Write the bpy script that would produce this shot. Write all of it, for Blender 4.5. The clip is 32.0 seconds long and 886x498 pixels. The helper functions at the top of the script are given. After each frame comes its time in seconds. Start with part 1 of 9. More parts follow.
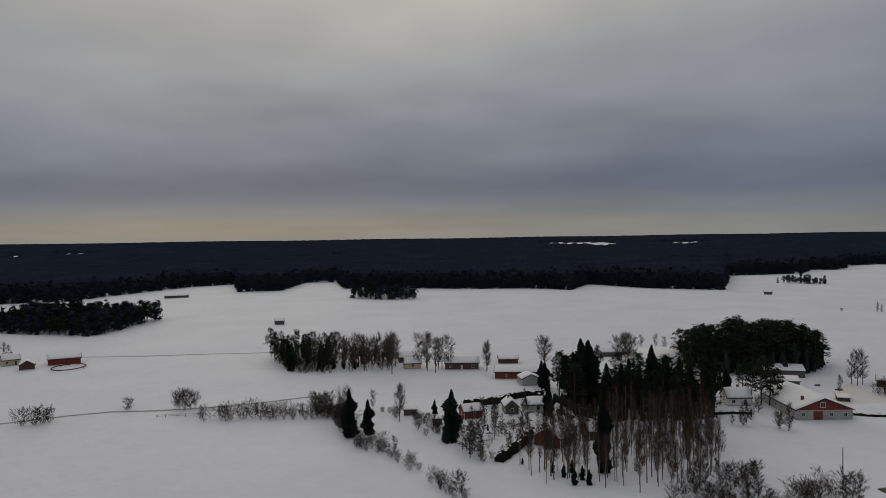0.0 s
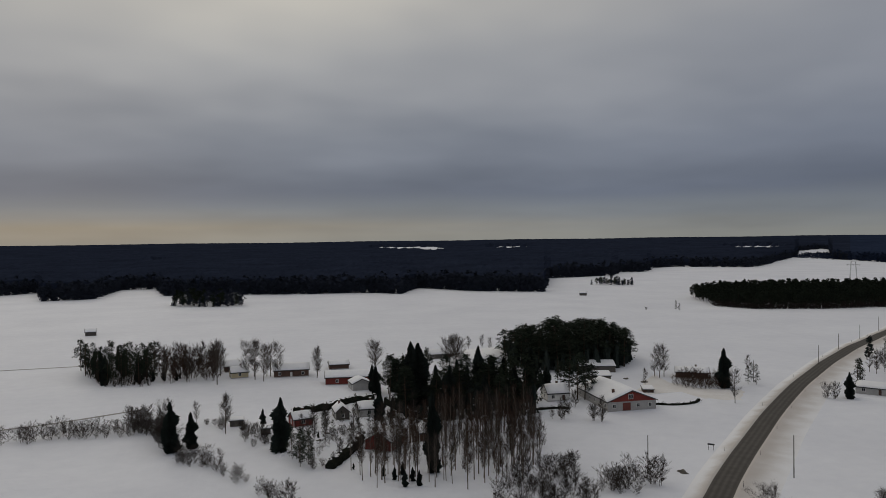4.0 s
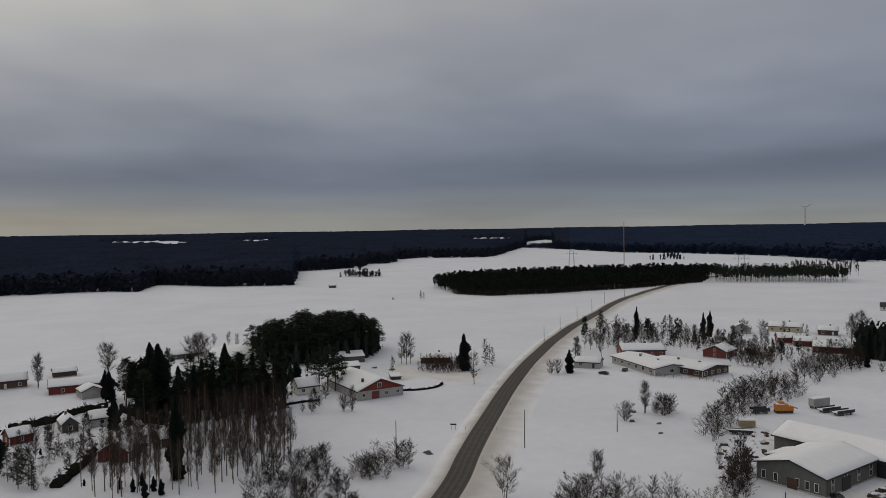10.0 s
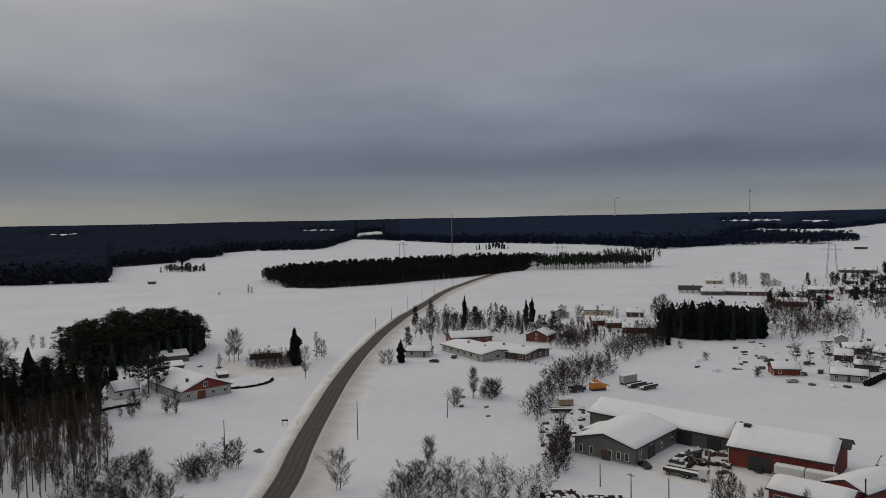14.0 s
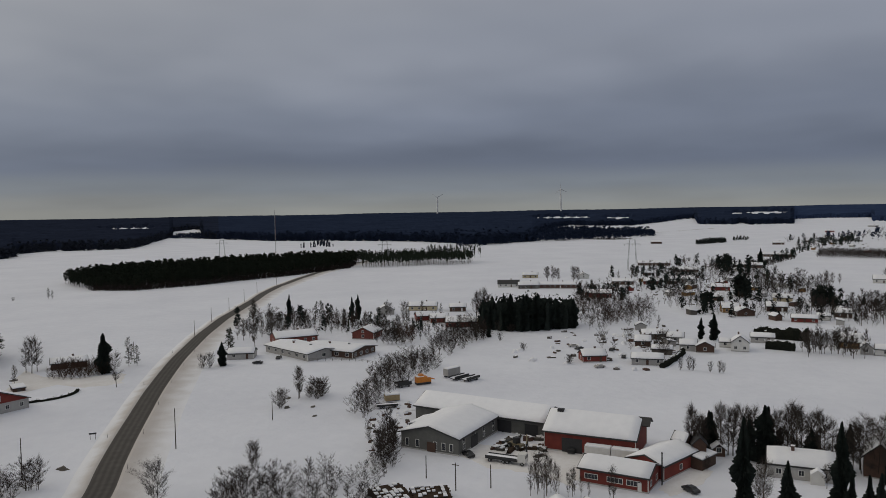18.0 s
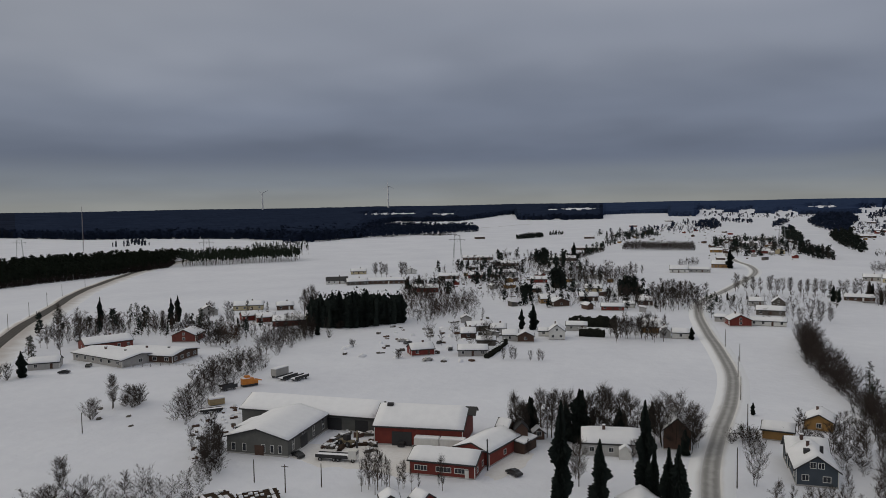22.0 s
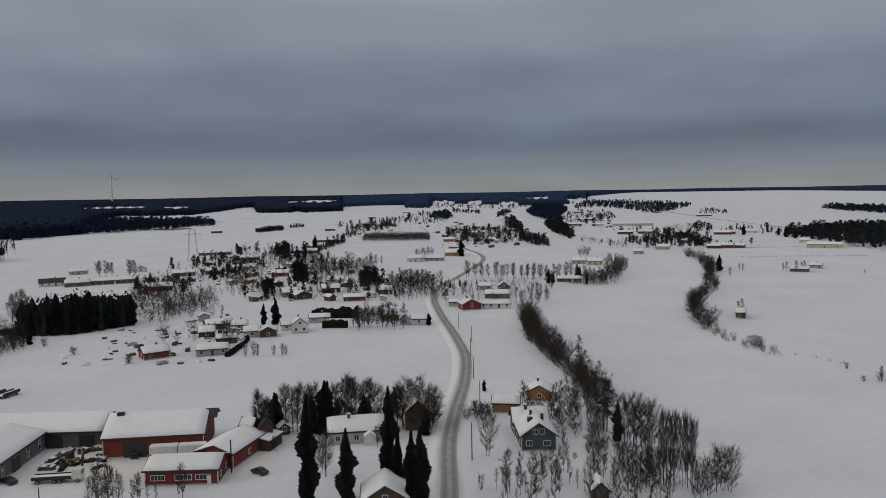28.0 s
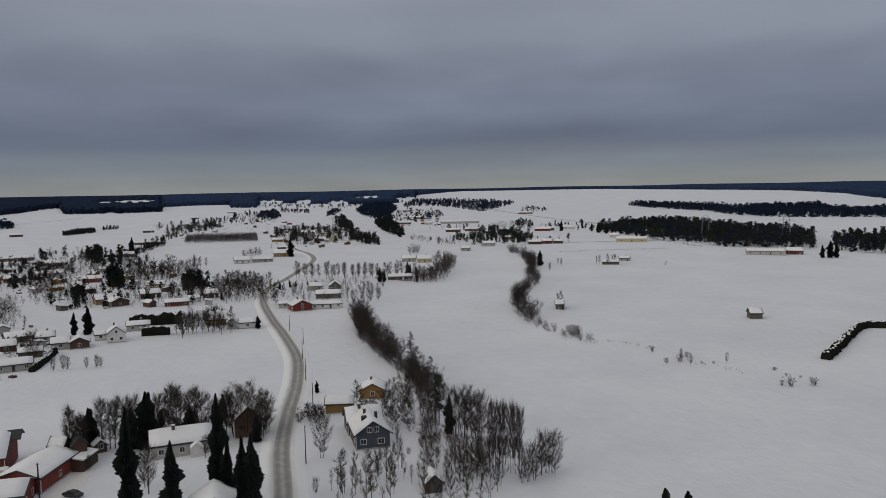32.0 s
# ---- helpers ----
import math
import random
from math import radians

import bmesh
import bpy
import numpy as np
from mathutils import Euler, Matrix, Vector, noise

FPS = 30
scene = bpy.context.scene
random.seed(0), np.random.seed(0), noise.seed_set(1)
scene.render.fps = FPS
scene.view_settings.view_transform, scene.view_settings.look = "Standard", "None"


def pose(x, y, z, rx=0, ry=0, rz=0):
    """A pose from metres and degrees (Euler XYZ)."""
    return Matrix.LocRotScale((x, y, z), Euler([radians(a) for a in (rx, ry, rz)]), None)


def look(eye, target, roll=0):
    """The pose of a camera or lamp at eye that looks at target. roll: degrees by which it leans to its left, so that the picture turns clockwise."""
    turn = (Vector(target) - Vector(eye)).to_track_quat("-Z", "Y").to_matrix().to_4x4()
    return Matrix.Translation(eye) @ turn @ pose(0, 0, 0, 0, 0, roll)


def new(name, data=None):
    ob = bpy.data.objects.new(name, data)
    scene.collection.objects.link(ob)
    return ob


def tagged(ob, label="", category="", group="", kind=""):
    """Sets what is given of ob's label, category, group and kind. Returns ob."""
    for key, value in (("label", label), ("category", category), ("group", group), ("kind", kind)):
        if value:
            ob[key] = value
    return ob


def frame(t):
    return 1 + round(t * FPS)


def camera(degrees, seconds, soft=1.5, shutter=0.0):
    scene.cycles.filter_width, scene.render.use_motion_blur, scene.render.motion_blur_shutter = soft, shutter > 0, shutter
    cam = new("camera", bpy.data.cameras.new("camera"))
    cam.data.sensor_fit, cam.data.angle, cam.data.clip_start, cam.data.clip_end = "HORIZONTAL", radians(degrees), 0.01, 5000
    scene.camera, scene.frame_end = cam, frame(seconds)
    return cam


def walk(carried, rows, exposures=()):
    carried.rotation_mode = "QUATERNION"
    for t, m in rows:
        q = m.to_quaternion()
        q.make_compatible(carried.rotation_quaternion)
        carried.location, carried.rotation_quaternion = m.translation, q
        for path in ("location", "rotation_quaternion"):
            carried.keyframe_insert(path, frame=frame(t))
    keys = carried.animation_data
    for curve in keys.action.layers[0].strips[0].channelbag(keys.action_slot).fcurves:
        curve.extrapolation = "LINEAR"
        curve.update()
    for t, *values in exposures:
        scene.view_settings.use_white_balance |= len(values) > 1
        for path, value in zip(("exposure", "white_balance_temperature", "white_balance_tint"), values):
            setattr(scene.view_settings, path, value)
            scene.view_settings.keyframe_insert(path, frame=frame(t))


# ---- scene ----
cam = camera(60.6, 32.0, soft=0.6)
EYE = (0.0, 0.0, 65.0)
ROWS = [
    (0.0, 88.85, 0.81, -0.02),
    (0.5, 88.87, 0.76, -1.62),
    (1.0, 88.94, 0.70, -3.29),
    (1.5, 88.86, 0.81, -4.76),
    (2.0, 88.86, 0.87, -6.47),
    (2.5, 89.03, 0.78, -7.95),
    (3.0, 89.09, 0.79, -9.66),
    (3.5, 89.07, 0.74, -11.22),
    (5.5, 88.90, 0.75, -17.46),
    (6.0, 88.84, 0.79, -18.94),
    (6.5, 88.68, 0.79, -20.50),
    (7.0, 88.65, 0.85, -22.03),
    (7.5, 88.53, 0.81, -23.58),
    (8.0, 88.42, 0.82, -25.17),
    (8.5, 88.22, 0.77, -26.73),
    (9.0, 88.35, 0.81, -28.42),
    (9.5, 88.32, 0.80, -29.90),
    (10.0, 88.23, 0.86, -31.59),
    (10.5, 88.05, 0.81, -33.08),
    (11.0, 88.04, 1.02, -34.80),
    (11.5, 87.85, 0.95, -36.32),
    (12.0, 87.78, 1.02, -37.95),
    (12.5, 87.53, 0.84, -39.55),
    (13.0, 87.49, 0.97, -41.21),
    (13.5, 87.29, 1.00, -42.83),
    (14.0, 87.39, 1.07, -44.35),
    (14.5, 87.35, 1.01, -46.05),
    (16.5, 86.98, 1.07, -52.57),
    (17.0, 86.90, 0.96, -54.30),
    (17.5, 87.01, 1.12, -55.81),
    (18.0, 86.96, 0.99, -57.51),
    (18.5, 87.04, 1.06, -59.07),
    (19.0, 87.03, 1.05, -60.79),
    (19.5, 86.87, 0.99, -62.37),
    (20.0, 86.68, 0.91, -63.87),
    (20.5, 86.63, 1.02, -65.65),
    (21.0, 86.50, 1.05, -67.17),
    (21.5, 86.45, 1.02, -68.94),
    (22.0, 86.47, 0.93, -70.46),
    (22.5, 86.57, 0.99, -72.16),
    (23.0, 86.52, 0.95, -73.68),
    (23.5, 86.52, 0.93, -75.40),
    (24.0, 86.42, 0.91, -77.15),
    (24.5, 86.27, 0.98, -78.66),
    (25.0, 86.09, 0.96, -80.39),
    (25.5, 86.09, 0.96, -81.89),
    (27.5, 85.59, 1.01, -88.37),
    (28.0, 85.57, 1.00, -89.88),
    (28.5, 85.62, 1.05, -91.62),
    (29.0, 85.71, 1.06, -93.15),
    (29.5, 85.81, 1.11, -94.90),
    (30.0, 85.80, 1.04, -96.40),
    (30.5, 85.60, 1.16, -98.10),
    (31.0, 85.30, 1.18, -99.71),
    (31.5, 85.36, 1.16, -101.31),
    (32.0, 85.27, 1.06, -102.67),
]
walk(cam, [(t, pose(*EYE, a, b, c)) for t, a, b, c in ROWS],
     exposures=((0.0, -0.33, 6640, 10), (3.0, -0.26, 6660, 10), (7.0, -0.16, 6660, 10), (13.0, -0.08, 6690, 10), (19.0, -0.09, 6590, 10), (32.0, -0.08, 6520, 10)))

# ---- world and sun ----
SUN_AZ, SUN_EL = radians(-16), radians(14)   # clockwise from +y
world = bpy.data.worlds.new("overcast_sky")
scene.world = world
world.use_nodes = True
wt = world.node_tree
wt.nodes.clear()


def wnode(kind):
    return wt.nodes.new(kind)


def wmath(op, a, b=None, clamp=False):
    n = wnode("ShaderNodeMath")
    n.operation, n.use_clamp = op, clamp
    for i, v in enumerate((a, b)):
        if v is None:
            continue
        if isinstance(v, (int, float)):
            n.inputs[i].default_value = v
        else:
            wt.links.new(v, n.inputs[i])
    return n.outputs[0]


def wramp(fac, stops):
    n = wnode("ShaderNodeValToRGB")
    n.color_ramp.interpolation = "EASE"
    els = n.color_ramp.elements
    while len(els) < len(stops):
        els.new(0.5)
    for e, (p, c) in zip(els, stops):
        e.position, e.color = p, (*c, 1)
    wt.links.new(fac, n.inputs[0])
    return n.outputs[0]


def wmix(fac, a, b, mode="MIX"):
    n = wnode("ShaderNodeMix")
    n.data_type, n.blend_type = "RGBA", mode
    for i, v in ((0, fac), (6, a), (7, b)):
        if isinstance(v, (int, float)):
            n.inputs[i].default_value = v
        elif isinstance(v, tuple):
            n.inputs[i].default_value = (*v, 1)
        else:
            wt.links.new(v, n.inputs[i])
    return n.outputs[2]


tc = wnode("ShaderNodeTexCoord")
sep = wnode("ShaderNodeSeparateXYZ")
wt.links.new(tc.outputs["Generated"], sep.inputs[0])
elev = sep.outputs[2]
# cloud layers lie flat: stretch the noise along the horizon
flat = wmath("ADD", wmath("MAXIMUM", elev, 0.0), 0.16)
comb = wnode("ShaderNodeCombineXYZ")
wt.links.new(wmath("DIVIDE", sep.outputs[0], flat), comb.inputs[0])
wt.links.new(wmath("DIVIDE", sep.outputs[1], flat), comb.inputs[1])
cloud = wnode("ShaderNodeTexNoise")
cloud.inputs["Scale"].default_value, cloud.inputs["Detail"].default_value = 0.75, 3.0
cloud.inputs["Roughness"].default_value = 0.5
wt.links.new(comb.outputs[0], cloud.inputs["Vector"])
cl = wmath("SUBTRACT", cloud.outputs["Fac"], 0.5)
# height bands of the overcast, shifted a little by the cloud noise
band = wmath("ADD", wmath("MAXIMUM", elev, 0.0), wmath("MULTIPLY", cl, wmath("MULTIPLY", wmath("MAXIMUM", elev, 0.0), 0.65)))
sky_col = wramp(band, [(0.0, (0.268, 0.28, 0.275)), (0.012, (0.236, 0.255, 0.268)), (0.03, (0.198, 0.226, 0.264)),
                       (0.062, (0.139, 0.166, 0.226)), (0.11, (0.180, 0.210, 0.278)), (0.20, (0.262, 0.291, 0.358)),
                       (0.33, (0.318, 0.340, 0.390)), (1.0, (0.47, 0.478, 0.485))])
# the veiled sun brightens and warms its side
dot = wnode("ShaderNodeVectorMath")
dot.operation = "DOT_PRODUCT"
wt.links.new(tc.outputs["Generated"], dot.inputs[0])
dot.inputs[1].default_value = (math.sin(SUN_AZ) * math.cos(radians(24)), math.cos(SUN_AZ) * math.cos(radians(24)), math.sin(radians(24)))
glow = wmath("POWER", wmath("MAXIMUM", dot.outputs["Value"], 0.0), 2.2)
glow = wmath("MULTIPLY", glow, wmath("MULTIPLY", wmath("ADD", wmath("MULTIPLY", cl, 1.2), 1.0), 1.25))
glow = wmath("MULTIPLY", glow, wmath("ADD", wmath("MINIMUM", wmath("MULTIPLY", elev, 2.0), 0.85), 0.0, True))
lit = wmix(glow, sky_col, wmix(1.0, sky_col, (2.12, 1.90, 1.47), "MULTIPLY"))
# a warm strip of clear air under the cloud edge on the sun's side
low = wmath("SUBTRACT", 1.0, wmath("MULTIPLY", wmath("ABSOLUTE", wmath("SUBTRACT", elev, 0.014)), 38.0), True)
low = wmath("MULTIPLY", low, wmath("POWER", wmath("MAXIMUM", dot.outputs["Value"], 0.0), 5.0))
lit = wmix(wmath("MULTIPLY", low, 1.2, True), lit, wmix(1.0, lit, (1.34, 1.14, 0.90), "MULTIPLY"))
streak = wmath("ADD", wmath("MULTIPLY", cl, 0.5), 1.0)
stn = wnode("ShaderNodeCombineColor")
for i in range(3):
    wt.links.new(streak, stn.inputs[i])
lit = wmix(1.0, lit, stn.outputs[0], "MULTIPLY")
nish = wnode("ShaderNodeTexSky")
nish.sky_type, nish.sun_disc, nish.sun_elevation, nish.sun_rotation = "NISHITA", False, SUN_EL, SUN_AZ
bg = wnode("ShaderNodeBackground")
bg.inputs["Strength"].default_value = 1.0
# the blue sky shows only faintly through the cloud sheet
nish_bg = wnode("ShaderNodeBackground")
nish_bg.inputs["Strength"].default_value = 0.05
wt.links.new(lit, bg.inputs[0])
wt.links.new(nish.outputs[0], nish_bg.inputs[0])
mixs = wnode("ShaderNodeMixShader")
mixs.inputs[0].default_value = 0.02
wt.links.new(bg.outputs[0], mixs.inputs[1])
wt.links.new(nish_bg.outputs[0], mixs.inputs[2])
out = wnode("ShaderNodeOutputWorld")
wt.links.new(mixs.outputs[0], out.inputs[0])

sun = new("sun", bpy.data.lights.new("sun", "SUN"))
sun.data.energy, sun.data.angle, sun.data.color = 0.5, radians(25), (1.0, 0.95, 0.87)
sun.matrix_world = look((math.sin(SUN_AZ) * 100, math.cos(SUN_AZ) * 100, 100 * math.tan(SUN_EL)), (0, 0, 0))

# ---- materials ----
def material(name, base, rough=0.8, metal=0.0, second=None, scale=1.0, detail=4.0, bump=0.0, bump_scale=None, tint=0.0, spec=0.5, depth=0.05):
    """A surface with noise at two scales between two colours, bump, and a small change from object to object."""
    m = bpy.data.materials.new(name)
    m.use_nodes = True
    nt = m.node_tree
    b = nt.nodes["Principled BSDF"]
    b.inputs["Roughness"].default_value, b.inputs["Metallic"].default_value = rough, metal
    b.inputs["Specular IOR Level"].default_value = spec
    second = second or tuple(c * 0.8 for c in base)
    geo = nt.nodes.new("ShaderNodeTexCoord")
    n1, n2 = nt.nodes.new("ShaderNodeTexNoise"), nt.nodes.new("ShaderNodeTexNoise")
    n1.inputs["Scale"].default_value, n1.inputs["Detail"].default_value = scale, detail
    n2.inputs["Scale"].default_value, n2.inputs["Detail"].default_value = scale * 9, 2.0
    for n in (n1, n2):
        nt.links.new(geo.outputs["Object"], n.inputs["Vector"])
    add = nt.nodes.new("ShaderNodeMath")
    add.operation = "MULTIPLY_ADD"
    nt.links.new(n2.outputs["Fac"], add.inputs[0])
    add.inputs[1].default_value = 0.45
    nt.links.new(n1.outputs["Fac"], add.inputs[2])
    ramp = nt.nodes.new("ShaderNodeMapRange")
    ramp.inputs[1].default_value, ramp.inputs[2].default_value = 0.45, 1.0
    nt.links.new(add.outputs[0], ramp.inputs[0])
    mix = nt.nodes.new("ShaderNodeMix")
    mix.data_type = "RGBA"
    nt.links.new(ramp.outputs[0], mix.inputs[0])
    mix.inputs[6].default_value, mix.inputs[7].default_value = (*base, 1), (*second, 1)
    col = mix.outputs[2]
    if tint:
        info = nt.nodes.new("ShaderNodeObjectInfo")
        hsv = nt.nodes.new("ShaderNodeHueSaturation")
        mr = nt.nodes.new("ShaderNodeMapRange")
        mr.inputs[3].default_value, mr.inputs[4].default_value = 1 - tint, 1 + tint
        nt.links.new(info.outputs["Random"], mr.inputs[0])
        nt.links.new(mr.outputs[0], hsv.inputs["Value"])
        nt.links.new(col, hsv.inputs["Color"])
        col = hsv.outputs[0]
    nt.links.new(col, b.inputs["Base Color"])
    if bump:
        n3 = nt.nodes.new("ShaderNodeTexNoise")
        n3.inputs["Scale"].default_value, n3.inputs["Detail"].default_value = bump_scale or scale * 4, 5.0
        nt.links.new(geo.outputs["Object"], n3.inputs["Vector"])
        bp = nt.nodes.new("ShaderNodeBump")
        bp.inputs["Strength"].default_value, bp.inputs["Distance"].default_value = bump, depth
        nt.links.new(n3.outputs["Fac"], bp.inputs["Height"])
        nt.links.new(bp.outputs[0], b.inputs["Normal"])
    return m


SNOW = material("snow", (0.785, 0.80, 0.862), 0.75, second=(0.685, 0.70, 0.77), scale=0.02, detail=8, bump=1.0, bump_scale=0.35, spec=0.2, depth=0.35)
ROOF_SNOW = material("roof_snow", (0.86, 0.866, 0.898), 0.75, second=(0.80, 0.806, 0.842), scale=0.5, bump=0.3, tint=0.04, spec=0.2)
RED = material("red_ochre_boards", (0.205, 0.035, 0.024), 0.85, second=(0.135, 0.023, 0.017), scale=0.7, bump=0.2, tint=0.12)
BRICK_RED = material("red_brick", (0.19, 0.052, 0.038), 0.9, second=(0.135, 0.038, 0.03), scale=0.8, tint=0.1)
GREY = material("grey_boards", (0.125, 0.125, 0.115), 0.85, second=(0.085, 0.085, 0.08), scale=0.6, tint=0.1)
BLUE = material("slate_blue_boards", (0.060, 0.075, 0.095), 0.8, second=(0.045, 0.058, 0.075), scale=0.6)
YELLOW = material("yellow_ochre_boards", (0.33, 0.185, 0.06), 0.85, second=(0.24, 0.135, 0.045), scale=0.6, tint=0.1)
CREAM = material("cream_boards", (0.55, 0.47, 0.30), 0.85, second=(0.46, 0.39, 0.25), scale=0.6, tint=0.08)
WHITE = material("white_paint", (0.72, 0.71, 0.68), 0.7, second=(0.60, 0.59, 0.56), scale=0.8, tint=0.06)
BROWN = material("brown_boards", (0.095, 0.052, 0.036), 0.85, second=(0.065, 0.036, 0.026), scale=0.7, tint=0.15)
WEATHERED = material("weathered_grey_wood", (0.13, 0.115, 0.10), 0.9, second=(0.075, 0.068, 0.06), scale=1.2, tint=0.15)
LIGHTGREY = material("light_grey_plaster", (0.42, 0.41, 0.39), 0.85, second=(0.33, 0.32, 0.31), scale=0.6, tint=0.08)
DARK = material("dark_metal", (0.028, 0.028, 0.030), 0.6, second=(0.018, 0.018, 0.02), scale=2.0)
STEEL = material("galvanised_steel", (0.33, 0.34, 0.35), 0.5, metal=0.6, second=(0.24, 0.25, 0.26), scale=3.0)
CHIMNEY = material("chimney_brick", (0.13, 0.075, 0.06), 0.9, second=(0.085, 0.055, 0.05), scale=2.0, tint=0.1)
POLE = material("tarred_pole_wood", (0.075, 0.06, 0.048), 0.9, second=(0.045, 0.038, 0.03), scale=2.0)
TIMBER = material("stacked_fresh_timber", (0.40, 0.31, 0.17), 0.8, second=(0.27, 0.20, 0.11), scale=1.5, tint=0.1)
ORANGE = material("orange_machine_paint", (0.62, 0.22, 0.02), 0.5, second=(0.48, 0.15, 0.015), scale=1.5)
TRACTOR_YELLOW = material("faded_yellow_machine_paint", (0.22, 0.175, 0.10), 0.6, second=(0.13, 0.11, 0.075), scale=1.5)
CARPAINT = material("dark_car_paint", (0.012, 0.013, 0.015), 0.3, second=(0.02, 0.02, 0.022), scale=1.0)
RUBBER = material("black_rubber", (0.015, 0.015, 0.016), 0.8, second=(0.02, 0.02, 0.02), scale=3.0)
WINDGREY = material("turbine_white", (0.84, 0.84, 0.84), 0.5, second=(0.8, 0.8, 0.8), scale=0.1)
NEEDLES = material("spruce_needles", (0.030, 0.037, 0.033), 0.9, second=(0.016, 0.021, 0.019), scale=0.8, tint=0.25, spec=0.0)
PINE = material("pine_needles", (0.034, 0.042, 0.030), 0.9, second=(0.019, 0.025, 0.019), scale=0.8, tint=0.25, spec=0.0)
# far woods: blue distance haze is mixed into these base colours, stronger eastward
WOODS = material("haze_tinted_distant_conifers", (0.034, 0.040, 0.056), 0.95, second=(0.022, 0.026, 0.037), scale=0.01, detail=8, spec=0.0)
CANOPY = material("haze_tinted_dark_canopy", (0.024, 0.031, 0.053), 0.95, second=(0.014, 0.018, 0.031), scale=0.01, detail=8, spec=0.0)
EAST_WOODS = material("haze_tinted_east_woods", (0.026, 0.037, 0.068), 0.95, second=(0.016, 0.023, 0.044), scale=0.01, detail=8, spec=0.0)
PLAIN_WOODS = material("haze_tinted_plain_pines", (0.036, 0.056, 0.112), 0.95, second=(0.025, 0.039, 0.080), scale=0.01, detail=8, spec=0.0)
BARK = material("conifer_bark", (0.085, 0.060, 0.045), 0.95, second=(0.05, 0.038, 0.03), scale=1.5, tint=0.15, spec=0.0)
BIRCH = material("birch_bark", (0.13, 0.108, 0.092), 0.9, second=(0.045, 0.038, 0.033), scale=2.5, tint=0.15, spec=0.1)
PALE_BIRCH = material("pale_birch_bark", (0.22, 0.185, 0.155), 0.9, second=(0.085, 0.07, 0.06), scale=2.5, tint=0.2, spec=0.1)
TWIG = material("bare_twigs", (0.056, 0.046, 0.041), 0.95, second=(0.034, 0.028, 0.026), scale=0.6, tint=0.25, spec=0.0)
CROWN_TWIG = material("grey_brown_crown_twigs", (0.072, 0.060, 0.053), 0.95, second=(0.042, 0.036, 0.032), scale=0.6, tint=0.25, spec=0.0)
REDTWIG = material("reddish_bare_twigs", (0.066, 0.043, 0.033), 0.95, second=(0.042, 0.027, 0.021), scale=0.6, tint=0.2, spec=0.0)
HEDGE = material("clipped_conifer_hedge", (0.022, 0.024, 0.019), 0.95, second=(0.012, 0.013, 0.011), scale=1.5, spec=0.0)


def glass_material():
    m = bpy.data.materials.new("window_glass")
    m.use_nodes = True
    b = m.node_tree.nodes["Principled BSDF"]
    b.inputs["Base Color"].default_value = (0.02, 0.023, 0.028, 1)
    b.inputs["Roughness"].default_value, b.inputs["Specular IOR Level"].default_value = 0.08, 0.6
    return m


GLASS = glass_material()


def road_material(name, dark, light, tracks, edge):
    """Driven surface: worn wheel tracks along the road, snow left between and beside them."""
    m = bpy.data.materials.new(name)
    m.use_nodes = True
    nt = m.node_tree
    b = nt.nodes["Principled BSDF"]
    b.inputs["Roughness"].default_value, b.inputs["Specular IOR Level"].default_value = 0.85, 0.25
    uv = nt.nodes.new("ShaderNodeUVMap")
    sp = nt.nodes.new("ShaderNodeSeparateXYZ")
    nt.links.new(uv.outputs[0], sp.inputs[0])
    wob = nt.nodes.new("ShaderNodeTexNoise")
    wob.inputs["Scale"].default_value, wob.inputs["Detail"].default_value = 0.05, 3
    tcn = nt.nodes.new("ShaderNodeTexCoord")
    nt.links.new(tcn.outputs["Object"], wob.inputs["Vector"])

    def mth(op, a, c=None):
        n = nt.nodes.new("ShaderNodeMath")
        n.operation = op
        for i, v in enumerate((a, c)):
            if v is None:
                continue
            if isinstance(v, (int, float)):
                n.inputs[i].default_value = v
            else:
                nt.links.new(v, n.inputs[i])
        return n.outputs[0]
    u = mth("ADD", sp.outputs[0], mth("MULTIPLY", mth("SUBTRACT", wob.outputs["Fac"], 0.5), 0.06))
    wave = mth("MULTIPLY", mth("ADD", mth("COSINE", mth("MULTIPLY", u, 2 * math.pi * tracks)), 1.0), 0.5)
    grain = nt.nodes.new("ShaderNodeTexNoise")
    grain.inputs["Scale"].default_value, grain.inputs["Detail"].default_value = 0.4, 8
    nt.links.new(tcn.outputs["Object"], grain.inputs["Vector"])
    side = mth("POWER", mth("ABSOLUTE", mth("SUBTRACT", mth("MULTIPLY", u, 2.0), 1.0)), edge)
    f = mth("ADD", mth("MULTIPLY", wave, 0.45), mth("MULTIPLY", mth("SUBTRACT", grain.outputs["Fac"], 0.5), 0.9))
    f = mth("MAXIMUM", f, side)
    mix = nt.nodes.new("ShaderNodeMix")
    mix.data_type, mix.clamp_factor = "RGBA", True
    nt.links.new(f, mix.inputs[0])
    mix.inputs[6].default_value, mix.inputs[7].default_value = (*dark, 1), (*light, 1)
    nt.links.new(mix.outputs[2], b.inputs["Base Color"])
    bp = nt.nodes.new("ShaderNodeBump")
    bp.inputs["Strength"].default_value, bp.inputs["Distance"].default_value = 0.15, 0.02
    nt.links.new(grain.outputs["Fac"], bp.inputs["Height"])
    nt.links.new(bp.outputs[0], b.inputs["Normal"])
    return m


ASPHALT = road_material("salted_asphalt", (0.060, 0.054, 0.049), (0.125, 0.115, 0.106), 4, 14)
PACKED = road_material("packed_snow_road", (0.25, 0.245, 0.24), (0.56, 0.55, 0.545), 2, 6)



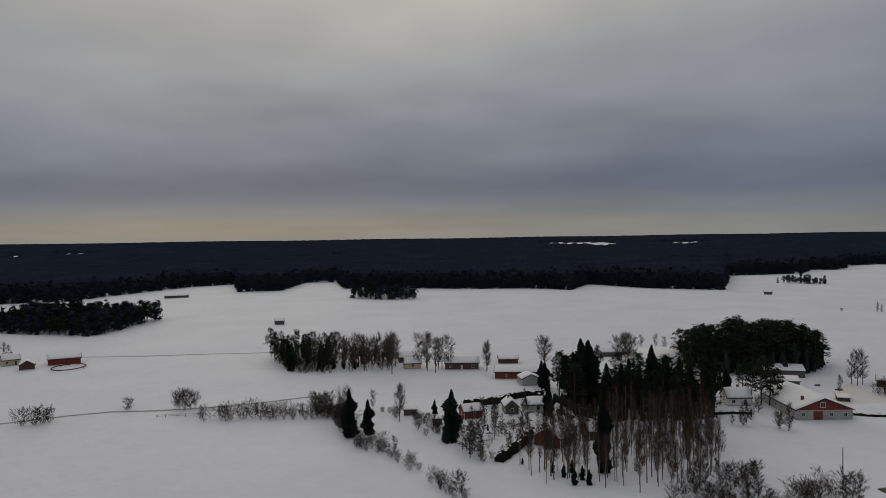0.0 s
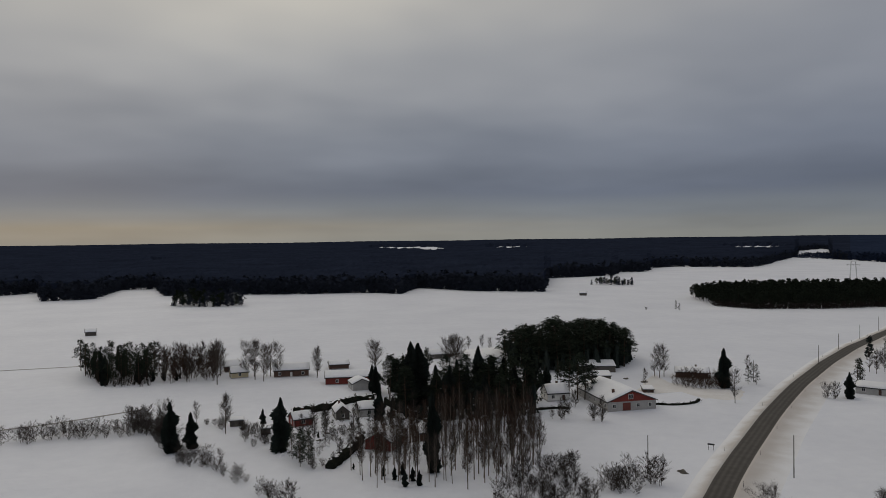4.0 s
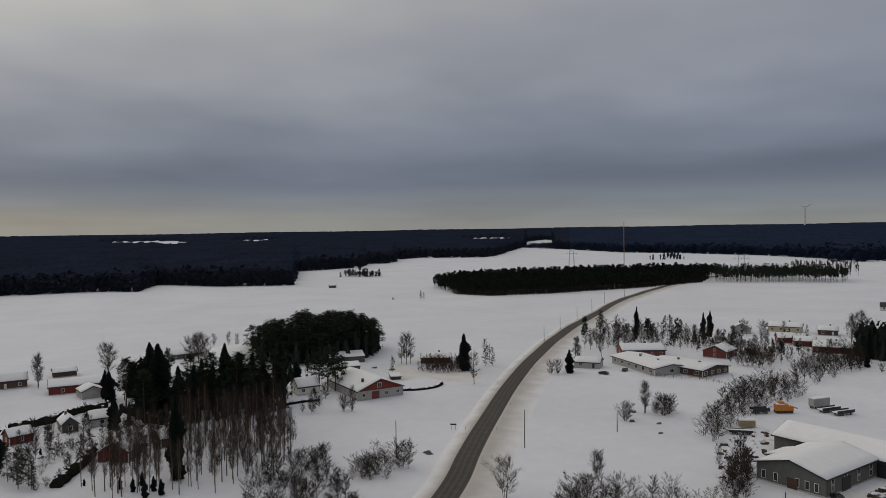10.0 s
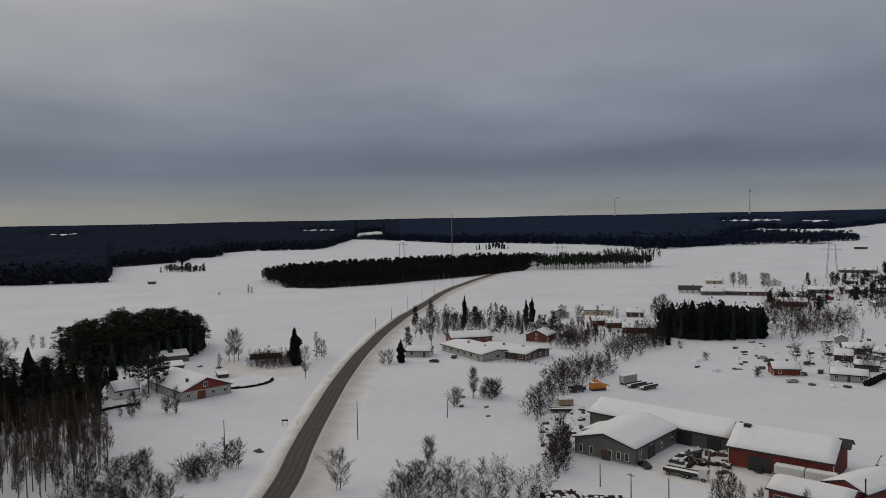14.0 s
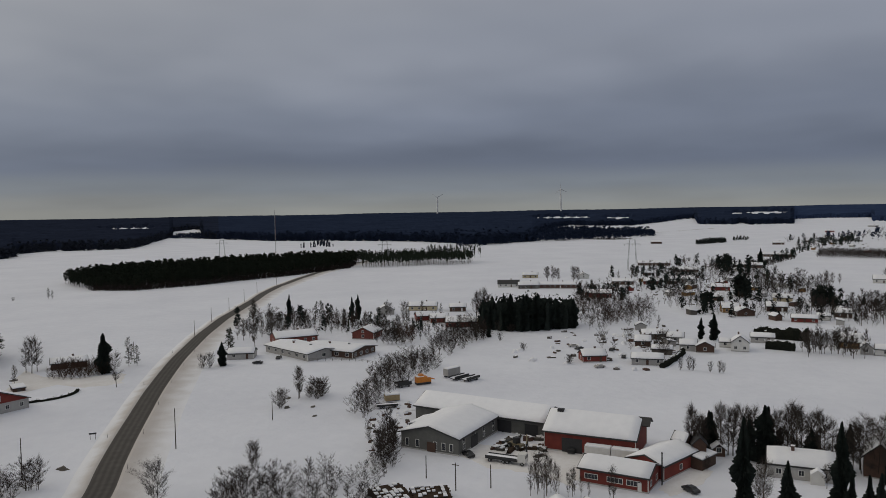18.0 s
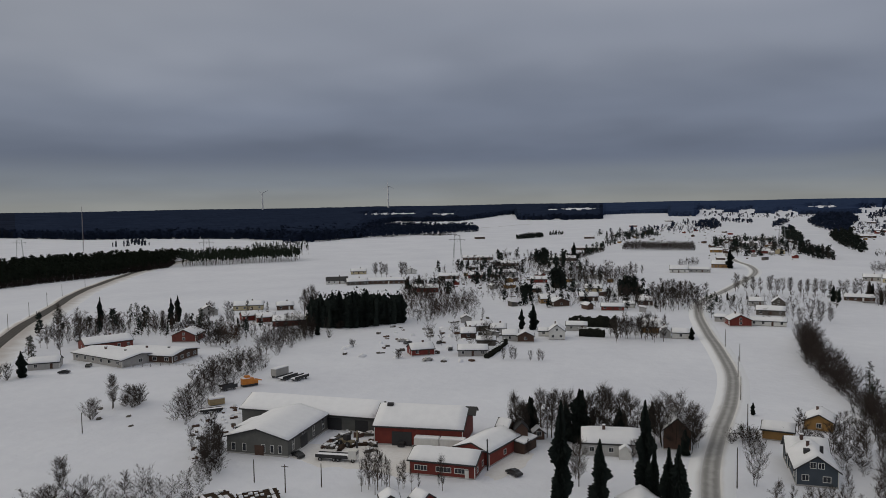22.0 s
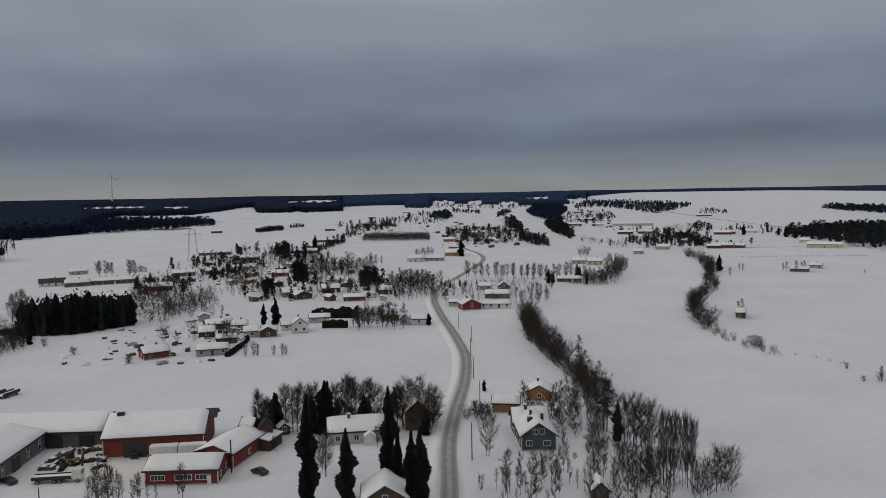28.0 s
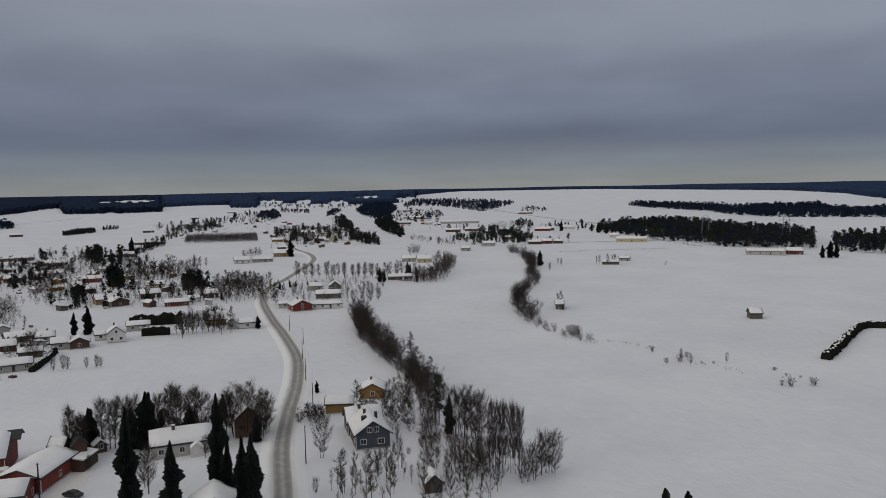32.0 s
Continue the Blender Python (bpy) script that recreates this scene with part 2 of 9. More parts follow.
def verge_material(name, dirt, clean, reach, tongues=1.2):
    """Ploughed snow beside a road: gritty next to the wheels, clean further out, in uneven tongues."""
    m = bpy.data.materials.new(name)
    m.use_nodes = True
    nt = m.node_tree
    b = nt.nodes["Principled BSDF"]
    b.inputs["Roughness"].default_value, b.inputs["Specular IOR Level"].default_value = 0.85, 0.2
    uv, sp, tcn = nt.nodes.new("ShaderNodeUVMap"), nt.nodes.new("ShaderNodeSeparateXYZ"), nt.nodes.new("ShaderNodeTexCoord")
    nt.links.new(uv.outputs[0], sp.inputs[0])
    n1, n2 = nt.nodes.new("ShaderNodeTexNoise"), nt.nodes.new("ShaderNodeTexNoise")
    for n, sc, de in ((n1, 0.12, 6.0), (n2, 1.6, 4.0)):
        n.inputs["Scale"].default_value, n.inputs["Detail"].default_value = sc, de
        nt.links.new(tcn.outputs["Object"], n.inputs["Vector"])
    a1 = nt.nodes.new("ShaderNodeMath")
    a1.operation = "MULTIPLY_ADD"
    nt.links.new(n1.outputs["Fac"], a1.inputs[0])
    a1.inputs[1].default_value, a1.inputs[2].default_value = tongues, -tongues / 2
    a2 = nt.nodes.new("ShaderNodeMath")
    a2.operation = "MULTIPLY_ADD"
    nt.links.new(sp.outputs[0], a2.inputs[0])
    a2.inputs[1].default_value = reach
    nt.links.new(a1.outputs[0], a2.inputs[2])
    mr = nt.nodes.new("ShaderNodeMapRange")
    mr.interpolation_type = "SMOOTHSTEP"
    mr.inputs[1].default_value, mr.inputs[2].default_value = 0.0, 0.9
    nt.links.new(a2.outputs[0], mr.inputs[0])
    mix = nt.nodes.new("ShaderNodeMix")
    mix.data_type = "RGBA"
    nt.links.new(mr.outputs[0], mix.inputs[0])
    mix.inputs[6].default_value, mix.inputs[7].default_value = (*dirt, 1), (*clean, 1)
    nt.links.new(mix.outputs[2], b.inputs["Base Color"])
    bp = nt.nodes.new("ShaderNodeBump")
    bp.inputs["Strength"].default_value, bp.inputs["Distance"].default_value = 0.6, 0.15
    nt.links.new(n2.outputs["Fac"], bp.inputs["Height"])
    nt.links.new(bp.outputs[0], b.inputs["Normal"])
    return m


WIDE_VERGE = verge_material("gritty_wide_verge_snow", (0.50, 0.465, 0.445), (0.80, 0.805, 0.838), 0.95, 0.7)
VERGE = verge_material("gritty_verge_snow", (0.56, 0.52, 0.49), (0.81, 0.815, 0.848), 1.25)
LANE_VERGE = verge_material("gritty_lane_verge_snow", (0.62, 0.61, 0.61), (0.81, 0.82, 0.855), 2.2, 0.8)
TRODDEN = material("trodden_yard_snow", (0.66, 0.635, 0.62), 0.85, second=(0.80, 0.79, 0.80), scale=0.12, detail=6, bump=0.5, bump_scale=1.5, spec=0.2)


# ---- ground, river, roads ----
rng = random.Random(7)
ROAD = [(45, 103), (67, 127), (99, 158), (118, 179), (150, 213), (197, 260), (251, 309), (309, 356), (377, 405), (467, 468),
        (583, 530), (679, 572), (784, 605), (897, 633)]
LANE = [(90, 3), (123, 1), (160, 0), (188, 0), (217, -2), (256, -6), (296, -7), (340, -3), (384, 2), (442, 7), (498, 6),
        (550, -6), (632, -24), (702, -35), (762, -34), (832, -22), (930, -16), (1053, -34), (1210, -45)]
RIVER = [(67, -191), (123, -140), (185, -117), (241, -95), (303, -83), (359, -87), (415, -87), (471, -112), (549, -141),
         (628, -170), (728, -184), (852, -180), (1009, -177), (1188, -182), (1457, -199), (1905, -224)]
RIVER_W = [69, 74, 69, 50, 34, 40, 47, 49, 36, 27, 22, 20, 19, 18, 18, 18]


def smooth_line(pts, step):
    """Points along a smooth curve through pts, about step apart."""
    out = []
    n = len(pts)
    for i in range(n - 1):
        p0, p1, p2, p3 = (np.array(pts[max(0, min(n - 1, j))], float) for j in (i - 1, i, i + 1, i + 2))
        k = max(1, int(np.linalg.norm(p2 - p1) / step))
        for s in range(k):
            t = s / k
            out.append(0.5 * (2 * p1 + (p2 - p0) * t + (2 * p0 - 5 * p1 + 4 * p2 - p3) * t * t + (3 * p1 - p0 - 3 * p2 + p3) * t ** 3))
    out.append(np.array(pts[-1], float))
    return np.array(out)


RIVER_LINE = smooth_line([(x, y, w) for (x, y), w in zip(RIVER, RIVER_W)], 12)


def gz(x, y):
    """Height of the snow field: gentle swells, the river bed a little lower, low ridges at the horizon."""
    x, y = np.asarray(x, float), np.asarray(y, float)
    z = 0.18 * np.sin(x / 37 + 1.3) * np.sin(y / 29) + 0.12 * np.sin(x / 13 + y / 17)
    best = np.full(x.shape, 1e9)
    for a, b, w in RIVER_LINE:
        best = np.minimum(best, np.hypot(x - a, y - b) - w)
    z = np.where(best > 0, z, z * 0.2)
    k = np.clip((4 - best) / 8, 0, 1)
    far = np.clip((np.hypot(x, y) - 2400) / 2500, 0, 1)
    rise = 21 + 12 * np.clip(np.degrees(np.arctan2(x, y)) / 100, 0, 1)
    return z - 1.3 * k * k * (3 - 2 * k) + rise * far * far * (3 - 2 * far)


def gz1(x, y):
    return float(gz(np.array([x]), np.array([y]))[0])


def part(name, bm, mat, parent=None, label=""):
    """Links a bmesh as one mesh object under a thing or a part."""
    me = bpy.data.meshes.new(name)
    bm.to_mesh(me)
    bm.free()
    me.materials.append(mat)
    ob = new(name, me)
    if parent is not None:
        ob.parent = parent
    if label:
        ob["label"] = label
    return ob


def raw(name, verts, faces, mat, parent=None, label=""):
    me = bpy.data.meshes.new(name)
    me.from_pydata([tuple(map(float, v)) for v in verts], [], faces)
    me.materials.append(mat)
    ob = new(name, me)
    if parent is not None:
        ob.parent = parent
    if label:
        ob["label"] = label
    return ob


def build_ground():
    az = np.concatenate([np.radians(np.linspace(-42, 142, 260)), np.radians(np.linspace(146, 314, 43))])
    r = np.concatenate([[4], np.geomspace(25, 6500, 160)])
    A, Rr = np.meshgrid(az, r)
    X, Y = Rr * np.sin(A), Rr * np.cos(A)
    Zg = gz(X.ravel(), Y.ravel())
    n = len(az)
    verts = list(zip(X.ravel(), Y.ravel(), Zg))
    faces = []
    for i in range(len(r) - 1):
        for j in range(n):
            k = (j + 1) % n
            faces.append((i * n + j, (i + 1) * n + j, (i + 1) * n + k, i * n + k))
    faces.append(tuple(range(n)))
    ob = raw("ground", verts, faces, SNOW)
    for p in ob.data.polygons:
        p.use_smooth = True
    return tagged(ob, "snow-covered flat farmland reaching the horizon", "ground", kind="structure")


def sweep(name, line, profile, mat, parent=None, zoff=0.0):
    """A strip along a line. profile: offsets across and heights."""
    d = np.gradient(line[:, :2], axis=0)
    d /= np.linalg.norm(d, axis=1)[:, None]
    nrm = np.stack([d[:, 1], -d[:, 0]], 1)
    m = len(profile)
    verts, faces = [], []
    base = gz(line[:, 0], line[:, 1])
    for i in range(len(line)):
        for o, h in profile:
            verts.append((line[i, 0] + nrm[i, 0] * o, line[i, 1] + nrm[i, 1] * o, base[i] + h + zoff))
    for i in range(len(line) - 1):
        for j in range(m - 1):
            faces.append((i * m + j, i * m + j + 1, (i + 1) * m + j + 1, (i + 1) * m + j))
    ob = raw(name, verts, faces, mat, parent)
    uvl = ob.data.uv_layers.new(name="UVMap")
    o0, o1 = profile[0][0], profile[-1][0]
    for poly in ob.data.polygons:
        poly.use_smooth = True
        for li in poly.loop_indices:
            vi = ob.data.loops[li].vertex_index
            uvl.data[li].uv = ((profile[vi % m][0] - o0) / (o1 - o0), vi // m)
    return ob


ground = build_ground()
road_line, lane_line = smooth_line(ROAD, 4), smooth_line(LANE, 4)
road = sweep("road", road_line, [(-3.3, 0.36), (-1.6, 0.42), (0, 0.46), (1.6, 0.42), (3.3, 0.36)], ASPHALT)
tagged(road, "two-lane asphalt road with bare wheel tracks between snow banks", "road", kind="structure")
bank = [(3.2, 0.30), (3.6, 0.55), (4.3, 0.66), (5.6, 0.36), (7.5, 0.12), (9.0, -0.3)]
wide_bank = [(3.2, 0.30), (3.6, 0.55), (4.3, 0.66), (5.6, 0.36), (7.5, 0.30), (10.0, 0.24), (13.0, 0.12), (16.0, -0.3)]
for sgn, nm in ((1, "road_bank_east"), (-1, "road_bank_west")):
    b = sweep(nm, road_line, [(sgn * o, h) for o, h in (wide_bank if sgn > 0 else bank)], WIDE_VERGE if sgn > 0 else VERGE)
    tagged(b, "ploughed dirty snow bank beside the asphalt road", "snow bank", kind="structure")
lane = sweep("lane", lane_line, [(-2.1, 0.33), (-1, 0.36), (0, 0.37), (1, 0.36), (2.1, 0.33)], PACKED)
tagged(lane, "narrow village road of packed greyish snow with wheel tracks", "road", kind="structure")
for sgn, nm in ((1, "lane_bank_south"), (-1, "lane_bank_north")):
    b = sweep(nm, lane_line, [(sgn * o, h) for o, h in [(2.0, 0.28), (2.3, 0.48), (2.8, 0.52), (3.6, 0.3), (5.0, 0.1), (6.0, -0.3)]], LANE_VERGE)
    tagged(b, "ploughed snow bank beside the village road", "snow bank", kind="structure")



def yard(name, label, poly, seed):
    """Trodden, driven snow in a yard: an uneven thin sheet on the ground."""
    q = random.Random(seed)
    cx, cy = sum(p[0] for p in poly) / len(poly), sum(p[1] for p in poly) / len(poly)
    rim = []
    for (xa, ya), (xb, yb) in zip(poly, poly[1:] + poly[:1]):
        for k in range(6):
            f = k / 6
            x, y = xa + (xb - xa) * f, ya + (yb - ya) * f
            j = 1 + q.uniform(-0.07, 0.07)
            rim.append((cx + (x - cx) * j, cy + (y - cy) * j))
    V, Fc, n = [], [], len(rim)
    for s in (1.0, 0.97, 0.5):
        for x, y in rim:
            px, py = cx + (x - cx) * s, cy + (y - cy) * s
            V.append((px, py, gz1(px, py) + (-0.1 if s == 1.0 else 0.05)))
    V.append((cx, cy, gz1(cx, cy) + 0.05))
    for i in range(n):
        j = (i + 1) % n
        Fc += [(i, j, n + j, n + i), (n + i, n + j, 2 * n + j, 2 * n + i), (2 * n + i, 2 * n + j, 3 * n)]
    return tagged(raw(name, V, Fc, TRODDEN), label, "yard", kind="structure")


yard("sawmill_yard", "grey trodden snow of the sawmill yard", [(169, 107), (163, 92), (165, 81), (162, 68), (171, 69), (186, 73), (187, 80), (187, 89), (180, 96), (177, 106)], 1)
yard("farm_yard", "grey trodden snow of the farm yard", [(134, 276), (171, 318), (168, 301), (174, 286), (189, 277), (178, 259), (165, 267), (163, 281), (150, 280)], 2)
yard("workshop_yard", "grey trodden snow beside the workshop", [(167, 47), (177, 43), (188, 43), (192, 48), (184, 50), (170, 51)], 3)
# ---- kinds of things ----
def box(bm, x0, x1, y0, y1, z0, z1):
    v = [bm.verts.new(p) for p in ((x0, y0, z0), (x1, y0, z0), (x1, y1, z0), (x0, y1, z0), (x0, y0, z1), (x1, y0, z1), (x1, y1, z1), (x0, y1, z1))]
    for f in ((3, 2, 1, 0), (4, 5, 6, 7), (0, 1, 5, 4), (1, 2, 6, 5), (2, 3, 7, 6), (3, 0, 4, 7)):
        bm.faces.new([v[i] for i in f])


def tube(bm, a, b, r0, r1, n=4):
    """A tapered tube from a to b."""
    a, b = Vector(a), Vector(b)
    d = (b - a).normalized()
    s = d.orthogonal().normalized()
    t = d.cross(s)
    ring = []
    for c, r in ((a, r0), (b, r1)):
        ring.append([bm.verts.new(c + r * (math.cos(2 * math.pi * i / n) * s + math.sin(2 * math.pi * i / n) * t)) for i in range(n)])
    for i in range(n):
        j = (i + 1) % n
        bm.faces.new((ring[0][i], ring[0][j], ring[1][j], ring[1][i]))
    bm.faces.new(ring[1])


def anchor(name, x, y, rz=0.0, z=None):
    e = new(name)
    e.empty_display_size = 0.5
    e.matrix_basis = pose(x, y, gz1(x, y) if z is None else z, 0, 0, rz)
    return e


# -- trees: a few master meshes of each kind, shared by all copies --
def spruce_meshes(seed, h, spread):
    """A slim, ragged spruce: drooping boughs of uneven length in a column that tapers late, with thin places."""
    q = random.Random(seed)
    t = bmesh.new()
    tube(t, (0, 0, -0.4), (0, 0, h * 0.55), 0.011 * h, 0.006 * h, 6)
    tube(t, (0, 0, h * 0.55), (0, 0, h * 0.99), 0.006 * h, 0.001 * h, 5)
    c = bmesh.new()
    ph = [q.uniform(0, 6.3) for _ in range(6)]
    z = 0.04 * h
    while z < 0.985 * h:
        f = z / h
        swell = 1 + 0.13 * math.sin(f * 17 + ph[0]) + 0.09 * math.sin(f * 31 + ph[1])
        r = spread * h * min(0.68, 1.6 * (1 - f) ** 0.95) * swell * (1.0 if f > 0.1 else 0.8) + 0.010 * h
        n = max(9, int(24 - 12 * f))
        a0 = q.uniform(0, 6.3)
        for i in range(n):
            a = a0 + i * 6.283 / n + q.uniform(-0.4, 0.4)
            lobe = 1 + 0.22 * math.sin(a + f * 11 + ph[2]) + 0.18 * math.sin(a * 2 + f * 23 + ph[3])
            rr = r * lobe * q.choice((0.6, 0.8, 0.9, 1.0, 1.04, 1.12))
            droop = rr * q.uniform(0.1, 0.5)
            ca, sa = math.cos(a), math.sin(a)
            w = rr * q.uniform(0.05, 0.11)
            root = c.verts.new((0, 0, z + 0.012 * h))
            l1 = c.verts.new((ca * rr * 0.6 - sa * w, sa * rr * 0.6 + ca * w, z - droop * 0.5 - 0.012 * h * q.random()))
            r1 = c.verts.new((ca * rr * 0.6 + sa * w, sa * rr * 0.6 - ca * w, z - droop * 0.5 - 0.012 * h * q.random()))
            tip = c.verts.new((ca * rr, sa * rr, z - droop * q.uniform(0.4, 1.0)))
            low = c.verts.new((ca * rr * 0.7, sa * rr * 0.7, z - droop * 0.8 - 0.035 * h * q.random()))
            c.faces.new((root, r1, tip))
            c.faces.new((root, tip, l1))
            c.faces.new((l1, low, r1))
            c.faces.new((root, low, tip))
        z += h * (0.007 + 0.003 * (1 - f)) * q.uniform(0.5, 1.5)
    tube(c, (0, 0, 0.10 * h), (0, 0, 0.93 * h), spread * h * 0.36, 0.004 * h, 6)
    return t, c


def clump(c, q, p, r, n):
    """A loose tuft of small leaf-like triangles."""
    for _ in range(n):
        d = Vector((q.gauss(0, 1), q.gauss(0, 1), q.gauss(0, 0.7))).normalized() * r * q.uniform(0.25, 1.0)
        o = Vector(p) + d
        s = r * q.uniform(0.28, 0.5)
        vs = [c.verts.new(o + Vector((q.uniform(-s, s), q.uniform(-s, s), q.uniform(-s, s) * 0.7))) for _ in range(3)]
        c.faces.new(vs)


def pine_meshes(seed, h, low, width):
    """Tall trunk; the crown's tufts start at low * h."""
    q = random.Random(seed)
    t, c = bmesh.new(), bmesh.new()
    x, y = q.uniform(-0.02, 0.02) * h, q.uniform(-0.02, 0.02) * h
    tube(t, (0, 0, -0.4), (x, y, h * 0.6), 0.012 * h, 0.008 * h, 6)
    tube(t, (x, y, h * 0.6), (x, y, h * 0.96), 0.008 * h, 0.002 * h, 5)
    k = 30
    for i in range(k):
        f = low + (1 - low) * (i + q.random()) / k
        a = q.uniform(0, 6.3)
        g = (f - low) / (1 - low)
        r = width * h * (math.sin(math.pi * min(1, 0.22 + 0.8 * g)) ** 0.7) * q.uniform(0.4, 1.0)
        p = (x + math.cos(a) * r, y + math.sin(a) * r, h * f + 0.02 * h)
        tube(t, (x, y, h * f - 0.02 * h), p, 0.0028 * h, 0.001 * h, 3)
        clump(c, q, p, 0.07 * h * q.uniform(0.7, 1.3), 26)
    clump(c, q, (x, y, h * 0.965), 0.04 * h, 16)
    return t, c


def bare_meshes(seed, h, width, stems=1, lean=0.0, twigs=1300, low=0.22, thick=1.0, limbs_n=34, up=1.0, fine=1.0):
    """A leafless tree: trunk, limbs that fill an egg-shaped crown, and a haze of fine forked twigs."""
    q = random.Random(seed)
    t, c = bmesh.new(), bmesh.new()
    limbs = []
    lobe = [q.uniform(0, 6.3) for _ in range(4)]
    for k in range(stems):
        a = q.uniform(0, 6.3) if stems < 3 else k * 6.283 / stems + q.uniform(-0.4, 0.4)
        off = 0.0 if stems == 1 else width * h * 0.12
        p = Vector((math.cos(a) * off, math.sin(a) * off, -0.3))
        hh = h * (0.97 if k == 0 else q.uniform(0.7, 0.95))
        end = Vector((p.x + math.cos(a) * lean * hh + q.uniform(-0.03, 0.03) * hh, p.y + math.sin(a) * lean * hh + q.uniform(-0.03, 0.03) * hh, hh))
        r0 = 0.0112 * h * thick / (stems ** 0.45)
        mid = p.lerp(end, 0.5) + Vector((q.uniform(-0.02, 0.02), q.uniform(-0.02, 0.02), 0)) * hh
        tube(t, p, mid, r0, r0 * 0.55, 5)
        tube(t, mid, end, r0 * 0.55, r0 * 0.08, 4)
        n = max(6, int(limbs_n / stems))
        for i in range(n):
            f = low + (0.95 - low) * (i + q.random()) / n
            b = p.lerp(mid, f * 1.7) if f < 0.5 else mid.lerp(end, max(0.0, f * 1.7 - 0.85))
            g = (f - low) / (1 - low)
            az = q.uniform(0, 6.3)
            egg = width * h * math.sin(math.pi * min(1.0, 0.14 + 0.82 * g ** 0.8)) ** 0.75
            egg *= q.uniform(0.55, 1.05) * (1 + 0.16 * math.sin(2 * az + lobe[0]) + 0.12 * math.sin(3 * az + 5 * g + lobe[1]))
            e = Vector((b.x + math.cos(az) * egg, b.y + math.sin(az) * egg, min(h * 0.98, h * f + egg * q.uniform(0.1, 0.7) * up)))
            ln = (e - b).length
            tube(t, b, e, r0 * 0.30 * (1.1 - 0.6 * g), r0 * 0.06, 3)
            limbs.append((b, e, ln))
    for _ in range(int(twigs * 1.5)):
        b, e, ln = q.choice(limbs)
        p = b.lerp(e, q.uniform(0.25, 1.0)) + Vector((q.gauss(0, 1), q.gauss(0, 1), q.gauss(0, 1))) * 0.012 * h
        d = ((e - b).normalized() * 0.8 + Vector((q.uniform(-0.65, 0.65), q.uniform(-0.65, 0.65), q.uniform(-0.3, 0.9) * up))).normalized()
        l2 = h * q.uniform(0.07, 0.17)
        w = 0.0014 * h * q.uniform(0.6, 1.3) * thick * fine
        s = d.orthogonal().normalized()
        u = q.uniform(0, 6.3)
        s = (s * math.cos(u) + d.cross(s) * math.sin(u)) * w
        c.faces.new([c.verts.new(p - s), c.verts.new(p + s), c.verts.new(p + d * l2)])
    return t, c


def conifer_meshes(seed, h, width, rounded, tips=250, size=1.0):
    """A far spruce or a round-headed pine: short trunk under a loose heap of bough tips."""
    q = random.Random(seed)
    t, c = bmesh.new(), bmesh.new()
    tube(t, (0, 0, -0.4), (0, 0, h * 0.85), 0.014 * h, 0.004 * h, 4)
    low = q.uniform(0.16, 0.3) if rounded else 0.04
    lean = [(q.uniform(-0.05, 0.05) * h, q.uniform(-0.05, 0.05) * h, q.uniform(0.7, 1.15)) for _ in range(5)]
    for _ in range(tips):
        f = q.random() ** (0.8 if rounded else 1.25)
        x, y, k = lean[int(f * 4.99)]
        r = width * h * k * (math.sin(math.pi * (0.1 + 0.84 * f)) ** 0.6 if rounded else 1.15 * (1 - f) + 0.06) * math.sqrt(q.random())
        a, g = q.uniform(0, 6.3), h * q.uniform(0.045, 0.088) * size
        p = Vector((x + math.cos(a) * r, y + math.sin(a) * r, h * (low + (0.97 - low) * f) - (0 if rounded else 0.25 * r)))
        c.faces.new([c.verts.new(p + Vector((q.uniform(-g, g), q.uniform(-g, g), q.uniform(-g, g)))) for _ in range(3)])
    return t, c


MASTERS = {}


def master(kind, meshes, bark, leaf, h):
    t, c = meshes
    mt, mc = bpy.data.meshes.new("trunk"), bpy.data.meshes.new("crown")
    t.to_mesh(mt), c.to_mesh(mc)
    t.free(), c.free()
    mt.materials.append(bark), mc.materials.append(leaf)
    MASTERS.setdefault(kind, []).append((mt, mc, h))


for i in range(4):
    master("spruce", spruce_meshes(10 + i, 20, 0.16 + 0.018 * i), BARK, NEEDLES, 20)
for i in range(2):
    master("young_spruce", spruce_meshes(17 + i, 10, 0.22), BARK, NEEDLES, 10)
for i in range(4):
    master("pine", pine_meshes(20 + i, 18, 0.40 - 0.06 * i, 0.15), BARK, PINE, 18)
for i in range(3):
    master("bushy_pine", pine_meshes(27 + i, 14, 0.12, 0.18), BARK, PINE, 14)
for i in range(6):
    master("birch", bare_meshes(30 + i, 16, 0.15 + 0.014 * i, twigs=800, low=0.2, thick=1.15, up=1.3), BIRCH, CROWN_TWIG, 16)
for i in range(4):
    master("slender_birch", bare_meshes(37 + i, 18, 0.09, twigs=300, low=0.34, thick=0.95, up=1.5, fine=0.9), PALE_BIRCH, CROWN_TWIG if i % 2 else REDTWIG, 18)
for i in range(4):
    master("broad_tree", bare_meshes(43 + i, 14, 0.31, stems=4, lean=0.12, twigs=1900, low=0.15, limbs_n=60), TWIG, CROWN_TWIG, 14)
for i in range(5):
    master("shrub", bare_meshes(50 + i, 5, 0.46, stems=9, lean=0.22, twigs=1700, low=0.06, limbs_n=70, thick=1.3, fine=1.5), TWIG, TWIG, 5)
for i in range(3):
    master("red_shrub", bare_meshes(57 + i, 7, 0.26, stems=6, lean=0.12, twigs=800, low=0.12, limbs_n=50, fine=1.3), REDTWIG, REDTWIG, 7)

